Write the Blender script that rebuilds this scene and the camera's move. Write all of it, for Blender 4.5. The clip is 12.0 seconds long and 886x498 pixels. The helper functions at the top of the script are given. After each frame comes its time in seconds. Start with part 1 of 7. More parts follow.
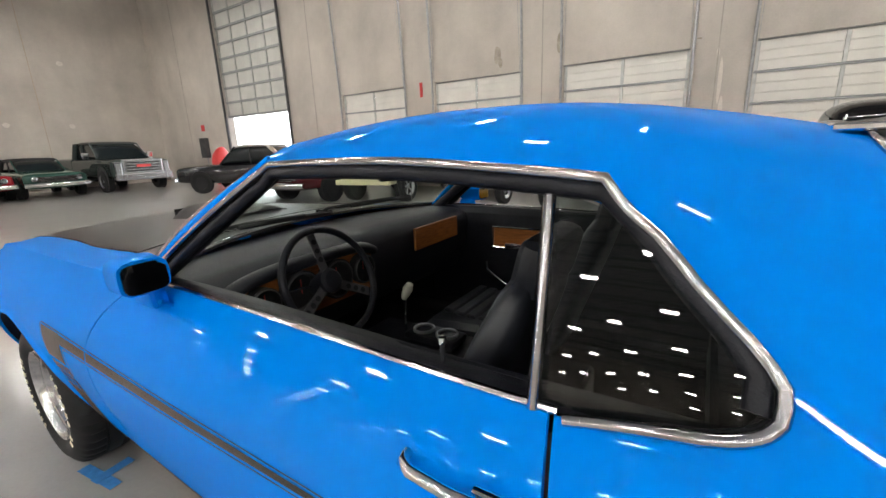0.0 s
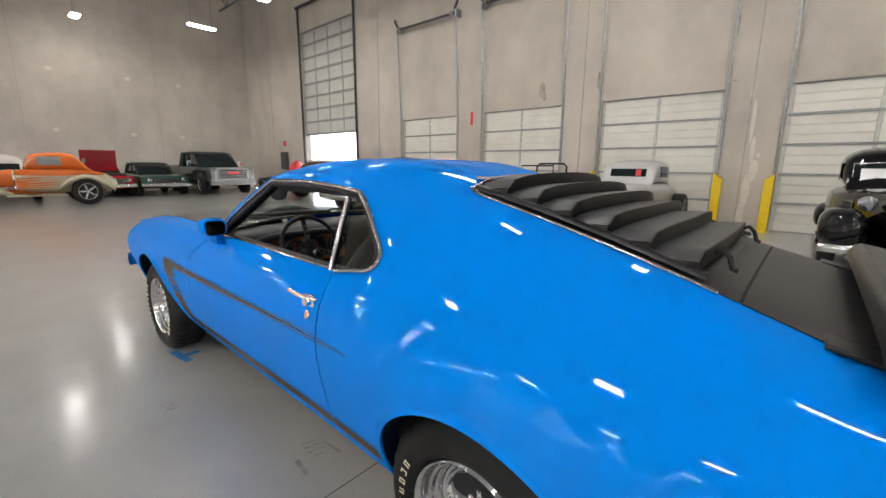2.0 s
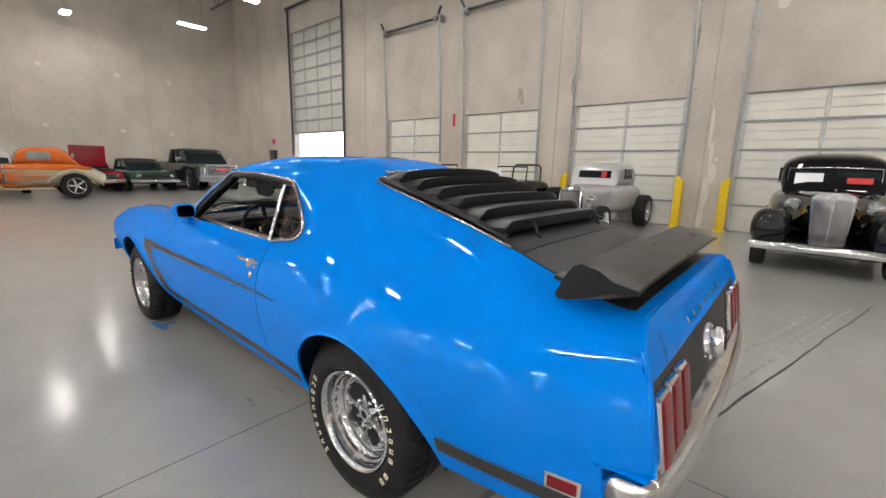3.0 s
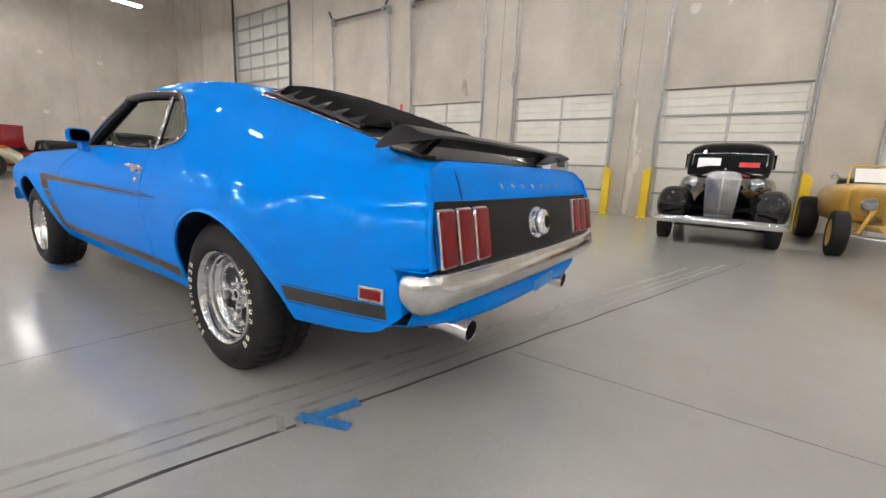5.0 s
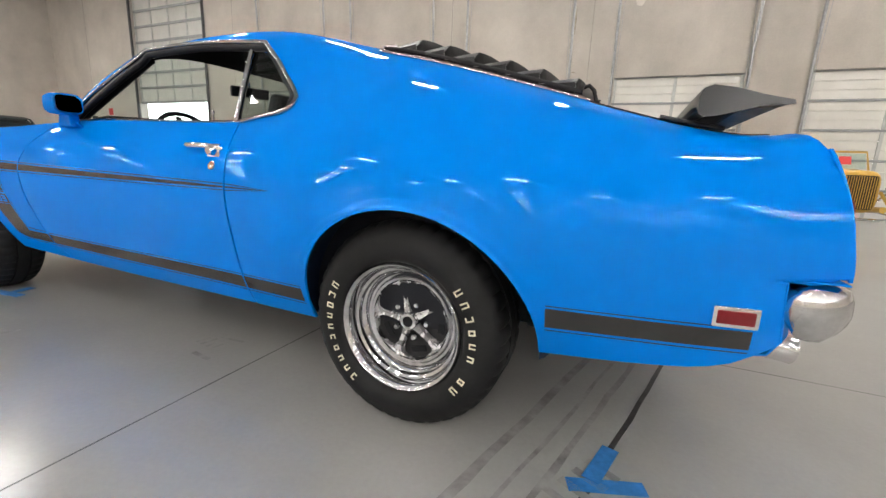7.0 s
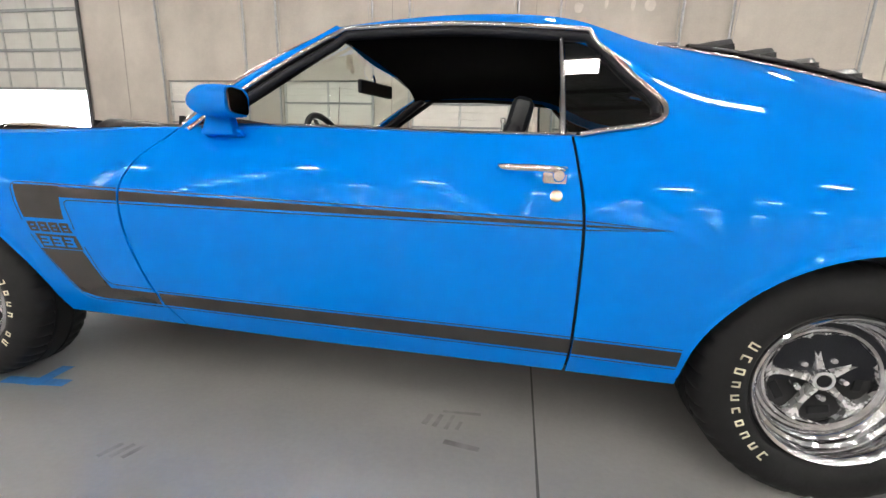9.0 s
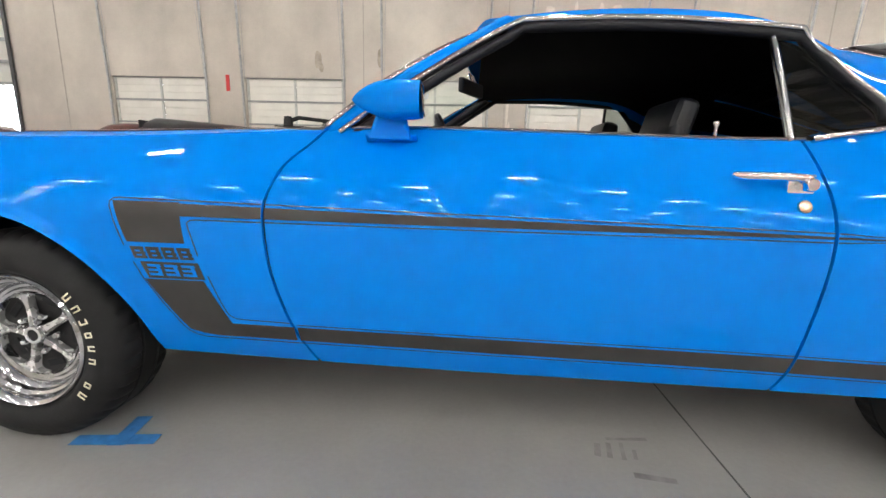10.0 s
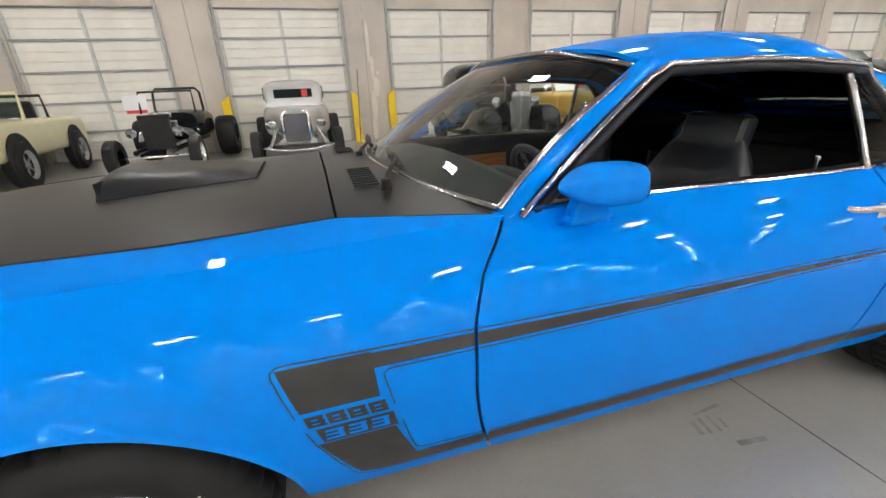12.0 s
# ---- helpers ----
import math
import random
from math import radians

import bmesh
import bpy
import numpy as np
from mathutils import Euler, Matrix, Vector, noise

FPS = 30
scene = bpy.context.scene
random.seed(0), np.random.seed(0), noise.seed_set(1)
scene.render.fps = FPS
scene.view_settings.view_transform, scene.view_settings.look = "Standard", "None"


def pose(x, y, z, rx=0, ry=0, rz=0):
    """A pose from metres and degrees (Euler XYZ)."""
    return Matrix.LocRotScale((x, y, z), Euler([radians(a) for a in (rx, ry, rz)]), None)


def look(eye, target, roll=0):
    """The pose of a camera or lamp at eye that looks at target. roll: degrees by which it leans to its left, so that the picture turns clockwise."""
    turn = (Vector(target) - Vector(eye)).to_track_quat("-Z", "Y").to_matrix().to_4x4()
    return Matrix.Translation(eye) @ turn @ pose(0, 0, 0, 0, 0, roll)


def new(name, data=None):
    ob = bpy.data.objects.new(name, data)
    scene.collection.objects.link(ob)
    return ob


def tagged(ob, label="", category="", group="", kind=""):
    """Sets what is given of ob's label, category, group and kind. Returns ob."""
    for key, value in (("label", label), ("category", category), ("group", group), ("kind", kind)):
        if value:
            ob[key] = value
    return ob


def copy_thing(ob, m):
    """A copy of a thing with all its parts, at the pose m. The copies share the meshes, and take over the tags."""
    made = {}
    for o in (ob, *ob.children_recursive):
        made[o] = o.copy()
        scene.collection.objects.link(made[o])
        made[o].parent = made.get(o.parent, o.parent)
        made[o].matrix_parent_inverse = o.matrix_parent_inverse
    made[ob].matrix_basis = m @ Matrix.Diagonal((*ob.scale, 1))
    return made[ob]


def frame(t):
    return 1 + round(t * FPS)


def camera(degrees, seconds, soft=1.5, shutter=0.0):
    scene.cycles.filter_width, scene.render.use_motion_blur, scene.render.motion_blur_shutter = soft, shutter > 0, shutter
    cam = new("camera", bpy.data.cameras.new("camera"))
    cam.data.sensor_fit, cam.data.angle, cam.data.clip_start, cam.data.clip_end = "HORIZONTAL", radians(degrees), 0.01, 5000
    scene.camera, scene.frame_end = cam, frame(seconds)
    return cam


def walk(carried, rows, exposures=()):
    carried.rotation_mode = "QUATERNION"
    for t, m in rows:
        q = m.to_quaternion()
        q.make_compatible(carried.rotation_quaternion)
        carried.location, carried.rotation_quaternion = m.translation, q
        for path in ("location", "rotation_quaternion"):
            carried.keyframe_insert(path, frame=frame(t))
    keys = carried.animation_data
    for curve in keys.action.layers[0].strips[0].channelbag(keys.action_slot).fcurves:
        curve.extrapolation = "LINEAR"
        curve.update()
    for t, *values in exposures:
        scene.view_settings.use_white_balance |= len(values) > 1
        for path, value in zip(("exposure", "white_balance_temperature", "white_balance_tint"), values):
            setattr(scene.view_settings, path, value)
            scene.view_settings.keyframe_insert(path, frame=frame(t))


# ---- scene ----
cam = camera(94.1, 12.0)
PATH = [
    (0, (0.831, -1.219, 1.255), (-0.226, 0.407, 0.766), -2.3),
    (0.5, (1.098, -1.323, 1.278), (-0.073, 0.238, 0.842), -1.4),
    (1, (1.371, -1.454, 1.298), (0.127, 0.061, 0.898), -0.5),
    (1.5, (1.654, -1.558, 1.302), (0.379, -0.069, 0.903), 0.3),
    (2, (1.951, -1.6, 1.297), (0.651, -0.13, 0.908), 0.6),
    (2.5, (2.254, -1.648, 1.302), (0.953, -0.178, 0.918), 0.9),
    (3, (2.553, -1.706, 1.283), (1.279, -0.213, 0.897), 1.4),
    (3.2, (2.659, -1.698, 1.277), (1.389, -0.197, 0.909), 1.6),
    (4.8, (3.12, -1.661, 0.942), (1.977, -0.061, 0.577), 2.8),
    (5, (3.055, -1.677, 0.882), (1.94, -0.058, 0.513), 2.8),
    (5.5, (2.813, -1.73, 0.818), (1.769, -0.064, 0.451), 2.8),
    (6, (2.551, -1.793, 0.817), (1.583, -0.084, 0.437), 2.9),
    (6.5, (2.263, -1.832, 0.807), (1.38, -0.081, 0.414), 2.8),
    (7, (1.95, -1.858, 0.812), (1.174, -0.06, 0.405), 2.4),
    (7.2, (1.807, -1.872, 0.815), (1.087, -0.053, 0.404), 2.4),
    (8.8, (0.681, -1.937, 0.839), (0.333, -0.01, 0.434), 2.3),
    (9, (0.56, -1.923, 0.841), (0.225, 0.007, 0.436), 2.0),
    (9.5, (0.223, -1.883, 0.837), (-0.01, 0.063, 0.44), 2.2),
    (10, (-0.104, -1.856, 0.842), (-0.222, 0.1, 0.445), 1.6),
    (10.5, (-0.408, -1.83, 0.871), (-0.392, 0.125, 0.447), 0.7),
    (11, (-0.639, -1.753, 0.899), (-0.455, 0.179, 0.416), -0.2),
    (11.5, (-0.792, -1.665, 0.995), (-0.43, 0.217, 0.424), -1.4),
    (12, (-0.868, -1.554, 1.194), (-0.336, 0.232, 0.468), -2.6),
]
walk(cam, [(t, look(e, g, r)) for t, e, g, r in PATH],
     exposures=[(0, -0.12), (1, -0.26), (3, -0.16), (5, -0.04), (7, -0.04), (9, 0.06), (10.5, 0.14), (12, 0.04)])

import functools

# ---------------- world and light ----------------
world = bpy.data.worlds.new("sky")
world.use_nodes = True
scene.world = world
wn = world.node_tree.nodes
sky = wn.new("ShaderNodeTexSky")
sky.sky_type = "NISHITA"
sky.sun_disc = False
sky.sun_elevation = radians(48)
sky.sun_rotation = radians(150)
wn["Background"].inputs["Strength"].default_value = 0.15
world.node_tree.links.new(sky.outputs["Color"], wn["Background"].inputs["Color"])
sun = new("sun", bpy.data.lights.new("sun", "SUN"))
sun.data.energy, sun.data.angle, sun.data.color = 3.0, radians(0.5), (1.0, 0.95, 0.88)
sun.matrix_world = look((0, 0, 30), (-9, -14, 0))
LAMP_POWER = 122.0

# ---------------- materials ----------------
def material(name, color, rough=0.5, metal=0.0, coat=0.0, coat_rough=0.05, var=0.0, var_scale=6.0, grain=0.0,
             grain_scale=120.0, bump=0.0, emission=None, strength=0.0, transmission=0.0, ior=1.45, rough_var=0.0, spec=0.5,
             tint=None, stretch=(1, 1, 1), coords="Object"):
    """A principled surface with colour variation at two scales, worn roughness and fine relief."""
    m = bpy.data.materials.new(name)
    m.use_nodes = True
    nt, n = m.node_tree, m.node_tree.nodes
    b = n["Principled BSDF"]
    b.inputs["Base Color"].default_value = (*color, 1)
    b.inputs["Roughness"].default_value = rough
    b.inputs["Metallic"].default_value = metal
    b.inputs["Coat Weight"].default_value = coat
    b.inputs["Coat Roughness"].default_value = coat_rough
    b.inputs["Transmission Weight"].default_value = transmission
    b.inputs["IOR"].default_value = ior
    b.inputs["Specular IOR Level"].default_value = spec
    if emission:
        b.inputs["Emission Color"].default_value = (*emission, 1)
        b.inputs["Emission Strength"].default_value = strength
    if var or grain or bump or rough_var:
        tc = n.new("ShaderNodeTexCoord")
        mp = n.new("ShaderNodeMapping")
        mp.inputs["Scale"].default_value = stretch
        nt.links.new(tc.outputs[coords], mp.inputs["Vector"])
        big = n.new("ShaderNodeTexNoise")
        big.inputs["Scale"].default_value, big.inputs["Detail"].default_value, big.inputs["Roughness"].default_value = var_scale, 7, 0.62
        fine = n.new("ShaderNodeTexNoise")
        fine.inputs["Scale"].default_value, fine.inputs["Detail"].default_value = grain_scale, 3
        for t in (big, fine):
            nt.links.new(mp.outputs["Vector"], t.inputs["Vector"])
        ramp = n.new("ShaderNodeMapRange")
        ramp.inputs["From Min"].default_value, ramp.inputs["From Max"].default_value = 0.3, 0.7
        nt.links.new(big.outputs["Fac"], ramp.inputs["Value"])
        dark = tint or tuple(c * (1 - var) for c in color)
        mix = n.new("ShaderNodeMix")
        mix.data_type = "RGBA"
        mix.inputs["A"].default_value = (*dark, 1)
        mix.inputs["B"].default_value = (*(min(1, c * (1 + var * 0.5)) for c in color), 1)
        nt.links.new(ramp.outputs["Result"], mix.inputs["Factor"])
        last = mix
        if grain:
            g = n.new("ShaderNodeMix")
            g.data_type, g.blend_type = "RGBA", "MULTIPLY"
            g.inputs["Factor"].default_value = grain
            nt.links.new(mix.outputs["Result"], g.inputs["A"])
            nt.links.new(fine.outputs["Fac"], g.inputs["B"])
            last = g
        nt.links.new(last.outputs["Result"], b.inputs["Base Color"])
        if rough_var:
            rr = n.new("ShaderNodeMapRange")
            rr.inputs["From Min"].default_value, rr.inputs["From Max"].default_value = 0.25, 0.75
            rr.inputs["To Min"].default_value, rr.inputs["To Max"].default_value = max(0.02, rough - rough_var), rough + rough_var
            nt.links.new(big.outputs["Fac"], rr.inputs["Value"])
            nt.links.new(rr.outputs["Result"], b.inputs["Roughness"])
        if bump:
            bp = n.new("ShaderNodeBump")
            bp.inputs["Strength"].default_value, bp.inputs["Distance"].default_value = bump, 0.004
            nt.links.new(fine.outputs["Fac"], bp.inputs["Height"])
            nt.links.new(bp.outputs["Normal"], b.inputs["Normal"])
    return m


def car_paint(name, color, flake=0.04, coat=0.9):
    return material(name, color, rough=0.5, coat=coat, coat_rough=0.02, var=flake, var_scale=3.0, spec=0.0)


BLUE = car_paint("blue_paint", (0.0, 0.205, 0.76), flake=0.012, coat=0.34)
MATTE = material("satin_black", (0.017, 0.017, 0.019), rough=0.36, var=0.25, var_scale=5, grain=0.3, grain_scale=400, spec=0.36)
LOUVRE_BLACK = material("louvre_black", (0.010, 0.010, 0.012), rough=0.30, var=0.25, var_scale=6, rough_var=0.05, spec=0.5)
STRIPE = material("black_vinyl", (0.035, 0.034, 0.034), rough=0.27, var=0.2, var_scale=8)
GAP = material("panel_gap", (0.004, 0.004, 0.006), rough=0.8)
CHROME = material("chrome", (0.85, 0.86, 0.88), rough=0.07, metal=1.0, rough_var=0.03, var=0.05, var_scale=9)
TRIM_CHROME = material("trim_chrome", (0.48, 0.48, 0.50), rough=0.14, metal=1.0, rough_var=0.05, var=0.25, var_scale=18)
WORN_CHROME = material("worn_chrome", (0.72, 0.72, 0.73), rough=0.13, metal=1.0, rough_var=0.06, var=0.18, var_scale=14)
RUBBER = material("tyre_rubber", (0.015, 0.015, 0.016), rough=0.62, spec=0.28, var=0.3, var_scale=9, grain=0.25, grain_scale=90, bump=0.15)
CREAM = material("raised_lettering", (0.75, 0.69, 0.52), rough=0.7, var=0.15, var_scale=30)
VINYL = material("black_vinyl_trim", (0.009, 0.010, 0.015), rough=0.45, spec=0.32, var=0.3, var_scale=14, bump=0.25, grain_scale=300)
SEAT_VINYL = material("seat_vinyl", (0.016, 0.018, 0.024), rough=0.32, var=0.3, var_scale=8, bump=0.2, grain_scale=350)
WOODGRAIN = material("woodgrain_trim", (0.30, 0.105, 0.025), rough=0.3, var=0.5, var_scale=7, stretch=(3, 3, 30), coat=0.5)
RIM_CHROME = material("rim_chrome", (0.64, 0.64, 0.66), rough=0.09, metal=1.0, rough_var=0.05, var=0.30, var_scale=30)
SPOKE = material("spoke_chrome", (0.66, 0.66, 0.67), rough=0.27, metal=0.72, rough_var=0.05, var=0.2, var_scale=30)
RED_LENS = material("red_lens", (0.17, 0.003, 0.008), rough=0.30, coat=0.25, var=0.15, var_scale=12, spec=0.3)
DARK_PART = material("dark_underbody", (0.012, 0.012, 0.013), rough=0.75, var=0.3)
STEEL = material("galvanised_steel", (0.42, 0.43, 0.44), rough=0.42, metal=0.85, var=0.25, var_scale=10, rough_var=0.1)
DARK_STEEL = material("dark_steel", (0.10, 0.10, 0.105), rough=0.5, metal=0.6, var=0.3)
PAPER = material("paper_sheet", (0.82, 0.82, 0.84), rough=0.7, var=0.04)
RED_CARD = material("red_card", (0.62, 0.05, 0.05), rough=0.5, var=0.1)
TAPE = material("blue_tape", (0.035, 0.20, 0.52), rough=0.55, var=0.25, var_scale=30, bump=0.2)
YELLOW = material("safety_yellow", (0.86, 0.60, 0.015), rough=0.42, var=0.15, var_scale=7, grain=0.1)
DOOR_WHITE = material("door_panel_white", (0.80, 0.775, 0.725), rough=0.45, var=0.10, var_scale=1.6, grain=0.1, coords="Object")
LAMP = material("lamp_diffuser", (0.9, 0.9, 0.9), rough=0.5, emission=(1.0, 0.96, 0.90), strength=LAMP_POWER)


def concrete(name, color, panel=False):
    """Cast concrete: cloudy tone, fine pores, pale patches and vertical water marks."""
    m = material(name, color, rough=0.78, var=0.20, var_scale=0.55, grain=0.14, grain_scale=30, bump=0.08)
    nt, n = m.node_tree, m.node_tree.nodes
    b = n["Principled BSDF"]
    src = b.inputs["Base Color"].links[0].from_socket
    tc = n.new("ShaderNodeTexCoord")
    mp = n.new("ShaderNodeMapping")
    mp.inputs["Scale"].default_value = (0.8, 0.8, 0.22)
    st = n.new("ShaderNodeTexNoise")
    st.inputs["Scale"].default_value, st.inputs["Detail"].default_value = 1.7, 6
    rg = n.new("ShaderNodeMapRange")
    rg.inputs["From Min"].default_value, rg.inputs["From Max"].default_value = 0.42, 0.72
    rg.inputs["To Min"].default_value, rg.inputs["To Max"].default_value = 1.0, 0.90
    mx = n.new("ShaderNodeMix")
    mx.data_type, mx.blend_type = "RGBA", "MULTIPLY"
    mx.inputs["Factor"].default_value = 1.0
    nt.links.new(tc.outputs["Object"], mp.inputs["Vector"])
    nt.links.new(mp.outputs["Vector"], st.inputs["Vector"])
    nt.links.new(st.outputs["Fac"], rg.inputs["Value"])
    nt.links.new(src, mx.inputs["A"])
    nt.links.new(rg.outputs["Result"], mx.inputs["B"])
    nt.links.new(mx.outputs["Result"], b.inputs["Base Color"])
    return m


CONCRETE = concrete("tilt_up_concrete", (0.59, 0.54, 0.485))
FLOOR_MAT = material("sealed_floor", (0.378, 0.369, 0.356), rough=0.34, coat=0.86, coat_rough=0.16, var=0.16, var_scale=0.9, grain=0.12, grain_scale=60,
                     rough_var=0.03, spec=0.35)
CEIL_MAT = material("ceiling_deck", (0.42, 0.43, 0.45), rough=0.6, var=0.08, var_scale=1.0)
MARK = material("tyre_mark", (0.055, 0.053, 0.052), rough=0.42, var=0.5, var_scale=25)


# ---------------- mesh helpers ----------------
def smooth_mesh(name, verts, faces, smooth=True):
    me = bpy.data.meshes.new(name)
    me.from_pydata([tuple(map(float, v)) for v in verts], [], faces)
    if smooth:
        me.shade_smooth()
    me.update()
    return me


def link_part(name, me, mat, parent=None, label="", place=None):
    ob = new(name, me)
    if mat is not None and not me.materials:
        me.materials.append(mat)
    if parent is not None:
        ob.parent = parent
    if place is not None:
        ob.matrix_basis = place
    if label:
        tagged(ob, label)
    return ob


def part(name, bm, mat, parent=None, label="", place=None, smooth=False, angle=35):
    """Links a bmesh as one mesh object, under a thing or a part."""
    me = bpy.data.meshes.new(name)
    bmesh.ops.recalc_face_normals(bm, faces=bm.faces)
    bm.to_mesh(me)
    bm.free()
    if smooth:
        me.shade_smooth()
        me.set_sharp_from_angle(angle=radians(angle))
    return link_part(name, me, mat, parent, label, place)


def thing(name, label, category, group="", kind="", place=None):
    ob = new(name)
    if place is not None:
        ob.matrix_basis = place
    return tagged(ob, label, category, group, kind)


def grid(P, flip=False, closed_u=False, closed_v=False):
    """Vertices and quads of an (n, m, 3) array of places."""
    n, m = P.shape[:2]
    faces = []
    for i in range(n if closed_u else n - 1):
        for j in range(m if closed_v else m - 1):
            a, b, c, d = i * m + j, ((i + 1) % n) * m + j, ((i + 1) % n) * m + (j + 1) % m, i * m + (j + 1) % m
            faces.append((a, d, c, b) if flip else (a, b, c, d))
    return P.reshape(-1, 3), faces


def sheet(name, P, mat, parent=None, label="", flip=False, thick=0.0, smooth=True, keep=None):
    v, f = grid(P, flip)
    if keep:
        f = [q for q in f if keep(np.mean([v[k] for k in q], axis=0))]
    ob = link_part(name, smooth_mesh(name, v, f, smooth), mat, parent, label)
    if thick:
        s = ob.modifiers.new("thickness", "SOLIDIFY")
        s.thickness, s.offset = thick, -1
        e = ob.modifiers.new("crisp_edges", "EDGE_SPLIT")
        e.split_angle = radians(70)
    return ob


def box_bm(size, centre=(0, 0, 0), bevel=0.0, segments=2, turn=None):
    bm = bmesh.new()
    bmesh.ops.create_cube(bm, size=1)
    bmesh.ops.scale(bm, vec=size, verts=bm.verts)
    if bevel:
        bmesh.ops.bevel(bm, geom=bm.edges[:], offset=bevel, segments=segments, profile=0.6, affect="EDGES")
    if turn is not None:
        bmesh.ops.transform(bm, matrix=turn, verts=bm.verts)
    bmesh.ops.translate(bm, vec=centre, verts=bm.verts)
    return bm


def join_bm(*bms):
    out = bmesh.new()
    for b in bms:
        me = bpy.data.meshes.new("tmp")
        b.to_mesh(me)
        b.free()
        out.from_mesh(me)
        bpy.data.meshes.remove(me)
    return out


def lathe_arrays(profile, steps=48, axis="y", start=0.0, sweep=2 * math.pi):
    """(radius, offset) pairs turned about an axis."""
    full = abs(sweep - 2 * math.pi) < 1e-6
    a = np.linspace(start, start + sweep, steps, endpoint=not full)
    pr = np.array(profile, float)
    P = np.zeros((len(a), len(pr), 3))
    c, s = np.cos(a)[:, None], np.sin(a)[:, None]
    if axis == "y":
        P[..., 0], P[..., 1], P[..., 2] = pr[:, 0] * c, pr[:, 1] * np.ones_like(c), pr[:, 0] * s
    elif axis == "x":
        P[..., 0], P[..., 1], P[..., 2] = pr[:, 1] * np.ones_like(c), pr[:, 0] * c, pr[:, 0] * s
    else:
        P[..., 0], P[..., 1], P[..., 2] = pr[:, 0] * c, pr[:, 0] * s, pr[:, 1] * np.ones_like(c)
    return P, full


def lathe(name, profile, mat, parent=None, label="", steps=48, axis="y", place=None, start=0.0, sweep=2 * math.pi, flip=False, sharp=40):
    P, full = lathe_arrays(profile, steps, axis, start, sweep)
    v, f = grid(P, flip, closed_u=full)
    me = smooth_mesh(name, v, f)
    me.set_sharp_from_angle(angle=radians(sharp))
    return link_part(name, me, mat, parent, label, place)


def tube_arrays(points, radius, sides=8, flat=1.0):
    """A tube along points; flat squeezes it along its second axis."""
    p = np.array(points, float)
    d = np.gradient(p, axis=0)
    d /= np.linalg.norm(d, axis=1)[:, None] + 1e-12
    ref = np.array((0, 0, 1.0)) if abs(d[0][2]) < 0.9 else np.array((1.0, 0, 0))
    P = np.zeros((len(p), sides, 3))
    r = np.broadcast_to(np.array(radius, float), (len(p),))
    for i in range(len(p)):
        a = np.cross(d[i], ref)
        a /= np.linalg.norm(a) + 1e-12
        b = np.cross(a, d[i])
        for k in range(sides):
            t = 2 * math.pi * k / sides
            P[i, k] = p[i] + r[i] * (math.cos(t) * a + flat * math.sin(t) * b)
    return P


def tube(name, points, radius, mat, parent=None, label="", sides=8, flat=1.0, caps=True):
    P = tube_arrays(points, radius, sides, flat)
    v, f = grid(P, closed_v=True)
    n = len(P)
    if caps:
        f += [tuple(range(sides)), tuple((n - 1) * sides + k for k in reversed(range(sides)))]
    me = smooth_mesh(name, v, f)
    me.set_sharp_from_angle(angle=radians(50))
    return link_part(name, me, mat, parent, label)


def prism_bm(outline, depth, axis="y", centre=0.0, bevel=0.0):
    """A flat outline pushed to a depth along an axis. The outline's two numbers are the other two axes in order."""
    bm = bmesh.new()
    put = {"y": lambda a, b, d: (a, d, b), "x": lambda a, b, d: (d, a, b), "z": lambda a, b, d: (a, b, d)}[axis]
    lo = [bm.verts.new(put(a, b, centre - depth / 2)) for a, b in outline]
    hi = [bm.verts.new(put(a, b, centre + depth / 2)) for a, b in outline]
    bm.faces.new(lo)
    bm.faces.new(hi[::-1])
    k = len(outline)
    for i in range(k):
        bm.faces.new((lo[i], lo[(i + 1) % k], hi[(i + 1) % k], hi[i]))
    bmesh.ops.recalc_face_normals(bm, faces=bm.faces)
    if bevel:
        bmesh.ops.bevel(bm, geom=bm.edges[:], offset=bevel, segments=2, profile=0.6, affect="EDGES", clamp_overlap=True)
    return bm


def curve(xs, ys):
    """A smooth monotone curve through knots."""
    x, y = np.array(xs, float), np.array(ys, float)
    h, d = np.diff(x), np.diff(y) / np.diff(x)
    m = np.zeros_like(y)
    m[0], m[-1] = d[0], d[-1]
    for i in range(1, len(x) - 1):
        if d[i - 1] * d[i] > 0:
            w1, w2 = 2 * h[i] + h[i - 1], h[i] + 2 * h[i - 1]
            m[i] = (w1 + w2) / (w1 / d[i - 1] + w2 / d[i])

    def at(v):
        v = np.clip(np.asarray(v, float), x[0], x[-1])
        i = np.clip(np.searchsorted(x, v) - 1, 0, len(x) - 2)
        t = (v - x[i]) / h[i]
        return ((1 + 2 * t) * (1 - t) ** 2 * y[i] + t * (1 - t) ** 2 * h[i] * m[i] + t * t * (3 - 2 * t) * y[i + 1] + t * t * (t - 1) * h[i] * m[i + 1])
    return at


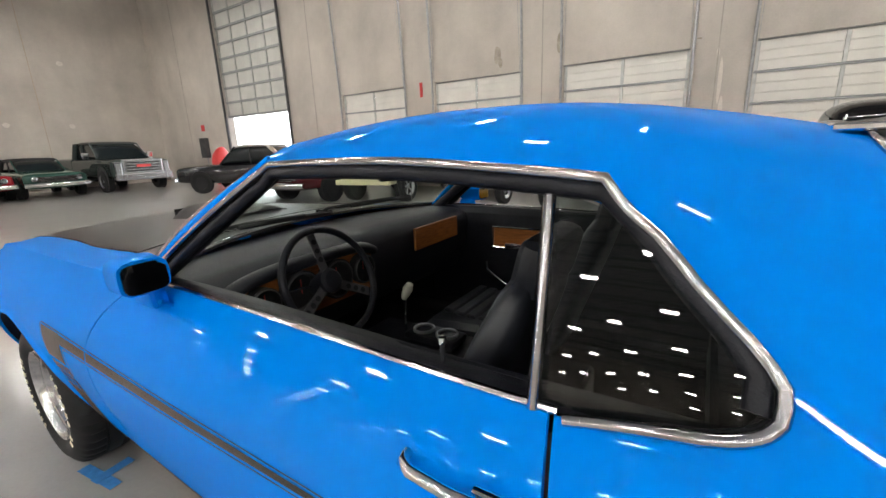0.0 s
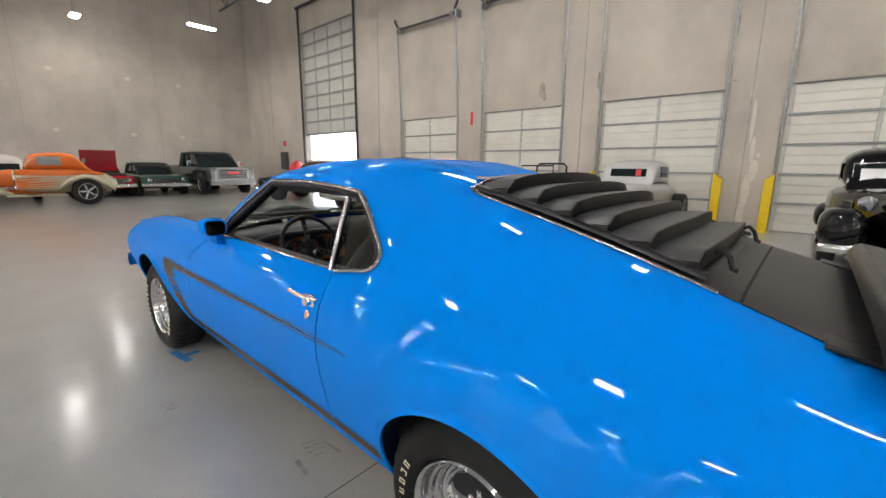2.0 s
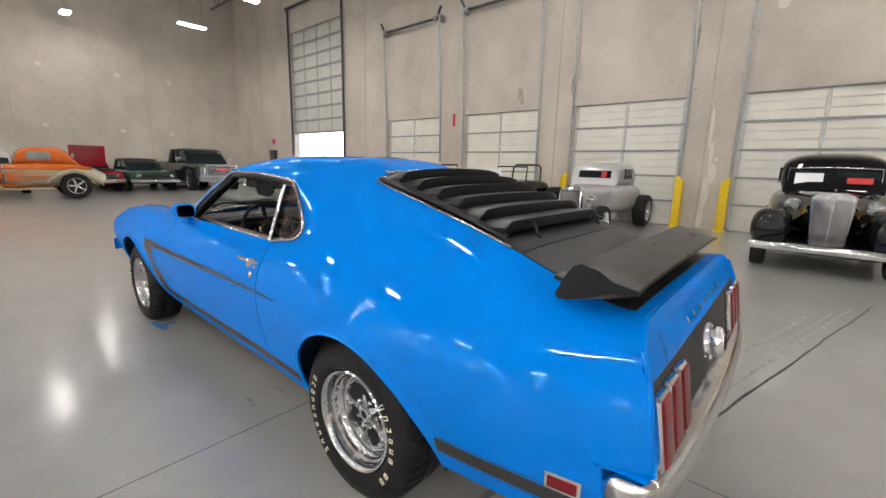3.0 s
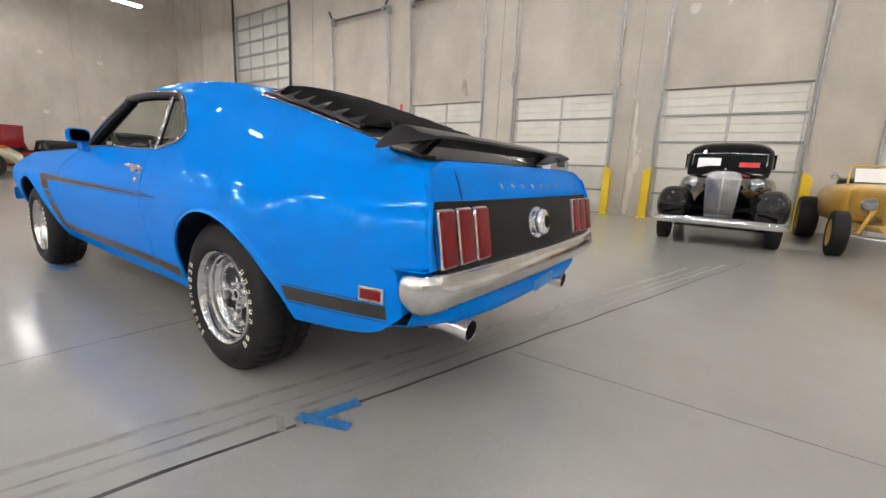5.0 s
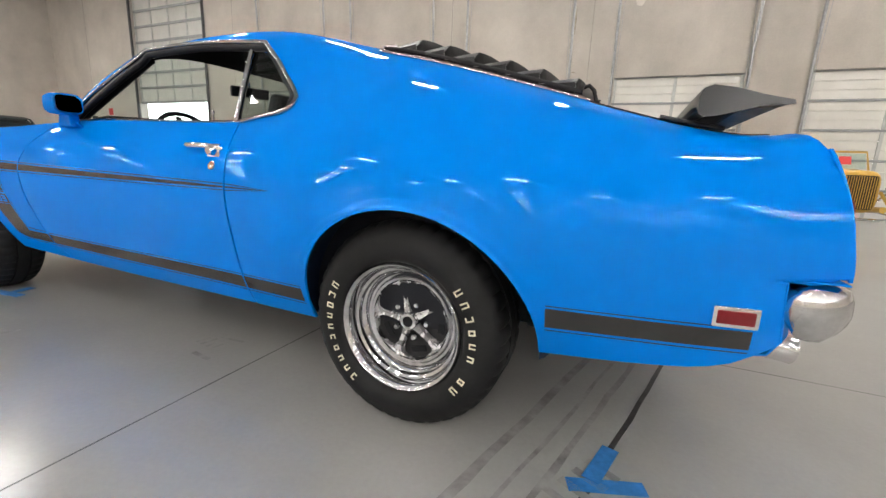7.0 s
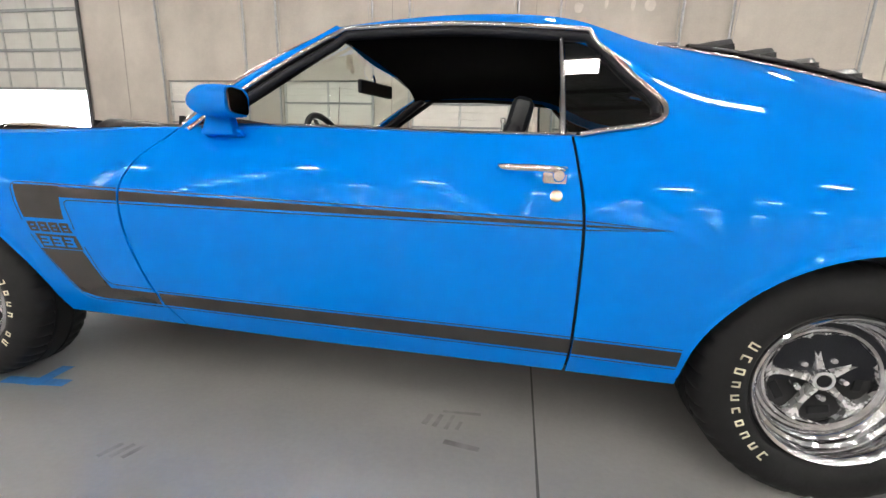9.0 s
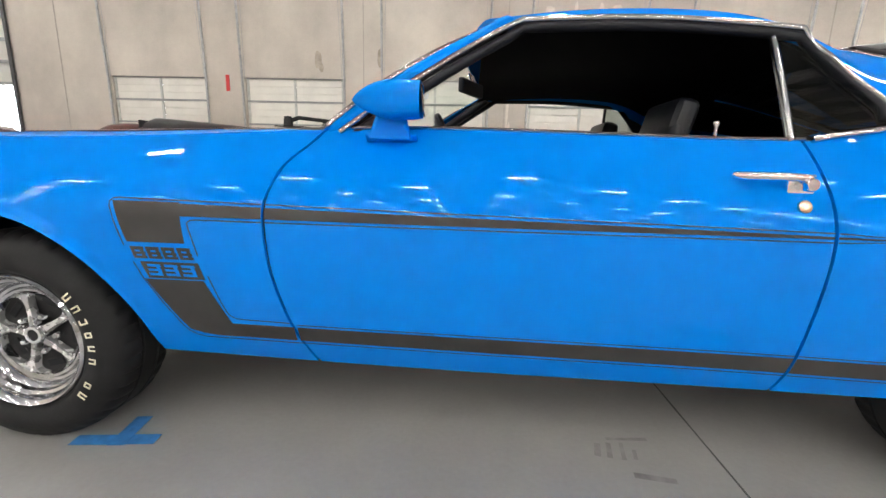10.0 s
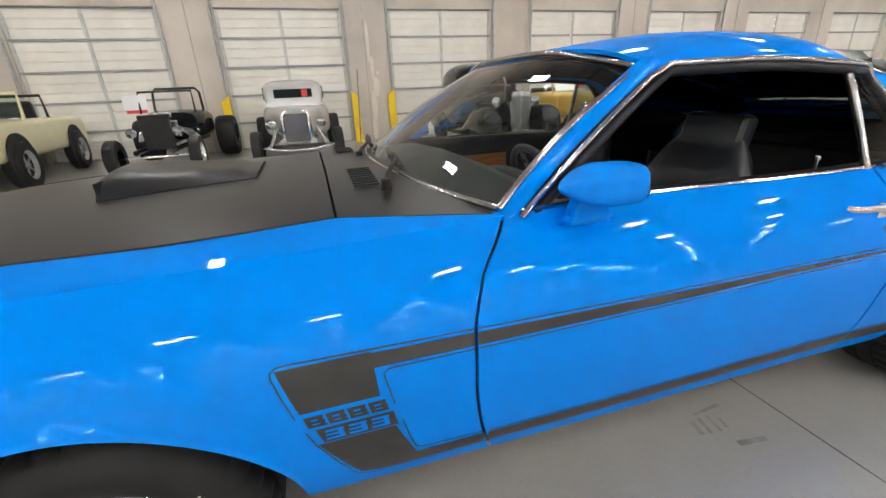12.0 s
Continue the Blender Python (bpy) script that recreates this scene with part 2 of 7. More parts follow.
def spline(xs, ys):
    """A curve through knots whose bend changes smoothly."""
    x, y = np.array(xs, float), np.array(ys, float)
    n, h = len(x), np.diff(x)
    A, r = np.eye(n), np.zeros(n)
    for i in range(1, n - 1):
        A[i, i - 1:i + 2] = h[i - 1], 2 * (h[i - 1] + h[i]), h[i]
        r[i] = 6 * ((y[i + 1] - y[i]) / h[i] - (y[i] - y[i - 1]) / h[i - 1])
    A[0, 1] = A[-1, -2] = -1
    m = np.linalg.solve(A, r)

    def at(v):
        v = min(max(float(v), x[0]), x[-1])
        i = min(max(int(np.searchsorted(x, v)) - 1, 0), n - 2)
        a, b = (x[i + 1] - v) / h[i], (v - x[i]) / h[i]
        return a * y[i] + b * y[i + 1] + ((a ** 3 - a) * m[i] + (b ** 3 - b) * m[i + 1]) * h[i] ** 2 / 6
    return at

# ---------------- the hall ----------------
WALL_Y, WEST_X, EAST_X, SOUTH_Y, TOP_Z = 9.74, -23.4, 30.0, -40.0, 10.2
DOOR_W, DOOR_H = 2.72, 3.05
DOOR_X = [-8.83, -4.99, -1.14, 2.72, 6.63, 10.49, 14.35, 18.2, 22.05]
TALL = (-17.3, -13.1, 7.5)


def structure(name, bm, mat, label, category, smooth=False):
    return tagged(part(name, bm, mat, smooth=smooth), label, category, "", "structure")


floor = structure("floor", box_bm((EAST_X - WEST_X + 0.6, WALL_Y - SOUTH_Y + 0.6, 0.2), ((EAST_X + WEST_X) / 2, (WALL_Y + SOUTH_Y) / 2, -0.1)),
                  FLOOR_MAT, "glossy sealed grey concrete floor with tyre marks", "floor")
ground = structure("ground", box_bm((400, 200, 0.2), (0, WALL_Y + 100.31, -0.12)),
                   material("yard_concrete", (0.45, 0.44, 0.42), rough=0.85, var=0.2, var_scale=0.4, grain=0.3), "pale sunlit concrete yard outside the open door", "ground")

# glowing board added beyond the yard, standing in for bright hazy daylight
GLOW = material("daylight_glow_board", (0.9, 0.93, 1.0), rough=1.0, emission=(0.95, 0.98, 1.0), strength=7.0)
tagged(part("backdrop", box_bm((300, 0.1, 24), (-80, WALL_Y + 40, 11.9)), GLOW), "added glowing white board standing in for daylight beyond the yard", "backdrop", "", "structure")

# north wall: piers between the doors and lintels above them, 0.3 m thick
HIGH_WINDOWS, HIGH_W, HIGH_Z = (-0.95, 6.40), 2.20, (6.15, 8.05)
openings = [(TALL[0], TALL[1], TALL[2])] + [(x - DOOR_W / 2, x + DOOR_W / 2, DOOR_H) for x in DOOR_X]
wall_bits, edge = [], WEST_X - 0.3
for x0, x1, h in openings:
    wall_bits.append(box_bm((x0 - edge, 0.3, TOP_Z), ((x0 + edge) / 2, WALL_Y + 0.15, TOP_Z / 2)))
    # two bays have a high window above the door
    cells = [(x0, x1, h, TOP_Z)]
    for wx in HIGH_WINDOWS:
        if x0 < wx < x1:
            a, b = wx - HIGH_W / 2, wx + HIGH_W / 2
            cells = [(x0, x1, h, HIGH_Z[0]), (x0, x1, HIGH_Z[1], TOP_Z), (x0, a, *HIGH_Z), (b, x1, *HIGH_Z)]
    for a, b, z0, z1 in cells:
        wall_bits.append(box_bm((b - a, 0.3, z1 - z0), ((a + b) / 2, WALL_Y + 0.15, (z0 + z1) / 2)))
    edge = x1
wall_bits.append(box_bm((EAST_X + 0.3 - edge, 0.3, TOP_Z), ((EAST_X + 0.3 + edge) / 2, WALL_Y + 0.15, TOP_Z / 2)))
wall_north = structure("wall_north", join_bm(*wall_bits), CONCRETE, "grey-tan tilt-up concrete wall with loading doors", "wall")
wall_west = structure("wall_west", box_bm((0.3, WALL_Y - SOUTH_Y, TOP_Z), (WEST_X - 0.15, (WALL_Y + SOUTH_Y) / 2, TOP_Z / 2)), CONCRETE,
                      "grey-tan tilt-up concrete end wall with panel joints", "wall")
wall_east = structure("wall_east", box_bm((0.3, WALL_Y - SOUTH_Y, TOP_Z), (EAST_X + 0.15, (WALL_Y + SOUTH_Y) / 2, TOP_Z / 2)), CONCRETE, "plain concrete end wall", "wall")
wall_south = structure("wall_south", box_bm((EAST_X - WEST_X + 0.6, 0.3, TOP_Z), ((EAST_X + WEST_X) / 2, SOUTH_Y - 0.15, TOP_Z / 2)), CONCRETE, "plain concrete long wall", "wall")

# ceiling deck with open-web joists
ceil = [box_bm((EAST_X - WEST_X + 0.6, WALL_Y - SOUTH_Y + 0.6, 0.15), ((EAST_X + WEST_X) / 2, (WALL_Y + SOUTH_Y) / 2, TOP_Z + 0.075))]
ceiling = structure("ceiling", join_bm(*ceil), CEIL_MAT, "white corrugated roof deck over dark steel joists", "ceiling")
jo = []
y = WALL_Y - 1.2
while y > SOUTH_Y + 0.5:
    jo.append(box_bm((EAST_X - WEST_X - 0.2, 0.09, 0.06), ((EAST_X + WEST_X) / 2, y, TOP_Z - 0.05)))
    jo.append(box_bm((EAST_X - WEST_X - 0.2, 0.09, 0.06), ((EAST_X + WEST_X) / 2, y, TOP_Z - 0.75)))
    y -= 2.4
webs = bmesh.new()
y = WALL_Y - 1.2
while y > SOUTH_Y + 0.5:
    x, up = WEST_X + 0.3, True
    while x < EAST_X - 1:
        b = box_bm((0.95, 0.035, 0.035), (x + 0.33, y, TOP_Z - 0.4), turn=Matrix.Rotation(radians(45 if up else -45), 4, "Y"))
        me = bpy.data.meshes.new("tmp")
        b.to_mesh(me)
        b.free()
        webs.from_mesh(me)
        bpy.data.meshes.remove(me)
        x, up = x + 0.66, not up
    y -= 2.4
JOIST = material("joist_paint", (0.16, 0.165, 0.175), rough=0.5, metal=0.3, var=0.2)
structure("ceiling_joists", join_bm(*jo, webs), JOIST, "dark steel open-web roof joists", "roof joist")

# vertical panel joints of the cast walls
for x in (-20.6, -11.62, -3.06, 0.72, 8.6, 12.5, 16.3, 20.1):
    structure("trim", box_bm((0.025, 0.012, TOP_Z), (x, WALL_Y - 0.004, TOP_Z / 2)), material("joint_filler", (0.40, 0.37, 0.33), rough=0.9, var=0.2), "grey sealant in a wall panel joint", "panel joint")
for yy in (5.17, 0.18, -4.8, -9.8, -14.8, -19.8, -24.8, -29.8, -34.8):
    structure("trim", box_bm((0.012, 0.025, TOP_Z), (WEST_X + 0.004, yy, TOP_Z / 2)), material("joint_filler_warm", (0.50, 0.42, 0.33), rough=0.9, var=0.2), "tan sealant in a wall panel joint", "panel joint")


WINDOW_PANE = material("window_glass", (0.95, 0.98, 1.0), rough=0.0, transmission=1.0, ior=1.02)
for k, wx in enumerate(HIGH_WINDOWS):
    win = tagged(new("window_%d" % (k + 1)), "high two-pane window showing blue sky", "window", "high windows", "structure")
    win.matrix_basis = Matrix.Translation((wx, WALL_Y + 0.12, sum(HIGH_Z) / 2))
    for sx in (-1, 1):
        part("window_frame", box_bm((0.04, 0.10, 1.9), (sx * (HIGH_W / 2 - 0.02), 0, 0), 0.006, 1), DARK_STEEL, win)
        part("window_frame", box_bm((HIGH_W - 0.08, 0.10, 0.04), (0, 0, sx * 0.93), 0.006, 1), DARK_STEEL, win)
        pn = part("pane", box_bm((HIGH_W / 2 - 0.06, 0.008, 1.82), (sx * (HIGH_W / 4 - 0.01), 0, 0)), WINDOW_PANE, win)
        pn.visible_shadow = False
    part("mullion", box_bm((0.05, 0.10, 1.82), (0, 0, 0), 0.006, 1), DARK_STEEL, win)


# ---- loading doors ----
def loading_door(name, cx, w, z0, z1, cols, row_h, ribs):
    """A sectional door: panels, horizontal meeting rails, stiles, rubber seal and side guides."""
    d = tagged(new(name), "white sectional loading door with grey steel rails, closed", "loading door", "loading doors along the wall", "structure")
    d.matrix_basis = Matrix.Translation((cx, WALL_Y + 0.10, 0))
    rows = max(1, round((z1 - z0) / row_h))
    rh = (z1 - z0) / rows
    cw = w / cols
    for r in range(rows):
        for c in range(cols):
            x0 = -w / 2 + c * cw
            bm = box_bm((cw - (0.05 if ribs else 0.003), 0.03, rh - (0.035 if ribs else 0.003)), (x0 + cw / 2, 0.022, z0 + (r + 0.5) * rh), bevel=0.006, segments=1)
            if ribs:
                # three pressed bands with grooves between them, each leaning out towards its foot
                for k in range(3):
                    h = (rh - 0.05) / 3
                    bm = join_bm(bm, box_bm((cw - 0.05, 0.030, h - 0.016), (x0 + cw / 2, -0.004, z0 + r * rh + 0.025 + (k + 0.5) * h), 0.005, 1, turn=Matrix.Rotation(0.05, 4, "X")))
            part("panel", bm, DOOR_WHITE if ribs else TALL_PANEL, d)
    for r in range(rows + 1):
        part("rail", box_bm((w, 0.05, 0.048 if ribs else 0.09), (0, -0.03, z0 + r * rh), bevel=0.006, segments=1), DOOR_RAIL, d)
    for c in range(cols + 1):
        part("stile", box_bm((0.065, 0.035, z1 - z0), (-w / 2 + c * cw + (0.03 if c == 0 else -0.03 if c == cols else 0), -0.022, (z0 + z1) / 2), bevel=0.005, segments=1), DOOR_STILE, d)
    return d


DOOR_RAIL = material("door_rail", (0.33, 0.34, 0.34), rough=0.45, metal=0.4, var=0.2)
DOOR_STILE = material("door_stile", (0.55, 0.56, 0.54), rough=0.45, metal=0.3, var=0.2)
TALL_PANEL = material("translucent_panel", (0.62, 0.61, 0.57), rough=0.5, var=0.12, var_scale=1.2)
TALL_PANEL.node_tree.nodes["Principled BSDF"].inputs["Transmission Weight"].default_value = 0.12
for i, cx in enumerate(DOOR_X):
    loading_door("door_%d" % (i + 1), cx, DOOR_W, 0.0, DOOR_H, 2, 0.61, True)
loading_door("door_tall", (TALL[0] + TALL[1]) / 2, TALL[1] - TALL[0], 2.80, TALL[2], 4, 0.60, False)

# guides, lift shafts and cable drums over each door
for i, cx in enumerate(DOOR_X[:6]):
    g = thing("door_lift", "galvanised vertical lift tracks with torsion shaft above a loading door", "door track", "door lifts")
    for s in (-1, 1):
        x = cx + s * (DOOR_W / 2 + 0.05)
        tube("guide_track", [(x, WALL_Y - 0.06, 0.02), (x, WALL_Y - 0.07, 3.0), (x, WALL_Y - 0.22, 6.15)], 0.032, STEEL, g)
        tube("cable", [(x - s * 0.06, WALL_Y - 0.05, 3.0), (x - s * 0.14, WALL_Y - 0.22, 6.15)], 0.006, STEEL, g, sides=6)
        part("bracket", box_bm((0.07, 0.26, 0.22), (x, WALL_Y - 0.135, 6.2), 0.01), STEEL, g)
        part("end_hook", box_bm((0.05, 0.08, 0.28), (x + s * 0.02, WALL_Y - 0.26, 6.42), 0.012, turn=Matrix.Rotation(s * 0.5, 4, "Y")), DARK_STEEL, g)
        lathe("cable_drum", [(0.0, -0.06), (0.09, -0.06), (0.09, -0.045), (0.06, -0.04), (0.06, 0.04), (0.09, 0.045), (0.09, 0.06), (0, 0.06)], STEEL, g, axis="x", steps=20,
              place=Matrix.Translation((x - s * 0.14, WALL_Y - 0.24, 6.2)))
    tube("torsion_shaft", [(cx - DOOR_W / 2, WALL_Y - 0.24, 6.2), (cx + DOOR_W / 2, WALL_Y - 0.24, 6.2)], 0.045, DARK_STEEL, g)
g = thing("door_lift", "dark tracks and torsion shaft of the tall loading door", "door track", "door lifts")
for s, x in ((-1, TALL[0]), (1, TALL[1])):
    tube("guide_track", [(x + s * 0.05, WALL_Y - 0.06, 0.02), (x + s * 0.05, WALL_Y - 0.08, 8.6)], 0.05, DARK_STEEL, g)
tube("torsion_shaft", [(TALL[0], WALL_Y - 0.2, 8.5), (TALL[1], WALL_Y - 0.2, 8.5)], 0.06, DARK_STEEL, g)

# ---- lamps ----
LAMP_HOUSING = material("lamp_housing", (0.75, 0.75, 0.75), rough=0.4, var=0.05)
def high_bay(length, place):
    lp = thing("ceiling_lamp", "white linear high-bay lamp, switched on, hung on wires", "ceiling lamp", "high-bay lamps", place=place)
    part("housing", box_bm((0.34, length + 0.06, 0.05), (0, 0, 0.045), 0.01), LAMP_HOUSING, lp)
    part("diffuser", box_bm((0.28, length, 0.03), (0, 0, 0.0), 0.008), LAMP, lp)
    for s in (-0.4, 0.4):
        tube("wire", [(0, s * length, 0.07), (0, s * length, TOP_Z - 7.2)], 0.006, DARK_STEEL, lp, sides=5)
    return lp


lamp_protos = {}
# a row by the doors, a zigzag row, then even rows to the far side
lamp_spots = [(-19.0 + 5.1 * i, 6.0, True) for i in range(10)]
lamp_spots += [(-21.5 + 5.1 * i, 2.1 if i % 2 == 0 else -0.3, False) for i in range(11)]
lamp_spots += [((-21.9 if j % 2 else -19.35) + 5.1 * i, -5.25 - 2.475 * j, False) for j in range(14) for i in range(11)]
for xx, yy, long_one in lamp_spots:
    if not WEST_X + 1 < xx < EAST_X - 1:
        continue
    m = Matrix.Translation((xx, yy, 7.2))
    if not long_one:
        m = m @ Matrix.Rotation(radians(90), 4, "Z")
    if long_one not in lamp_protos:
        lamp_protos[long_one] = high_bay(1.05 if long_one else 0.62, m)
    else:
        copy_thing(lamp_protos[long_one], m)


# ---- bollards ----
def bollard(x, y, sx=1):
    b = thing("bollard", "bright yellow guard post with a sloped top beside a loading door", "bollard", "yellow guard posts", place=Matrix.Translation((x, y, 0)) @ Matrix.Diagonal((sx, 1, 1, 1)))
    part("post", prism_bm([(-0.085, 0), (0.085, 0), (0.085, 1.24), (-0.085, 1.10)], 0.17, "y", 0, 0.008), YELLOW, b)
    part("base_plate", box_bm((0.24, 0.24, 0.015), (0, 0, 0.0085), 0.003), YELLOW, b)


for bx, flip_x in ((-2.60, 1), (0.33, -1), (1.25, 1), (4.22, -1)):
    bollard(bx, WALL_Y - 0.2, flip_x)

sgn = thing("wall_sign", "small red fire equipment sign high on the wall", "sign")
part("plate", box_bm((0.10, 0.02, 0.42), (-6.84, WALL_Y - 0.02, 2.90), 0.004), RED_CARD, sgn)


# ---- stains and filled spots on the cast walls ----
STAIN = material("wall_stain", (0.40, 0.35, 0.29), rough=0.85, var=0.35, var_scale=9)
FILLER = material("wall_filler", (0.67, 0.62, 0.56), rough=0.8, var=0.12, var_scale=9)


def wall_blob(name, label, group, mat, centre, w, h, seed, west=False):
    """A thin uneven patch lying on a wall."""
    rnd = random.Random(seed)
    k = 18
    r = [1 + rnd.uniform(-0.22, 0.22) for _ in range(k)]
    r = [(r[i - 1] + 2 * r[i] + r[(i + 1) % k]) / 4 for i in range(k)]
    ring = [(w / 2 * r[i] * math.cos(2 * math.pi * i / k), h / 2 * r[i] * math.sin(2 * math.pi * i / k)) for i in range(k)]
    bm = prism_bm([(a + centre[0], b + centre[1]) for a, b in ring], 0.003, "x" if west else "y", WEST_X + 0.0022 if west else WALL_Y - 0.0022)
    tagged(part(name, bm, mat), label, "wall patch", group)


for cx, cz, w, h, sd in ((-4.30, 3.52, 0.20, 0.46, 1), (-4.22, 3.34, 0.12, 0.25, 2), (-2.61, 3.60, 0.16, 0.50, 3), (0.36, 3.22, 0.10, 0.03, 4), (0.30, 4.4, 0.05, 0.6, 5)):
    wall_blob("wall_stain", "dark brownish stain on the concrete wall", "wall stains", STAIN, (cx, cz), w, h, sd)
for cx, cz, w, h, sd in ((0.80, 2.35, 0.07, 0.95, 6), (0.86, 1.75, 0.09, 0.60, 7), (0.93, 1.30, 0.16, 0.50, 8), (0.84, 0.85, 0.15, 0.75, 9), (0.80, 0.30, 0.14, 0.55, 10), (0.98, 1.62, 0.07, 0.10, 11), (0.72, 2.9, 0.05, 0.22, 12)):
    wall_blob("wall_filler", "pale scraped filler along the wall joint", "wall filler", FILLER, (cx, cz), w, h, sd)
for cx, cz, d, sd in ((1.75, 4.75, 0.24, 21), (3.42, 4.78, 0.26, 22), (3.02, 4.80, 0.10, 23), (2.40, 4.85, 0.08, 24), (3.62, 5.1, 0.13, 25)):
    wall_blob("wall_filler", "pale filled spot on the concrete wall", "filled spots", FILLER, (cx, cz), d, d * (1.0 if d > 0.11 else 3.2), sd)
for cy, cz in ((1.24, 5.32), (1.19, 2.76), (6.20, 5.30), (6.12, 2.70), (4.00, 2.71), (4.02, 5.30), (-1.2, 2.75), (-1.2, 5.30)):
    wall_blob("wall_filler", "pale filled spot on the concrete wall", "filled spots", FILLER, (cy, cz), 0.22, 0.20, int(cy * 50) + 300, True)

# ---------------- the blue coupe ----------------
car = thing("sports_car", "bright blue fastback coupe with black stripes, louvres and rear wing", "car")

TAIL_X, NOSE_X = 2.335, -2.46
top_z = curve([-2.46, -2.3, -1.8, -1.2, -0.75, -0.45], [0.80, 0.865, 0.925, 0.955, 0.968, 0.975])
roof_z = spline([-0.16, 0.05, 0.3, 0.5, 0.8, 1.07, 1.3, 1.5, 1.74, 2.0, 2.15, 2.24, 2.335, 2.42], [1.275, 1.317, 1.337, 1.337, 1.311, 1.253, 1.188, 1.128, 1.050, 0.968, 0.922, 0.900, 0.926, 0.935])
drip_y = curve([-0.1, 0.3, 0.63, 0.78, 1.0, 1.3, 1.6, 1.9, 2.1, 2.335], [0.640, 0.655, 0.662, 0.665, 0.670, 0.682, 0.702, 0.722, 0.735, 0.748])
drip_z = curve([-0.1, 0.3, 0.63, 0.78, 1.0, 1.3, 1.6, 1.9, 2.1, 2.22, 2.335], [1.221, 1.228, 1.211, 1.195, 1.148, 1.06, 0.965, 0.893, 0.862, 0.862, 0.885])
belt_y = spline([-2.46, -2.2, -1.8, -1.1, -0.48, 0.1, 0.65, 0.9, 1.2, 1.5, 1.8, 2.1, 2.335, 2.40], [0.655, 0.70, 0.728, 0.743, 0.755, 0.766, 0.772, 0.783, 0.808, 0.820, 0.812, 0.79, 0.765, 0.750])
belt_z = spline([-2.46, -2.2, -1.8, -1.1, -0.48, 0.0, 0.65, 0.9, 1.2, 1.5, 1.8, 2.1, 2.335], [0.775, 0.84, 0.88, 0.897, 0.925, 0.930, 0.922, 0.925, 0.905, 0.872, 0.841, 0.810, 0.782])
mid_y = spline([-2.46, -2.3, -2.0, -1.37, -0.6, 0.0, 0.7, 1.2, 1.5, 1.8, 2.15, 2.335, 2.40], [0.70, 0.785, 0.852, 0.880, 0.883, 0.883, 0.881, 0.900, 0.906, 0.885, 0.832, 0.785, 0.768])
low_y = curve([-2.46, -2.0, -1.0, -0.5, 0.7, 1.03, 1.8, 2.2, 2.335], [0.62, 0.72, 0.752, 0.757, 0.775, 0.788, 0.782, 0.768, 0.75])
sill_z = curve([-2.46, -2.2, -1.75, -0.98, 0.0, 1.03, 1.79, 2.10, 2.20, 2.30, 2.40], [0.45, 0.38, 0.30, 0.278, 0.265, 0.270, 0.317, 0.352, 0.378, 0.450, 0.53])
tail_x = curve([0.30, 0.45, 0.56, 0.606, 0.70, 0.796, 0.86, 0.905, 0.93], [2.32, 2.36, 2.388, 2.394, 2.380, 2.360, 2.338, 2.314, 2.295])
ARCHES = ((-1.372, 0.335, 0.372, 0.362), (1.402, 0.33, 0.381, 0.356))


def raw_flank(x):
    """Heights and half widths of the side from the sill to the belt, before fairing."""
    zb, zs = float(belt_z(x)), min(float(sill_z(x)), 0.33)
    yb, ym, yl = float(belt_y(x)), float(mid_y(x)), float(low_y(x))
    zm = min(0.715, zb - 0.06)
    zk = [zs - 0.02, zs + 0.09, zs + (zm - zs) * 0.55, zm, zm + (zb - zm) * 0.5, zb, zb + 0.03]
    yk = [yl - 0.012, yl + (ym - yl) * 0.44, yl + (ym - yl) * 0.82, ym, yb + (ym - yb) * 0.70, yb, yb - 0.028]
    f = spline(zk, yk)
    z = np.linspace(zs - 0.02, zb, NF)
    return np.array([f(q) for q in z]), z


def raw_top(x):
    """The upper body from the belt to the centreline, before fairing."""
    yb, zb = float(belt_y(x)), float(belt_z(x))
    yd, zd, zc = float(drip_y(x)), float(drip_z(x)), float(roof_z(x))
    yy = yb * (1 - np.linspace(0, 1, 700) ** 2.2)
    p = 5.0 if x < 0.6 else max(2.3, 5.0 - (x - 0.6) * 3.2)
    t = np.clip((yy - yd) / (yb - yd), 0, 1)
    z = np.where(yy <= yd, zd + (zc - zd) * (1 - (np.minimum(yy, yd) / yd) ** p), zd + (zb - zd) * t + 0.010 * np.sin(math.pi * t))
    w = min(1, max(0, (x - 0.70) / 0.32))
    w = w * w * (3 - 2 * w)
    if w:
        # behind the window the roof rolls into the flank in one curve
        fy, fz = raw_flank(x)
        k = int(NF * 0.93)
        steep = (fz[-1] - fz[k]) / max(0.006, fy[k] - fy[-1])
        q = min(9.0, max(2.6, yb / (zc - zb) * steep * 1.06))
        k = min(1, max(0, (x - 2.05) / 0.24)) ** 2
        q = q * (1 - k) + 16 * k
        z = z * (1 - w) + (zb + (zc - zb) * (1 - (yy / yb) ** q)) * w
    run = np.concatenate(([0], np.cumsum(np.hypot(np.diff(yy), np.diff(z)))))
    at_ = np.linspace(0, run[-1], NU)
    return np.interp(at_, run, yy), np.interp(at_, run, z)


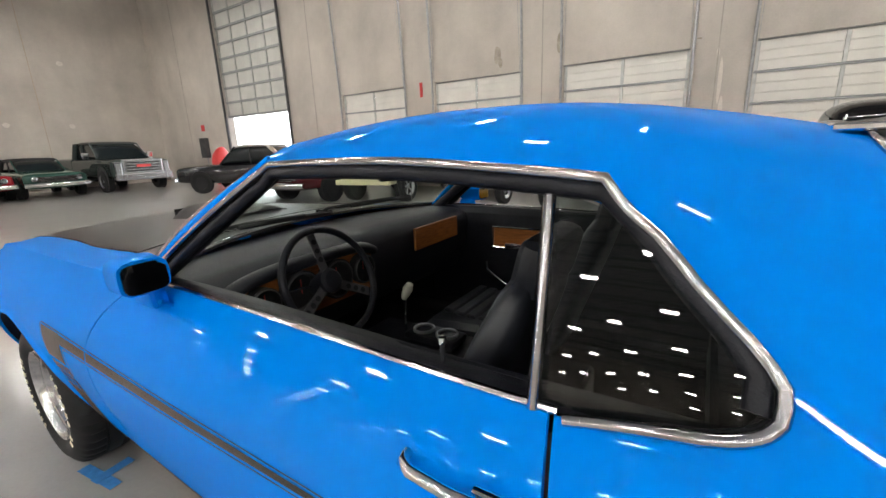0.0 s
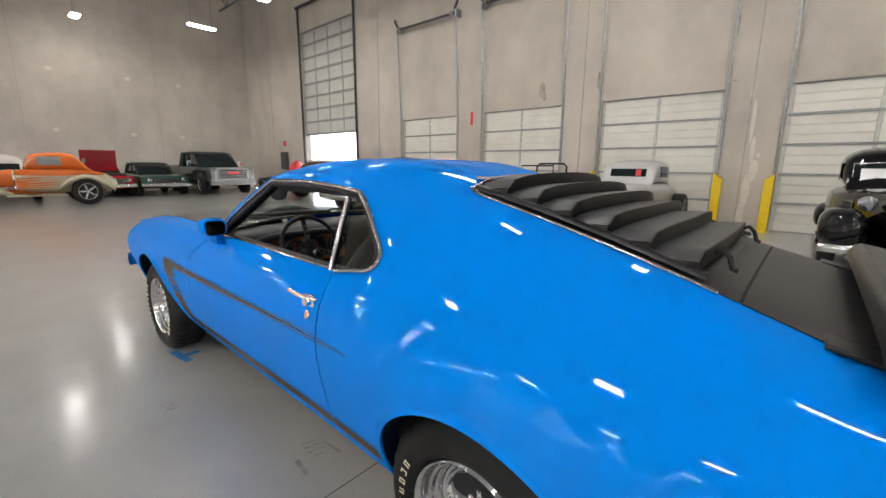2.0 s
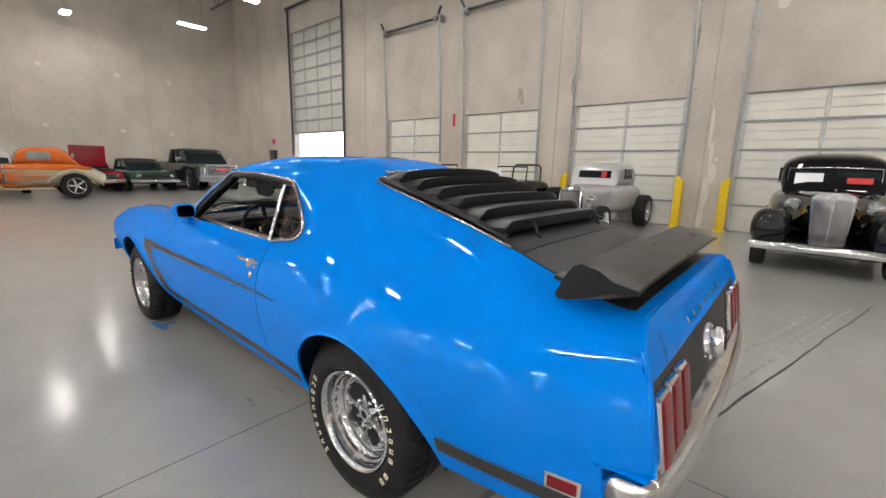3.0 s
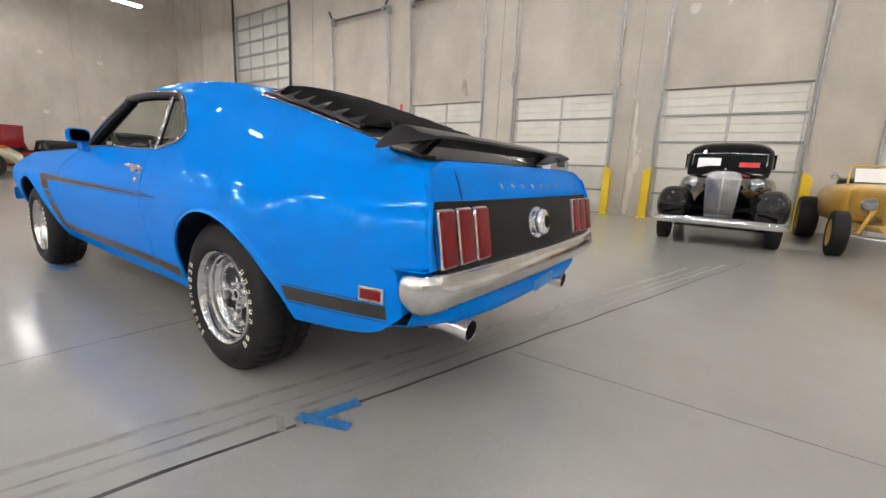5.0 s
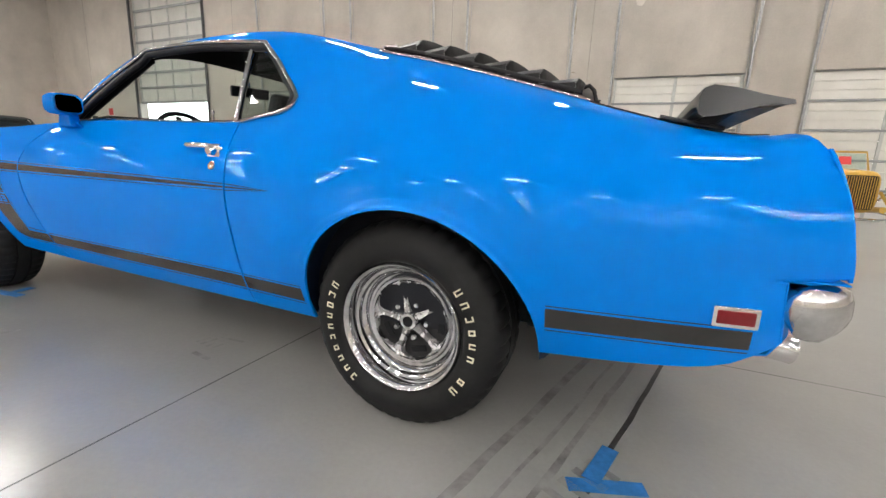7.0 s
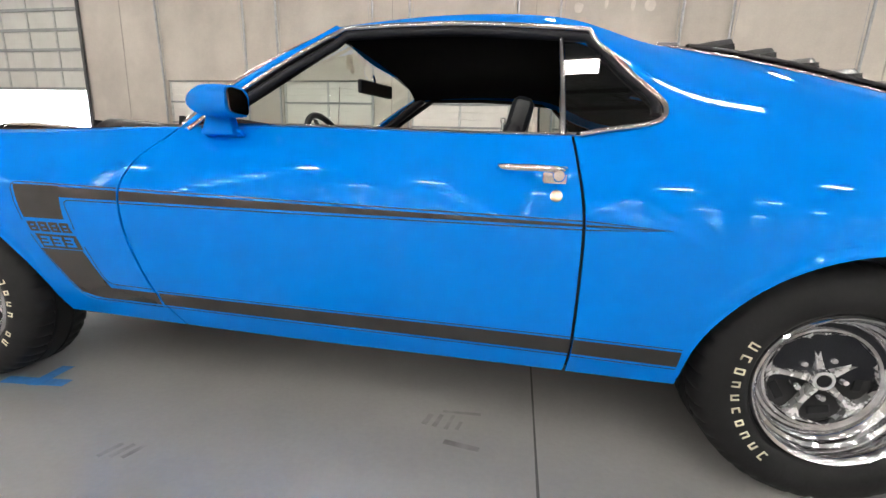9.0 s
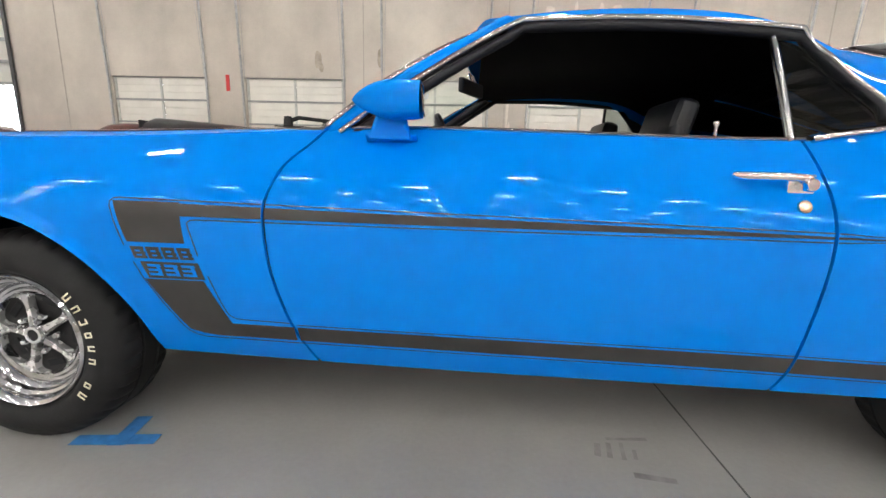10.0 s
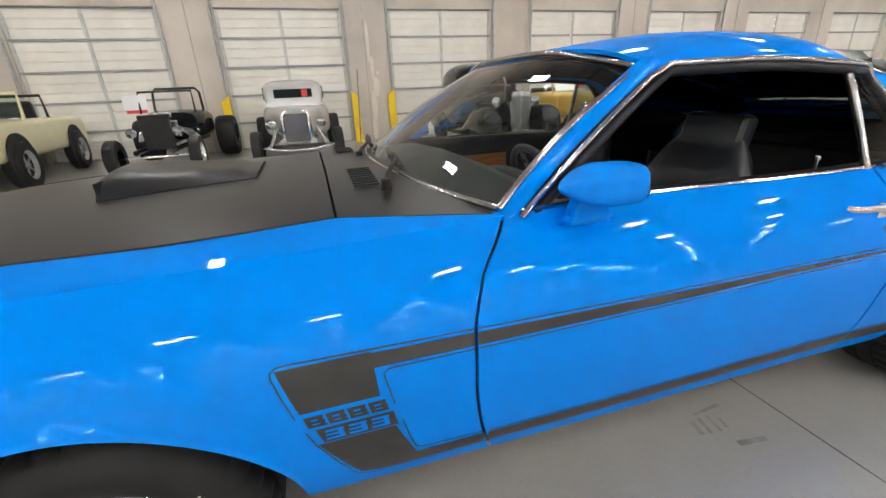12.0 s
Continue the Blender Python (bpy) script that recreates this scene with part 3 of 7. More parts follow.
def blur(a, sigma, axis, mirror=0):
    """Fairs a table along one axis; ends run on in a straight line, or mirrored (sign) past the last row."""
    a = np.moveaxis(a, axis, 0)
    n = int(4 * sigma)
    k = np.exp(-0.5 * (np.arange(-n, n + 1) / sigma) ** 2)
    k /= k.sum()
    lo = 2 * a[0] - a[n:0:-1]
    hi = mirror * a[-2:-n - 2:-1] if mirror else 2 * a[-1] - a[-2:-n - 2:-1]
    b = np.concatenate((lo, a, hi))
    out = sum(k[i] * b[i:i + len(a)] for i in range(2 * n + 1))
    return np.moveaxis(out, 0, axis)


# the whole skin as one table of sections, faired along the car and round each section
NF, NU = 161, 241
BODY_X = np.arange(-2.54, 2.4601, 0.02)
FY, FZ = (np.array(q) for q in zip(*(raw_flank(x) for x in BODY_X)))
UY, UZ = (np.array(q) for q in zip(*(raw_top(x) for x in BODY_X)))
one_y, one_z = blur(np.concatenate((FY, UY[:, 1:]), 1), 8, 1, -1), blur(np.concatenate((FZ, UZ[:, 1:]), 1), 8, 1, 1)
own = np.clip((BODY_X - 0.74) / 0.26, 0, 1)[:, None]
own = own * own * (3 - 2 * own)
FY, FZ = FY * (1 - own) + one_y[:, :NF] * own, FZ * (1 - own) + one_z[:, :NF] * own
UY, UZ = blur(UY, 6, 1, -1) * (1 - own) + one_y[:, NF - 1:] * own, blur(UZ, 6, 1, 1) * (1 - own) + one_z[:, NF - 1:] * own
FY, FZ, UY, UZ = (blur(q, 4.0, 0) for q in (FY, FZ, UY, UZ))


@functools.lru_cache(None)
def section(x):
    """Flank and top of the skin at one station, by cubic steps between stations."""
    f = (min(max(x, BODY_X[1]), BODY_X[-3]) - BODY_X[0]) / 0.02
    i = min(int(f), len(BODY_X) - 3)
    t = f - i
    w = (-0.5 * t + t * t - 0.5 * t ** 3, 1 - 2.5 * t * t + 1.5 * t ** 3, 0.5 * t + 2 * t * t - 1.5 * t ** 3, -0.5 * t * t + 0.5 * t ** 3)
    return tuple(sum(w[k] * q[i - 1 + k] for k in range(4)) for q in (FY, FZ, UY[:, ::-1], UZ[:, ::-1]))


def flank(x, z):
    """Half width of the body's side at height z."""
    fy, fz, uy, uz = section(round(float(x), 5))
    y = float(np.interp(z, fz, fy))
    if z > fz[-1]:
        y = fy[-1] + (z - fz[-1]) * (fy[-1] - fy[-6]) / (fz[-1] - fz[-6])
    for cx, cz, a, b in ARCHES:
        r = math.hypot((x - cx) / a, (z - cz) / b)
        if z > cz:
            y += 0.011 * math.exp(-((r - 1.01) / 0.050) ** 2) * min(1, max(0, (z - 0.40) / 0.12))
    return y


def edge_z(x):
    """Height of the belt on the faired skin."""
    return float(section(round(float(x), 5))[1][-1])


def low_edge(x):
    for cx, cz, a, b in ARCHES:
        if abs(x - cx) < a:
            return cz + b * math.sqrt(1 - ((x - cx) / a) ** 2)
    return float(sill_z(x))


def columns(x0, x1, step=0.045):
    """Stations along the side, close together at the ends of the wheel arches."""
    xs = list(np.linspace(x0, x1, max(2, int(abs(x1 - x0) / step))))
    for cx, cz, a, b in ARCHES:
        if x0 < cx < x1 or x0 < cx - a < x1 or x0 < cx + a < x1:
            xs = [x for x in xs if abs(x - cx) > a + 0.01]
            xs += [cx - a - 0.001] + [cx + a * math.sin(t) * 0.9995 for t in np.linspace(-math.pi / 2, math.pi / 2, 41)] + [cx + a + 0.001]
    return sorted(x for x in xs if x0 - 1e-6 <= x <= x1 + 1e-6)


front_cut = curve([0.25, 0.31, 0.45, 0.6, 0.72, 0.82, 0.90, 0.96], [-0.515, -0.536, -0.580, -0.603, -0.606, -0.575, -0.505, -0.46])
rear_cut = curve([0.25, 0.35, 0.7, 0.88, 0.96], [0.726, 0.732, 0.726, 0.700, 0.685])


def side_panel(name, xs, side, warp=None, label="", rows=30, lift=0.0):
    """A stretch of the flank from the belt down to the sill or arch."""
    P = np.zeros((len(xs), rows, 3))
    for i, x in enumerate(xs):
        for j in range(rows):
            t = j / (rows - 1)
            z = edge_z(x) * (1 - t) + low_edge(x) * t
            xx = x
            if warp:
                xx = warp(x, z)
                z = edge_z(xx) * (1 - t) + low_edge(xx) * t
            P[i, j] = (xx, side * (flank(xx, z) + lift), z)
    ob = sheet(name, P, BLUE, car, label, flip=side < 0, thick=0.010)
    return ob


def section_z(x, y):
    """Height of the upper body over (x, y), out to the belt."""
    fy, fz, uy, uz = section(round(float(x), 5))
    return float(np.interp(abs(y), uy, uz))


def top_surface(x, s):
    """Upper body. s runs 0 to 1 from the centreline to the drip edge and 1 to 2 from there down to the belt."""
    yd, yb = float(drip_y(x)), float(section(round(float(x), 5))[2][-1])
    y = yd * math.sin(s * math.pi / 2) ** 0.92 if s <= 1 else yd + (yb - yd) * (s - 1)
    return y, section_z(x, y)


# the side window's outline on the sail: x of its rear edge by s
win_rear = curve([1.0, 1.05, 1.25, 1.42, 1.56, 1.66, 1.77, 1.86, 1.93, 2.0], [0.745, 0.775, 0.838, 0.892, 0.915, 0.9155, 0.902, 0.868, 0.800, 0.710])
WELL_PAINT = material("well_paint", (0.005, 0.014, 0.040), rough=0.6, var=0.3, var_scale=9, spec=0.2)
G = 0.0042
SIDES = {}
for side in (-1, 1):
    xf = columns(NOSE_X, -0.54)
    # the fender's rear end follows the door's cut
    fend = side_panel("front_fender", xf, side, lambda x, z: x if x < -0.99 else -0.99 + (x + 0.99) / 0.45 * (float(front_cut(z)) - G + 0.99))
    xd = list(np.linspace(0, 1, 40))
    P = np.zeros((40, 30, 3))
    for i, u in enumerate(xd):
        for j in range(30):
            t = j / 29
            z = 0.93 * (1 - t) + 0.268 * t
            for _ in range(3):
                x = (float(front_cut(z)) + G) * (1 - u) + (float(rear_cut(z)) - G) * u
                z = edge_z(x) * (1 - t) + float(sill_z(x)) * t
            P[i, j] = (x, side * flank(x, z), z)
    door = sheet("door", P, BLUE, car, flip=side < 0, thick=0.012)
    SIDES[side] = [fend, door, None]
    # dark channels behind the door's cuts
    for cut in (front_cut, rear_cut):
        zz = np.linspace(0.285, 0.90, 20)
        C = np.array([[(float(cut(z)) + dx, side * (flank(float(cut(z)), z) - 0.016), z) for dx in (-0.012, 0.012)] for z in zz])
        sheet("door_jamb", C, GAP, car)
    # wheel wells
    for k, (cx, cz, a, b) in enumerate(ARCHES):
        th = np.linspace(-0.12, math.pi + 0.12, 30)
        W = np.zeros((30, 5, 3))
        for i, t in enumerate(th):
            x, z = cx + (a + 0.004) * math.cos(t), cz + (b + 0.004) * math.sin(t)
            yo = flank(x, max(z, 0.30)) - 0.004
            for j, y in enumerate((yo, yo - 0.02, yo - 0.10, 0.55, 0.42)):
                g = 1 + (0.03 if j > 0 else 0) + (0.05 if j > 1 else 0)
                W[i, j] = (cx + (x - cx) * g, side * y, cz + (z - cz) * g)
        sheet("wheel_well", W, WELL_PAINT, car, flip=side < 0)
        part("well_wall", box_bm((0.84, 0.02, 0.56), (cx, side * 0.405, 0.53), 0.004, 1), DARK_PART, car)


# ---- roof ----
def header_x(y):
    return -0.135 + 0.10 * (y / 0.655) ** 2


ROOF_S = [0, 0.08, 0.16, 0.24, 0.32, 0.4, 0.48, 0.56, 0.64, 0.72, 0.79, 0.85, 0.90, 0.945, 0.98, 1.0]
ROOF_END = 0.745
rows = [-s for s in ROOF_S[:0:-1]] + ROOF_S
us = np.linspace(0, 1, 34)
P = np.zeros((len(us), len(rows), 3))
for i, u in enumerate(us):
    for j, s in enumerate(rows):
        x = header_x(top_surface(0.0, abs(s))[0]) * (1 - u) + ROOF_END * u
        y, z = top_surface(x, abs(s))
        P[i, j] = (x, math.copysign(y, s) if s else 0, z)
roof = sheet("roof", P, BLUE, car, thick=0.012)
LOUVRE_W = curve([1.0, 1.06, 1.8, 2.3], [0.40, 0.425, 0.475, 0.56])

# fastback shell: rear roof, sails and both quarters in one skin
xq = columns(0.72, TAIL_X)
rows_low, rows_mid = 12, 14
S_ROWS = ROOF_S[:-1] + [2 - (1 - j / 26) ** 1.8 for j in range(26)]
n_top = len(S_ROWS)
H = np.zeros((len(xq), n_top + rows_mid + rows_low, 3))
S_END = [float(tail_x(top_surface(2.30, s)[1])) for s in S_ROWS]
for i, xc in enumerate(xq):
    for j in range(H.shape[1]):
        x = xc
        for _ in range(3):
            if j < n_top:
                y, z = top_surface(x, S_ROWS[j])
                x0, x1 = float(win_rear(max(1.0, S_ROWS[j]))), S_END[j]
            else:
                zb_, zl_ = edge_z(x), low_edge(x)
                cut_z = max(0.603, zl_ + 0.35 * (zb_ - zl_))
                if j < n_top + rows_mid:
                    z = zb_ + (cut_z - zb_) * (j - n_top) / (rows_mid - 1)
                    x1 = float(tail_x(z))
                else:
                    # the end is notched to clear the bumper
                    z = cut_z - 0.001 + (zl_ - cut_z) * (j - n_top - rows_mid) / (rows_low - 1)
                    x1 = 2.298 - 0.10 * (z - 0.455)
                x0 = float(rear_cut(z)) + G
            if xc > 2.0:
                x = 2.0 + (xc - 2.0) / (TAIL_X - 2.0) * (x1 - 2.0)
            elif xc < 1.02:
                x = 1.02 - (1.02 - xc) / 0.30 * (1.02 - x0)
        y, z = top_surface(x, S_ROWS[j]) if j < n_top else (flank(x, z), z)
        H[i, j] = (x, y, z)
P = np.concatenate((H[:, :0:-1] * np.array((1, -1, 1)), H), 1)
# the skin is open under the rear window
shell = sheet("rear_shell", P, BLUE, car, "blue fastback sails and rear quarters", thick=0.010,
              keep=lambda c: not (1.085 < c[0] < 1.765 and abs(c[1]) < float(LOUVRE_W(c[0])) - 0.05))
for side in (-1, 1):
    SIDES[side][2] = shell
    # recess behind the bumper's end
    R = np.array([[(x, side * (flank(2.27, z) - 0.004 - dy), z) for dy in (0.0, 0.03, 0.12)] for x, z in ((2.30, 0.455), (2.294, 0.50), (2.289, 0.55), (2.286, 0.598), (2.32, 0.604), (2.36, 0.604), (2.388, 0.604))])
    sheet("bumper_recess", R, BLUE, shell, flip=side > 0, thick=0.003)


def on_sail(x, s, side, lift=0.0):
    y, z = top_surface(x, s)
    return np.array((x, side * (y + lift), z + lift * 0.5))


# ---- hood, fender tops and cowl ----
def hood_z(x, y):
    yb, zb, zc = float(section(round(float(x), 5))[0][-1]), edge_z(x), float(top_z(x))
    return zb + (zc - zb) * (1 - min(1.0, abs(y) / yb) ** 2.6)


HOOD_Y = curve([-2.40, -2.0, -1.47, -1.17, -0.84, -0.6], [0.56, 0.585, 0.60, 0.622, 0.618, 0.60])
xs = np.linspace(-2.40, -0.843, 40)
P = np.array([[(x, float(HOOD_Y(x)) * v, hood_z(x, float(HOOD_Y(x)) * v)) for v in np.linspace(-1, 1, 27)] for x in xs])
hood = sheet("hood", P, MATTE, car, "satin black hood with a scoop", thick=0.012)
for side in (-1, 1):
    xs = list(np.linspace(NOSE_X, -0.47, 52))
    P = np.zeros((len(xs), 6, 3))
    for i, x in enumerate(xs):
        hy = float(HOOD_Y(min(x, -0.6))) + 0.004 if x < -0.84 else 0.622 + (x + 0.84) * 0.30
        if x > -0.84:
            hy = 0.622 + (x + 0.84) / 0.37 * 0.128
        for j in range(6):
            y = hy + (float(section(round(float(x), 5))[0][-1]) - hy) * j / 5
            P[i, j] = (x, side * y, hood_z(x, y))
    sheet("fender_top", P, BLUE, car, flip=side < 0, thick=0.010)


def ws_base_x(y):
    return -0.665 + 0.185 * (y / 0.745) ** 2


P = np.zeros((8, 27, 3))
for i, u in enumerate(np.linspace(0, 1, 8)):
    for j, v in enumerate(np.linspace(-1, 1, 27)):
        y0, y1 = 0.615 * v, 0.742 * v
        y = y0 + (y1 - y0) * u
        x = -0.837 * (1 - u) + (ws_base_x(y1) + 0.02) * u
        P[i, j] = (x, y, hood_z(x, y) - 0.002)
for side in (-1, 1):
    tube("hood_gap", [(x, side * (float(HOOD_Y(x)) + 0.002), hood_z(x, float(HOOD_Y(x))) - 0.0005) for x in np.linspace(-2.38, -0.845, 30)], 0.0035, GAP, car, sides=6)
cowl = sheet("cowl", P, MATTE, car, "satin black cowl panel below the windscreen", thick=0.01)
VENT = material("vent_mesh", (0.05, 0.05, 0.054), rough=0.5, var=0.3, var_scale=60)
for s in (-1, 1):
    P = np.array([[(x, s * y, hood_z(x, y) + 0.0015) for y in np.linspace(0.21, 0.45, 6)] for x in (-0.785, -0.745, -0.70)])
    vent = sheet("vent_panel", P, VENT, cowl, flip=s < 0)
    for k in range(9):
        yy = s * (0.225 + 0.026 * k)
        part("vent_slot", box_bm((0.07, 0.009, 0.003), (-0.742, yy, hood_z(-0.742, yy) + 0.0035), 0.001, 1, turn=None), GAP, vent)

# ---- windscreen, pillars, side glass ----
def ws_point(v, u):
    """Windscreen surface: v across (-1 to 1), u up (0 base, 1 header)."""
    yb, yt = 0.735 * v, 0.622 * v
    xb, xt = ws_base_x(yb), header_x(yt) + 0.004
    zb = 0.955 - 0.025 * v * v
    zt = top_surface(xt, min(1, abs(v) * 0.9))[1] - 0.006
    bow = 0.018 * math.sin(math.pi * u)
    return np.array((xb + (xt - xb) * u - bow, yb + (yt - yb) * u, zb + (zt - zb) * u + bow))


P = np.array([[ws_point(v, u) for v in np.linspace(-0.985, 0.985, 25)] for u in np.linspace(0.01, 0.99, 13)])


def pane_material(name, tint, gloss_tint):
    m = bpy.data.materials.new(name)
    m.use_nodes = True
    nt, n = m.node_tree, m.node_tree.nodes
    n.remove(n["Principled BSDF"])
    tr, gl, mx, fr = n.new("ShaderNodeBsdfTransparent"), n.new("ShaderNodeBsdfGlossy"), n.new("ShaderNodeMixShader"), n.new("ShaderNodeLayerWeight")
    tr.inputs["Color"].default_value = (*tint, 1)
    gl.inputs["Color"].default_value = (*gloss_tint, 1)
    gl.inputs["Roughness"].default_value = 0.01
    pw, sc = n.new("ShaderNodeMath"), n.new("ShaderNodeMath")
    pw.operation, sc.operation = "POWER", "MULTIPLY_ADD"
    pw.inputs[1].default_value = 5.0
    sc.inputs[1].default_value, sc.inputs[2].default_value = 0.92, 0.05
    fr.inputs["Blend"].default_value = 0.5
    nt.links.new(fr.outputs["Facing"], pw.inputs[0])
    nt.links.new(pw.outputs["Value"], sc.inputs[0])
    nt.links.new(sc.outputs["Value"], mx.inputs["Fac"])
    nt.links.new(tr.outputs["BSDF"], mx.inputs[1])
    nt.links.new(gl.outputs["BSDF"], mx.inputs[2])
    nt.links.new(mx.outputs["Shader"], n["Material Output"].inputs["Surface"])
    return m


PANE = pane_material("window_pane", (0.86, 0.93, 0.89), (1, 1, 1))
TINT_PANE = pane_material("tinted_pane", (0.42, 0.47, 0.45), (1, 1, 1))
windscreen = sheet("windscreen", P, PANE, car, "clear curved windscreen", flip=False)
windscreen.visible_shadow = False
# bright moulding round the windscreen
rim = [ws_point(v, 0.0) for v in np.linspace(-1, 1, 21)] + [ws_point(1, u) for u in np.linspace(0.05, 1, 12)] + [ws_point(v, 1.0) for v in np.linspace(0.95, -0.95, 19)] + [ws_point(-1, u) for u in np.linspace(1, 0.0, 12)]
tube("windscreen_moulding", [r + np.array((-0.004, 0, 0.006)) for r in rim], 0.009, TRIM_CHROME, car, "bright windscreen moulding", sides=8)

for side in (-1, 1):
    # A pillar: a closed box section from the cowl corner to the roof
    base = np.array((-0.470, side * 0.752, 0.925))
    head = np.array((-0.035, side * 0.636, 1.222))
    P = np.zeros((14, 5, 3))
    for i, t in enumerate(np.linspace(-0.02, 1.05, 14)):
        c = base + (head - base) * t + np.array((-0.010, side * 0.004, 0.012)) * math.sin(math.pi * min(1, max(0, t)))
        for j, (dx, dy, dz) in enumerate(((-0.026, -0.032, 0.004), (-0.020, -0.016, 0.010), (-0.007, -0.003, 0.009), (0.006, 0.007, 0.001), (0.011, 0.004, -0.008))):
            P[i, j] = c + np.array((dx, side * dy, dz))
    sheet("windscreen_pillar", P, BLUE, car, flip=side < 0, thick=0.005)
    # black cover on the pillar's cabin side
    tube("pillar_cover", [base + (head - base) * t + np.array((0.004, -side * 0.030, -0.012)) for t in np.linspace(0.02, 1.0, 10)], 0.024, VINYL, car, sides=8)
    # drip moulding and window surround
    top = [base + (head - base) * t + np.array((0.022, side * 0.012, -0.006 + 0.012 * math.sin(math.pi * t))) for t in np.linspace(0.0, 0.94, 14)]
    top += [np.array((x, side * (float(drip_y(x)) + 0.006), float(drip_z(x)) + 0.004)) for x in np.linspace(0.02, 0.72, 16)]
    rear = [on_sail(float(win_rear(s)), s, side, 0.006) for s in np.concatenate((np.linspace(1.0, 1.7, 10), np.linspace(1.74, 2.0, 10)))]
    tube("drip_moulding", top + rear, 0.0080, TRIM_CHROME, car, "bright drip moulding round the side windows", sides=8)
    inner = [np.array((p[0] + 0.020, p[1] - side * 0.010, p[2] - 0.018)) for p in top[:14]] + [p + np.array((0, -side * 0.008, -0.018)) for p in top[14:]]
    inner += [on_sail(float(win_rear(s)) - 0.020, s, side, -0.004) for s in np.linspace(1.06, 1.7, 9)]
    tube("weatherstrip", inner, 0.014, VINYL, car, sides=8)
    # belt moulding along the door top
    bl = [np.array((x, side * (float(belt_y(x)) - 0.004), float(belt_z(x)) + 0.004)) for x in np.linspace(-0.44, 0.70, 20)]
    tube("belt_moulding", bl, 0.006, TRIM_CHROME, car, "thin bright moulding along the door top", sides=6)
    # black padded top of the door, inside the moulding
    P = np.array([[(x, side * y, float(belt_z(x)) + dz) for y, dz in ((float(belt_y(x)) - 0.006, 0.001), (float(belt_y(x)) - 0.03, 0.004), (0.705, 0.002), (0.695, -0.03))] for x in np.linspace(-0.47, 0.95, 24)])
    sheet("door_cap", P, VINYL, car, flip=side < 0)
    # quarter glass and its front post
    P = np.zeros((14, 9, 3))
    for i, s in enumerate(np.linspace(1.05, 1.985, 14)):
        for j, u in enumerate(np.linspace(0, 1, 9)):
            x0 = 0.648 + 0.020 * (s - 1)
            x = x0 * (1 - u) + (float(win_rear(min(s, 1.96))) - 0.008) * u
            z = top_surface(max(x, 0.3), s)[1]
            # flat glass, leaning in
            P[i, j] = (x, side * (0.756 + 0.045 * (x - 0.65) - 0.375 * (z - 0.925)), z)
    qw = sheet("quarter_window", P, TINT_PANE, car, "closed tinted quarter window", flip=side > 0)
    qw.visible_shadow = False
    post = [on_sail(0.648 + 0.020 * (s - 1), s, side, -0.004) for s in np.linspace(1.07, 2.0, 9)]
    tube("window_post", post, 0.013, TRIM_CHROME, car, "bright upright at the quarter window", sides=8, flat=0.7)

# ---- vinyl stripes ----
LIFT = 0.0016


def decal(name, poly, side, mat, parent, lift=LIFT, nx=None):
    """A flat outline in (x, z), laid on the flank: rows of quads between two edges."""
    lo, hi = poly
    n = len(lo)
    P = np.zeros((n, 7, 3))
    for i in range(n):
        for j in range(7):
            t = j / 6
            x, z = lo[i][0] * (1 - t) + hi[i][0] * t, lo[i][1] * (1 - t) + hi[i][1] * t
            P[i, j] = (x, side * (flank(x, z) + lift), z)
    return sheet(name, P, mat, parent, flip=side > 0)


def pin_line(pts, side, parent, width=0.0032):
    """A thin line laid on the flank along (x, z) points."""
    p = np.array(pts, float)
    d_ = np.gradient(p, axis=0)
    n_ = np.stack((-d_[:, 1], d_[:, 0]), 1) / np.linalg.norm(d_, axis=1)[:, None] * width / 2
    P = np.array([[(q[0], side * (flank(q[0], q[1]) + LIFT), q[1]) for q in (a - b, a + b)] for a, b in zip(p, n_)])
    return sheet("pin_stripe", P, STRIPE, parent)


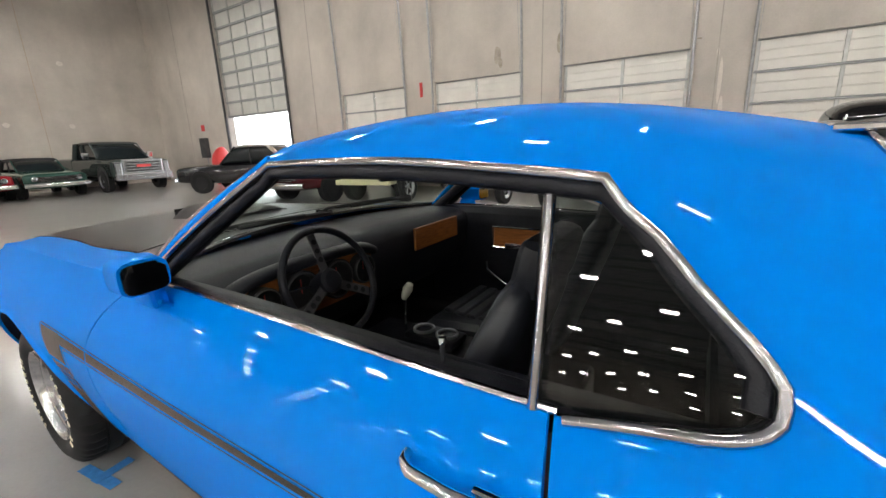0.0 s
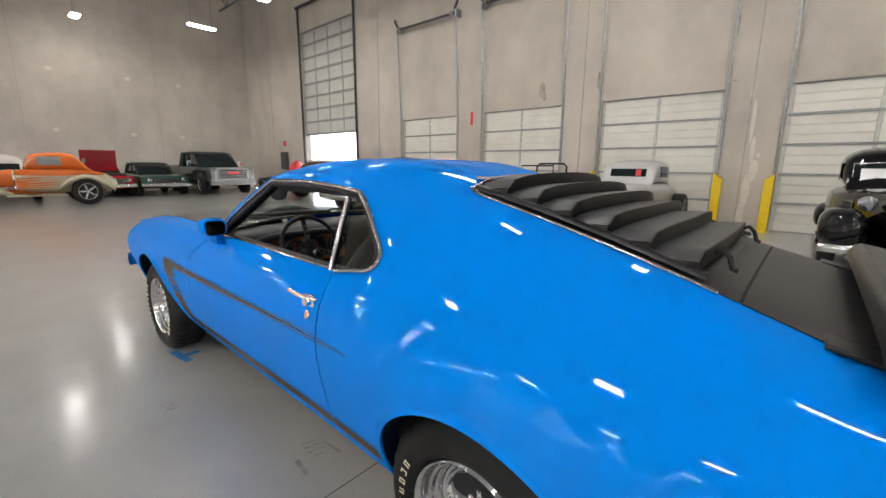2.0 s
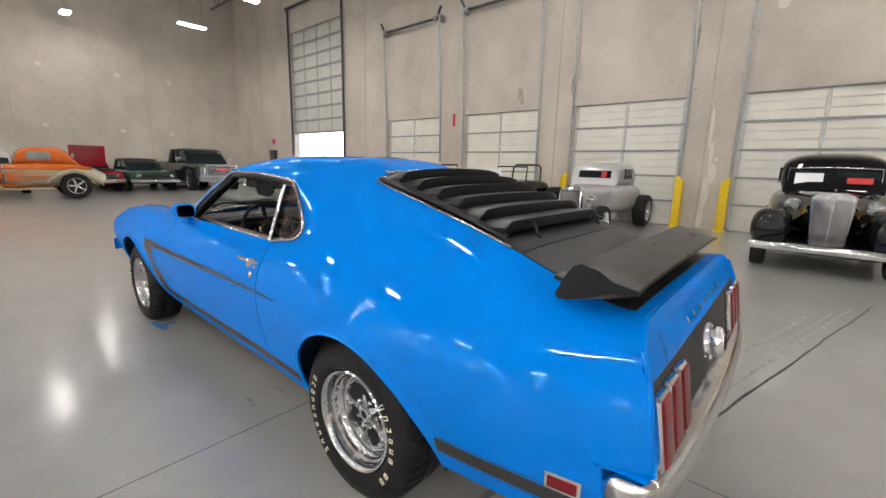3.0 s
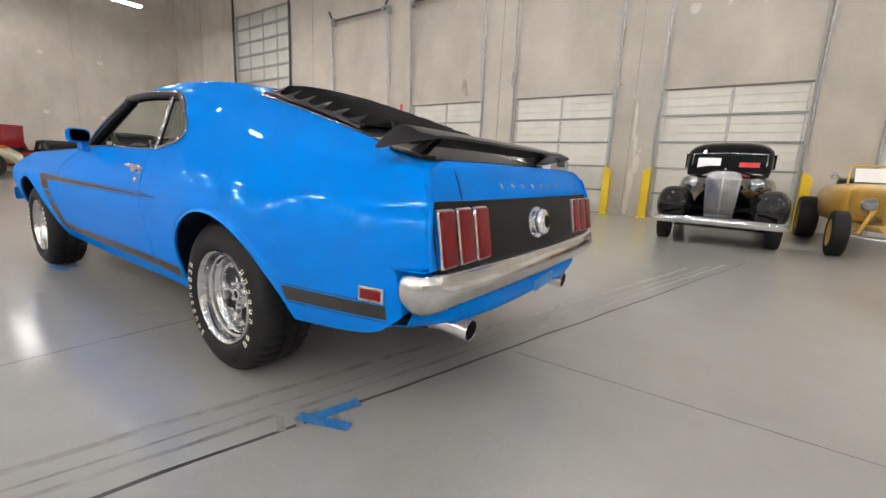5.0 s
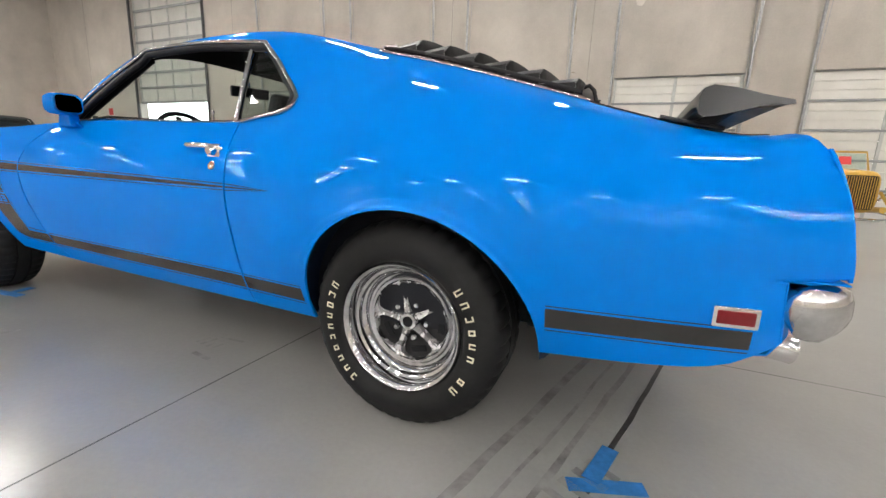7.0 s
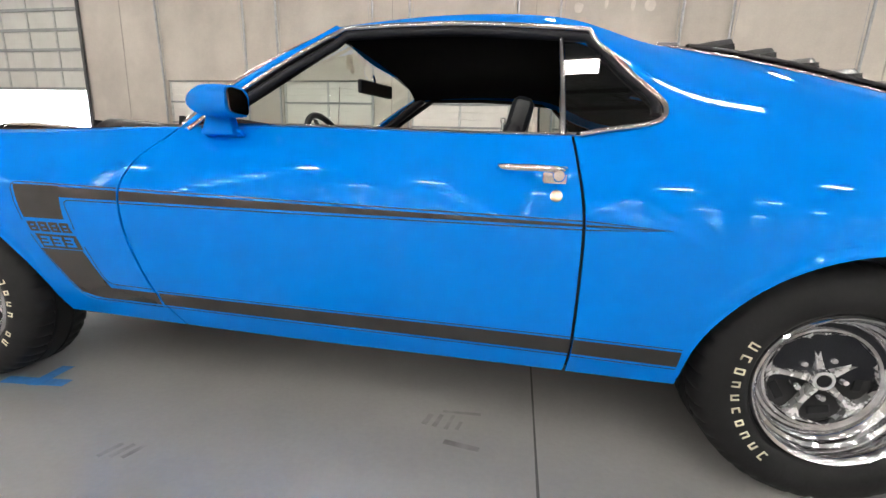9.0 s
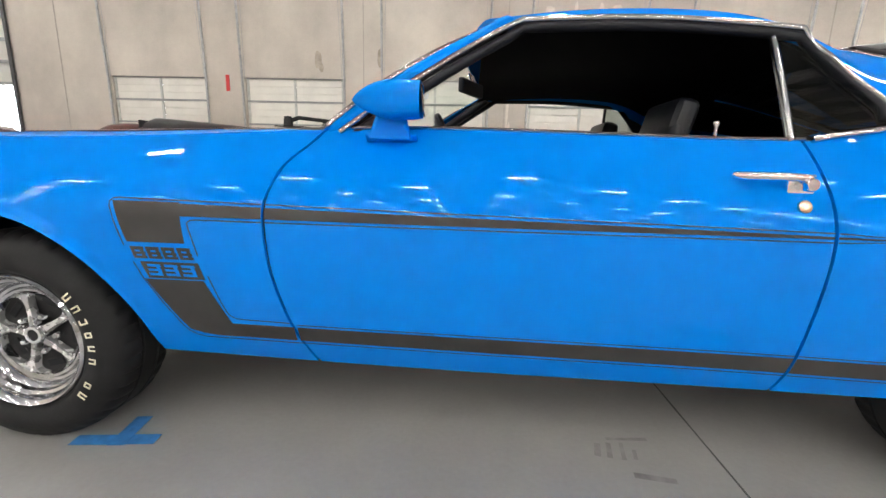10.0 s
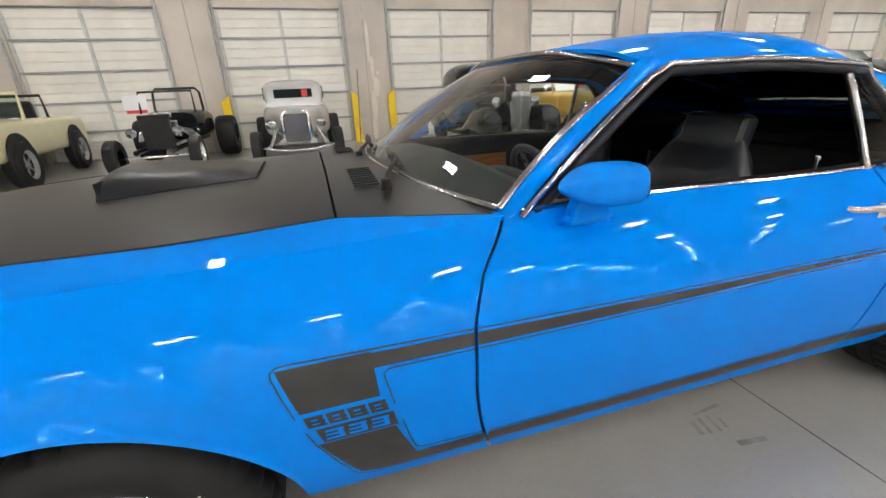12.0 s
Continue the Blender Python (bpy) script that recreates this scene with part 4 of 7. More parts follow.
for side in (-1, 1):
    fend, door, quarter = SIDES[side]
    fc, rc = float(front_cut(0.72)), float(rear_cut(0.70))
    # upper bar tapering to a point behind the door, with pin lines above and below
    up = lambda x: 0.735 - 0.030 * (x + 0.99) / 1.91
    def bar(x0, x1, par, n=24):
        lo = [(x, (up(x) - 0.034 * (1 - (x + 0.99) / 1.93) ** 0.8 if x < 0.93 else up(x))) for x in np.linspace(x0, x1, n)]
        hi = [(x, up(x)) for x in np.linspace(x0, x1, n)]
        decal("stripe", (lo, hi), side, STRIPE, par)
        if par.name.startswith("front_fender"):
            return
        near = lambda x: 1 if x < 0.74 else max(0.0, 1 - (x - 0.74) / 0.19)
        decal("pin_stripe", ([(x, up(x) + 0.006 * near(x)) for x, _ in hi], [(x, up(x) + 0.009 * near(x)) for x, _ in hi]), side, STRIPE, par)
        decal("pin_stripe", ([(x, z - 0.009 * near(x)) for x, z in lo], [(x, z - 0.006 * near(x)) for x, z in lo]), side, STRIPE, par)
    bar(-0.82, fc - 0.004, fend)
    bar(fc + 0.004, rc - 0.004, door)
    bar(rc + 0.004, 0.925, quarter, 8)
    # hockey-stick head and leg on the fender
    decal("stripe", ([(-0.965, 0.632), (-0.812, 0.632)], [(-0.993, 0.735), (-0.82, 0.735)]), side, STRIPE, fend)
    decal("stripe", ([(-0.868, 0.375), (-0.83, 0.362), (-0.79, 0.356), (-0.72, 0.356)], [(-0.945, 0.530), (-0.90, 0.530), (-0.85, 0.530), (-0.785, 0.530)]), side, STRIPE, fend)
    bar_low = lambda x: up(x) - 0.034 * (1 - (x + 0.99) / 1.93) ** 0.8 - 0.0075
    pin_line([(x, up(x) + 0.0075) for x in np.linspace(fc - 0.004, -0.975, 16)] + [(-0.990, 0.7405), (-1.000, 0.733), (-1.001, 0.722), (-0.990, 0.680), (-0.975, 0.622)], side, fend)
    pin_line([(-0.962, 0.578), (-0.948, 0.530), (-0.915, 0.455), (-0.885, 0.388), (-0.872, 0.368), (-0.855, 0.356), (-0.83, 0.349), (-0.70, 0.347), (float(front_cut(0.35)) - 0.004, 0.345)], side, fend)
    pin_line([(x, bar_low(x)) for x in np.linspace(fc - 0.004, -0.775, 8)] + [(-0.790, bar_low(-0.79) - 0.001), (-0.800, bar_low(-0.8) - 0.008), (-0.798, 0.672), (-0.784, 0.600)], side, fend)
    pin_line([(-0.770, 0.545), (-0.755, 0.480), (-0.744, 0.440), (-0.737, 0.427), (-0.722, 0.419), (-0.70, 0.417), (float(front_cut(0.41)) - 0.004, 0.413)], side, fend)
    # badge on the leg: a row of dark blocks above a row of blue blocks in a dark bar
    for k in range(4):
        x0 = -0.955 + k * 0.041
        for z0, z1 in ((0.611, 0.620), (0.599, 0.606), (0.588, 0.595)):
            s_ = -(z0 - 0.6) * 0.25
            decal("badge_block", ([(x0 + s_, z0), (x0 + 0.033 + s_, z0)], [(x0 + s_, z1), (x0 + 0.033 + s_, z1)]), side, STRIPE, fend)
        for xx in (x0, x0 + 0.024):
            decal("badge_block", ([(xx, 0.588), (xx + 0.010, 0.588)], [(xx - 0.006, 0.620), (xx + 0.004, 0.620)]), side, STRIPE, fend)
    decal("stripe", ([(-0.932, 0.533), (-0.779, 0.533)], [(-0.944, 0.580), (-0.788, 0.580)]), side, STRIPE, fend)
    for k in range(3):
        x0 = -0.925 + k * 0.046
        for z0, z1 in ((0.566, 0.573), (0.554, 0.560), (0.541, 0.548)):
            decal("badge_block", ([(x0, z0), (x0 + 0.036, z0)], [(x0 - 0.002, z1), (x0 + 0.034, z1)]), side, BLUE, fend, lift=0.0030)
        decal("badge_block", ([(x0 + 0.027, 0.541), (x0 + 0.037, 0.541)], [(x0 + 0.021, 0.573), (x0 + 0.031, 0.573)]), side, BLUE, fend, lift=0.0031)
    # lower bar along the sill
    zl0, zl1 = (lambda x: 0.356 - 0.020 * (x + 0.7) / 1.7), (lambda x: 0.402 - 0.016 * (x + 0.7) / 1.7)
    for x0, x1, par in ((-0.74, float(front_cut(0.38)) - 0.004, fend), (float(front_cut(0.38)) + 0.005, float(rear_cut(0.37)) - 0.004, door), (float(rear_cut(0.37)) + 0.004, 1.005, quarter)):
        X = np.linspace(x0, x1, 16)
        decal("stripe", ([(x, float(zl0(x))) for x in X], [(x, float(zl1(x))) for x in X]), side, STRIPE, par)
        if par is fend:
            continue
        decal("pin_stripe", ([(x, float(zl1(x)) + 0.006) for x in X], [(x, float(zl1(x)) + 0.009) for x in X]), side, STRIPE, par)
        decal("pin_stripe", ([(x, float(zl0(x)) - 0.010) for x in X], [(x, float(zl0(x)) - 0.007) for x in X]), side, STRIPE, par)
    X = np.linspace(1.80, 2.245, 14)
    decal("stripe", ([(x, 0.408 + 0.045 * (x - 1.8)) for x in X], [(x - 0.0, 0.465 + 0.02 * (x - 1.8)) for x in X]), side, STRIPE, quarter)
    decal("pin_stripe", ([(x, 0.471 + 0.02 * (x - 1.8)) for x in X], [(x, 0.474 + 0.02 * (x - 1.8)) for x in X]), side, STRIPE, quarter)
    decal("pin_stripe", ([(x, 0.398 + 0.045 * (x - 1.8)) for x in X], [(x, 0.401 + 0.045 * (x - 1.8)) for x in X]), side, STRIPE, quarter)

# ---- wheels ----
def wheel(x, side, tyre_r, width, centre_y, size=0.955):
    base = Matrix.Translation((x, side * centre_y, tyre_r * size)) @ Matrix.Diagonal((size, -side * size, size, 1))
    w = width / 2
    # outward is -y in the wheel's own axes
    rimob = lathe("wheel", [(0.134, -0.030), (0.138, -0.048), (0.146, -0.050), (0.152, -0.042), (0.160, -0.044), (0.166, -0.060), (0.174, -0.066), (0.177, -0.080), (0.186, -0.085), (0.190, -w + 0.018), (0.197, -w + 0.006), (0.205, -w + 0.002), (0.212, -w + 0.010), (0.206, -w + 0.03),
                            (0.180, -0.05), (0.178, 0.08), (0.20, 0.10)], RIM_CHROME, car, "chrome five-spoke wheel with a deep bright rim", steps=64, place=base)
    tr = tyre_r
    prof = [(0.206, -w + 0.030), (0.214, -w + 0.010), (0.226, -w - 0.002), (0.250, -w - 0.008), (0.275, -w - 0.007), (tr - 0.045, -w + 0.000), (tr - 0.026, -w + 0.010), (tr - 0.012, -w + 0.022), (tr - 0.003, -w + 0.040),
            (tr, -w + 0.060), (tr, -0.036), (tr - 0.008, -0.034), (tr - 0.008, -0.028), (tr, -0.026), (tr, 0.026), (tr - 0.008, 0.028), (tr - 0.008, 0.034), (tr, 0.036), (tr, w - 0.06), (tr - 0.003, w - 0.04), (tr - 0.012, w - 0.022), (tr - 0.045, w), (0.25, w + 0.006), (0.206, w - 0.02)]
    P, full = lathe_arrays(prof, 160)
    for i in range(160):
        if i % 4 == 0:
            for j in (7, 8, 9, 10, 18, 19, 20):
                rr = math.hypot(P[i, j, 0], P[i, j, 2])
                k = (rr - 0.007) / rr
                P[i, j, 0] *= k
                P[i, j, 2] *= k
    v, f = grid(P, closed_u=True)
    me = smooth_mesh("tyre", v, f)
    me.set_sharp_from_angle(angle=radians(32))
    link_part("tyre", me, RUBBER, rimob, "black tyre with cream raised sidewall lettering")
    # dark dish, spokes, hub and nuts
    lathe("wheel_centre", [(0.0, -0.012), (0.05, -0.016), (0.10, -0.022), (0.134, -0.028), (0.138, -0.020), (0.0, 0.03)], DARK_PART, rimob, steps=40)
    for k in range(5):
        a = radians(90 + 72 * k + 14)
        sp = bmesh.new()
        ring = []
        for r, hw, d in ((0.030, 0.015, 0.052), (0.046, 0.0120, 0.050), (0.070, 0.0100, 0.046), (0.095, 0.0105, 0.043), (0.111, 0.0140, 0.043), (0.123, 0.0215, 0.044), (0.130, 0.037, 0.046), (0.135, 0.060, 0.048), (0.139, 0.0875, 0.051)):
            lip = min(0.004, hw * 0.3)
            ring.append([sp.verts.new((r * math.cos(o / r), yy, r * math.sin(o / r))) for yy, o in ((-d + 0.020, -hw), (-d, -hw + lip), (-d + 0.002, 0), (-d, hw - lip), (-d + 0.020, hw))])
        for a0, b0 in zip(ring[:-1], ring[1:]):
            for q in range(4):
                sp.faces.new((a0[q], a0[q + 1], b0[q + 1], b0[q]))
        bmesh.ops.transform(sp, matrix=Matrix.Rotation(-a, 4, "Y"), verts=sp.verts)
        part("spoke", sp, SPOKE, rimob, smooth=True, angle=60)
        a2 = a + radians(36)
        lathe("wheel_nut", [(0, -0.052), (0.007, -0.052), (0.0105, -0.046), (0.0105, -0.015)], CHROME, rimob, steps=8, place=Matrix.Translation((0.060 * math.cos(a2), 0, 0.060 * math.sin(a2))))
        # recessed slot between the spokes
        part("slot", box_bm((0.024, 0.006, 0.056), (0.106 * math.cos(a2), -0.0255, 0.106 * math.sin(a2)), 0.002, 1, turn=Matrix.Rotation(-a2, 4, "Y")), GAP, rimob)
    lathe("hub_cap", [(0, -0.058), (0.017, -0.058), (0.0185, -0.062), (0.027, -0.062), (0.031, -0.054), (0.033, -0.03)], CHROME, rimob, steps=28)
    lathe("hub_badge", [(0, -0.0595), (0.0165, -0.0595), (0.0165, -0.055)], GAP, rimob, steps=24)
    # raised lettering: plain cream blocks along two arcs of the sidewall
    for a0, a1, n in ((-150, -236, 10), (-42, 42, 9)):
        for k in range(n):
            if a0 == -42 and k == 6:
                continue
            a = radians(a0 + (a1 - a0) * (k + 0.5) / n)
            h = 0.026 if k in (0, 1, 2, n - 1) else 0.021
            form = (k * 5 + n) % 4
            bits = [box_bm((h, 0.003, 0.0046), (0.2525, 0, -0.0064), 0.001, 1)]
            if form != 3:
                bits.append(box_bm((h, 0.003, 0.0046), (0.2525, 0, 0.0064), 0.001, 1))
            if form != 1:
                bits.append(box_bm((0.0046, 0.003, 0.014), (0.2525 + h / 2 - 0.0023, 0, 0), 0.001, 1))
            if form != 2:
                bits.append(box_bm((0.0046, 0.003, 0.014), (0.2525 - h / 2 + 0.0023, 0, 0), 0.001, 1))
            bl = join_bm(*bits)
            bmesh.ops.transform(bl, matrix=Matrix.Translation((0, -w - 0.0085, 0)) @ Matrix.Rotation(a, 4, "Y"), verts=bl.verts)
            part("raised_letter", bl, CREAM, rimob)
    return rimob


for side in (-1, 1):
    wheel(-1.372, side, 0.333, 0.235, 0.738)
    wheel(1.376, side, 0.338, 0.262, 0.724)

# ---- black backlight panel, louvres, decklid ----
def roof_at(x, y):
    return section_z(x, y)


def top_patch(name, x0, x1, mat, parent, lift, label="", n=18, inset=0.0, thick=0.0):
    P = np.array([[(x, (float(LOUVRE_W(x)) - inset) * v, roof_at(x, (float(LOUVRE_W(x)) - inset) * v) + lift) for v in np.linspace(-1, 1, 19)] for x in np.linspace(x0, x1, n)])
    return sheet(name, P, mat, parent, label, thick=thick)


backlight = top_patch("rear_window", 1.04, 1.80, TINT_PANE, car, 0.003, "tinted rear window under black louvres")
backlight.visible_shadow = False
for s in (-1, 1):
    P = np.array([[(x, s * (float(LOUVRE_W(x)) - d), roof_at(x, float(LOUVRE_W(x)) - d) + 0.005) for d in (0.0, 0.04, 0.075)] for x in np.linspace(1.045, 1.80, 16)])
    sheet("window_border", P, MATTE, car, flip=s > 0, thick=0.003)
for x0, x1 in ((1.04, 1.11), (1.745, 1.80)):
    top_patch("window_border", x0, x1, MATTE, car, 0.005, n=5, inset=0.07, thick=0.003)
decklid = top_patch("decklid", 1.869, 2.262, MATTE, car, 0.004, "satin black boot lid", thick=0.003)
fill = top_patch("deck_filler", 1.800, 1.862, MATTE, car, 0.004, thick=0.003)
top_patch("deck_gap", 1.855, 1.880, GAP, car, 0.0025, n=4)
edge = [np.array((x, -float(LOUVRE_W(x)) - 0.004, roof_at(x, float(LOUVRE_W(x)) + 0.004) + 0.004)) for x in np.linspace(1.82, 1.06, 16)]
front = [np.array((1.035 - 0.012 * (1 - v * v), 0.42 * v, roof_at(1.03, 0.42 * v) + 0.004)) for v in np.linspace(-0.98, 0.98, 13)]
tube("rear_window_moulding", edge + front + [e * np.array((1, -1, 1)) for e in edge[::-1]], 0.0065, TRIM_CHROME, car, "bright moulding round the rear window")
def louvre_rail(name, side, parent, label=""):
    P = np.array([[(x, side * (float(LOUVRE_W(x)) - 0.018 + dy), roof_at(x, 0.42) + 0.012 + dz) for dy, dz in ((-0.016, 0.0), (-0.014, 0.014), (0.012, 0.012), (0.016, 0.0))] for x in np.linspace(1.055, 1.79, 16)])
    return sheet(name, P, LOUVRE_BLACK, parent, label, flip=side < 0)


# satin black lightened towards blue: the slat tops' reflected sheen is painted in
SLAT_TOP_SHEEN = material("slat_sheen_satin_black", (0.028, 0.029, 0.033), rough=0.38, var=0.2, var_scale=6, spec=0.5)
# near-black for the lips, with the shadow below each slat put into it
LIP_SHADE = material("slat_lip_shade_black", (0.006, 0.006, 0.007), rough=0.45, spec=0.15, var=0.2)
louvre = louvre_rail("rear_louvre", -1, car, "satin black slatted rear window louvre")
louvre_rail("side_rail", 1, louvre)
for k in range(6):
    x0 = 1.065 + 0.116 * k
    P = np.zeros((7, 21, 3))
    for i, (t, h, dx) in enumerate(((0, 0.010, 0), (0.3, 0.024, 0), (0.6, 0.038, 0), (0.9, 0.051, 0), (0.985, 0.055, 0), (1.0, 0.054, 0.001), (1.0, 0.024, -0.002))):
        x = x0 + 0.122 * t + dx
        for j, v in enumerate(np.linspace(-1, 1, 21)):
            y = (float(LOUVRE_W(x)) - 0.024) * v
            bow = 0.018 * (1 - v * v)
            fade = 1 if abs(v) < 0.96 else 0.55
            P[i, j] = (x + bow * t, y, roof_at(x, y) + 0.006 + h * fade)
    slat = sheet("slat", P[:6], SLAT_TOP_SHEEN, louvre, thick=0.003)
    # rear lip, drawn lower to paint in the shaded opening under it
    L = P[4:7].copy()
    L[..., 0] += 0.002
    L[2, :, 2] -= 0.012
    sheet("slat_lip_shade", L, LIP_SHADE, slat)
    for side in (-1, 1):
        gx = x0 + 0.122
        y = side * (float(LOUVRE_W(gx)) - 0.026)
        part("gusset", prism_bm([(x0 + 0.01, roof_at(x0, y) + 0.008), (gx, roof_at(gx, y) + 0.008), (gx, roof_at(gx, y) + 0.046)], 0.004, "y", y), LOUVRE_BLACK, louvre)
for y in (-0.30, 0.30):
    x = 1.80
    z = roof_at(x, y)
    tube("latch", [(x - 0.03, y, z + 0.052), (x - 0.005, y, z + 0.062), (x + 0.012, y, z + 0.045), (x + 0.022, y, z + 0.012), (x + 0.035, y, z + 0.008)], 0.007, DARK_PART, louvre, sides=8)
    part("hinge", box_bm((0.07, 0.05, 0.014), (1.02, y, roof_at(1.02, y) + 0.010), 0.004), CHROME, louvre)

# ---- tail ----
ys = np.linspace(-1, 1, 41)
P = np.zeros((8, 41, 3))
for j, v in enumerate(ys):
    y = 0.742 * v
    zt = roof_at(2.305, min(abs(y), 0.742))
    for i, (f, dx) in enumerate(((0.0, -0.008), (0.06, -0.001), (0.2, 0.0), (0.45, 0.0), (0.7, 0.0), (0.93, 0.0), (1.0, -0.004), (1.0, -0.03))):
        z = zt + (0.792 - zt) * f
        P[i, j] = (float(tail_x(z)) + dx - 0.004 * v * v, y * (1 + 0.010 * f), z)
tail = sheet("tail_panel", P, BLUE, car, thick=0.004)
for side in (-1, 1):
    P = np.array([[(float(tail_x(z)) - 0.004 * 0.58 + 0.0018, side * y, z) for y in (0.5725, 0.5775)] for z in np.linspace(0.796, 0.886, 9)])
    sheet("decklid_gap", P, GAP, tail, flip=side < 0)
    zz = np.linspace(0.875, 0.606, 18)
    P = np.zeros((18, 5, 3))
    for i, z in enumerate(zz):
        x = float(tail_x(z))
        yo = flank(x, z)
        for j, (dx, y) in enumerate(((-0.004, yo), (0.003, yo - 0.003), (0.006, yo - 0.010), (0.004, yo - 0.026), (-0.028, yo - 0.034))):
            P[i, j] = (x + dx, side * y, z)
    sheet("quarter_end", P, BLUE, car, flip=side > 0, thick=0.004)
    # red marker lamp low on the quarter
    x, z = 2.203, 0.507
    yv = flank(x, z)
    m = part("side_marker", box_bm((0.094, 0.016, 0.050), (x, side * (yv + 0.004), z), 0.006, turn=Matrix.Rotation(-side * 0.17, 4, "Z")), CHROME, car, "red side marker in a bright bezel", smooth=True)
    part("lens", box_bm((0.076, 0.014, 0.032), (x, side * (yv + 0.008), z), 0.004, turn=Matrix.Rotation(-side * 0.17, 4, "Z")), RED_LENS, m, smooth=True)
LEAN = Matrix.Translation((2.368, 0, 0.687)) @ Matrix.Rotation(-0.16, 4, "Y")
back = part("light_panel", box_bm((0.008, 1.49, 0.25), (0, 0, 0), 0.002, 1, turn=LEAN), material("panel_black", (0.012, 0.012, 0.013), rough=0.42, spec=0.2, var=0.2, var_scale=6), car, "satin black panel between the tail lights")
for side in (-1, 1):
    for k in range(3):
        y = side * (0.488 + 0.1015 * k)
        tl = part("tail_light", box_bm((0.034, 0.088, 0.178), (0.012, y, 0), 0.013, 3, turn=LEAN), CHROME, car, "upright red tail light in a bright bezel", smooth=True)
        part("lens", box_bm((0.036, 0.078, 0.168), (0.017, y, 0), 0.011, 3, turn=LEAN), RED_LENS, tl, smooth=True)
cap = lathe("fuel_cap", [(0, 0.058), (0.030, 0.058), (0.036, 0.052), (0.050, 0.050), (0.056, 0.042), (0.056, 0.034), (0.050, 0.030), (0.050, 0.020), (0.066, 0.016), (0.070, 0.006), (0.070, 0.0)], CHROME, car,
            "round bright fuel cap", steps=40, axis="x", place=Matrix.Translation((2.370, 0, 0.687)) @ Matrix.Rotation(-0.16, 4, "Y"), flip=True)
lathe("badge", [(0, 0.0595), (0.026, 0.0595), (0.026, 0.055)], GAP, cap, axis="x", steps=24, flip=True)
for k in range(7):
    part("letter_block", box_bm((0.004, 0.015, 0.020), (0, 0, 0), 0.0015, 1, turn=Matrix.Translation((float(tail_x(0.840)) - 0.001, -0.285 + 0.095 * k, 0.840)) @ Matrix.Rotation(-0.55, 4, "Y")), CHROME, tail)
# bumper bar wrapped round the corners
half = [(2.303, 0.768, 0.046, 0), (2.306, 0.787, 0.053, 0), (2.322, 0.799, 0.057, 0), (2.350, 0.799, 0.059, 0), (2.378, 0.786, 0.060, 0), (2.398, 0.762, 0.059, 0), (2.408, 0.735, 0.057, 0.3), (2.414, 0.715, 0.056, 1),
        (2.424, 0.62, 0.055, 1), (2.434, 0.45, 0.054, 1), (2.441, 0.2, 0.053, 1), (2.444, 0.0, 0.053, 1)]
path = [(x, -y, h, b) for x, y, h, b in half] + [(x, y, h, b) for x, y, h, b in half[-2::-1]]
CAP = ((-0.050, 0.97), (-0.008, 1.0), (0.004, 0.90), (0.010, 0.55), (0.012, 0.10), (0.007, -0.30), (-0.006, -0.70), (-0.020, -0.97), (-0.06, -0.98))
BAR = ((-0.060, 0.96), (-0.012, 1.0), (-0.006, 0.94), (0.006, 0.45), (0.013, 0.10), (0.012, -0.02), (-0.004, -0.62), (-0.020, -0.97), (-0.06, -0.98))
P = np.zeros((len(path), 9, 3))
for i, (x, y, h, b) in enumerate(path):
    a = np.array(path[max(0, i - 1)][:2])
    c = np.array(path[min(len(path) - 1, i + 1)][:2])
    d = (c - a) / np.linalg.norm(c - a)
    nrm = np.array((d[1], -d[0]))
    for j in range(9):
        o, zz = (CAP[j][k] * (1 - b) + BAR[j][k] * b for k in (0, 1))
        P[i, j] = (x + nrm[0] * o, y + nrm[1] * o, 0.530 + zz * h)
sheet("rear_bumper", P, WORN_CHROME, car, "chrome rear bumper with wrapped ends", flip=False, thick=0.004)
P = np.array([[(x - 0.10 * v * v * v * v, 0.745 * v, z + 0.02 * v ** 4) for v in np.linspace(-1, 1, 25)] for x, z in ((2.33, 0.58), (2.36, 0.50), (2.402, 0.462), (2.412, 0.425), (2.392, 0.388), (2.28, 0.362))])
sheet("rear_valance", P, BLUE, car, thick=0.004)
tape_tag = part("tape_strip", box_bm((0.006, 0.20, 0.05), (2.418, 0.05, 0.428), 0.002, 1, turn=Matrix.Rotation(0.08, 4, "X")), TAPE, car, "strip of blue masking tape below the bumper")
for y in (-0.545, 0.36):
    ex = lathe("exhaust_tip", [(0.034, 0.13), (0.037, 0.132), (0.039, 0.128), (0.039, -0.02), (0.036, -0.06), (0.030, -0.1), (0.0, -0.1)], CHROME, car, "round chrome exhaust tip", steps=28, axis="x",
               place=Matrix.Translation((2.275, y, 0.380)) @ Matrix.Rotation(radians(6), 4, "Y"), flip=True)
    lathe("pipe_clamp", [(0.036, -0.03), (0.046, -0.026), (0.047, -0.012), (0.040, -0.004)], WORN_CHROME, ex, steps=24, axis="x")
    lathe("pipe_bore", [(0.0345, 0.13), (0.034, -0.1), (0.0, -0.1)], DARK_PART, ex, steps=24, axis="x")
    tube("exhaust_pipe", [(1.7, y * 0.9, 0.30), (2.0, y, 0.31), (2.22, y, 0.355)], 0.030, DARK_PART, car)

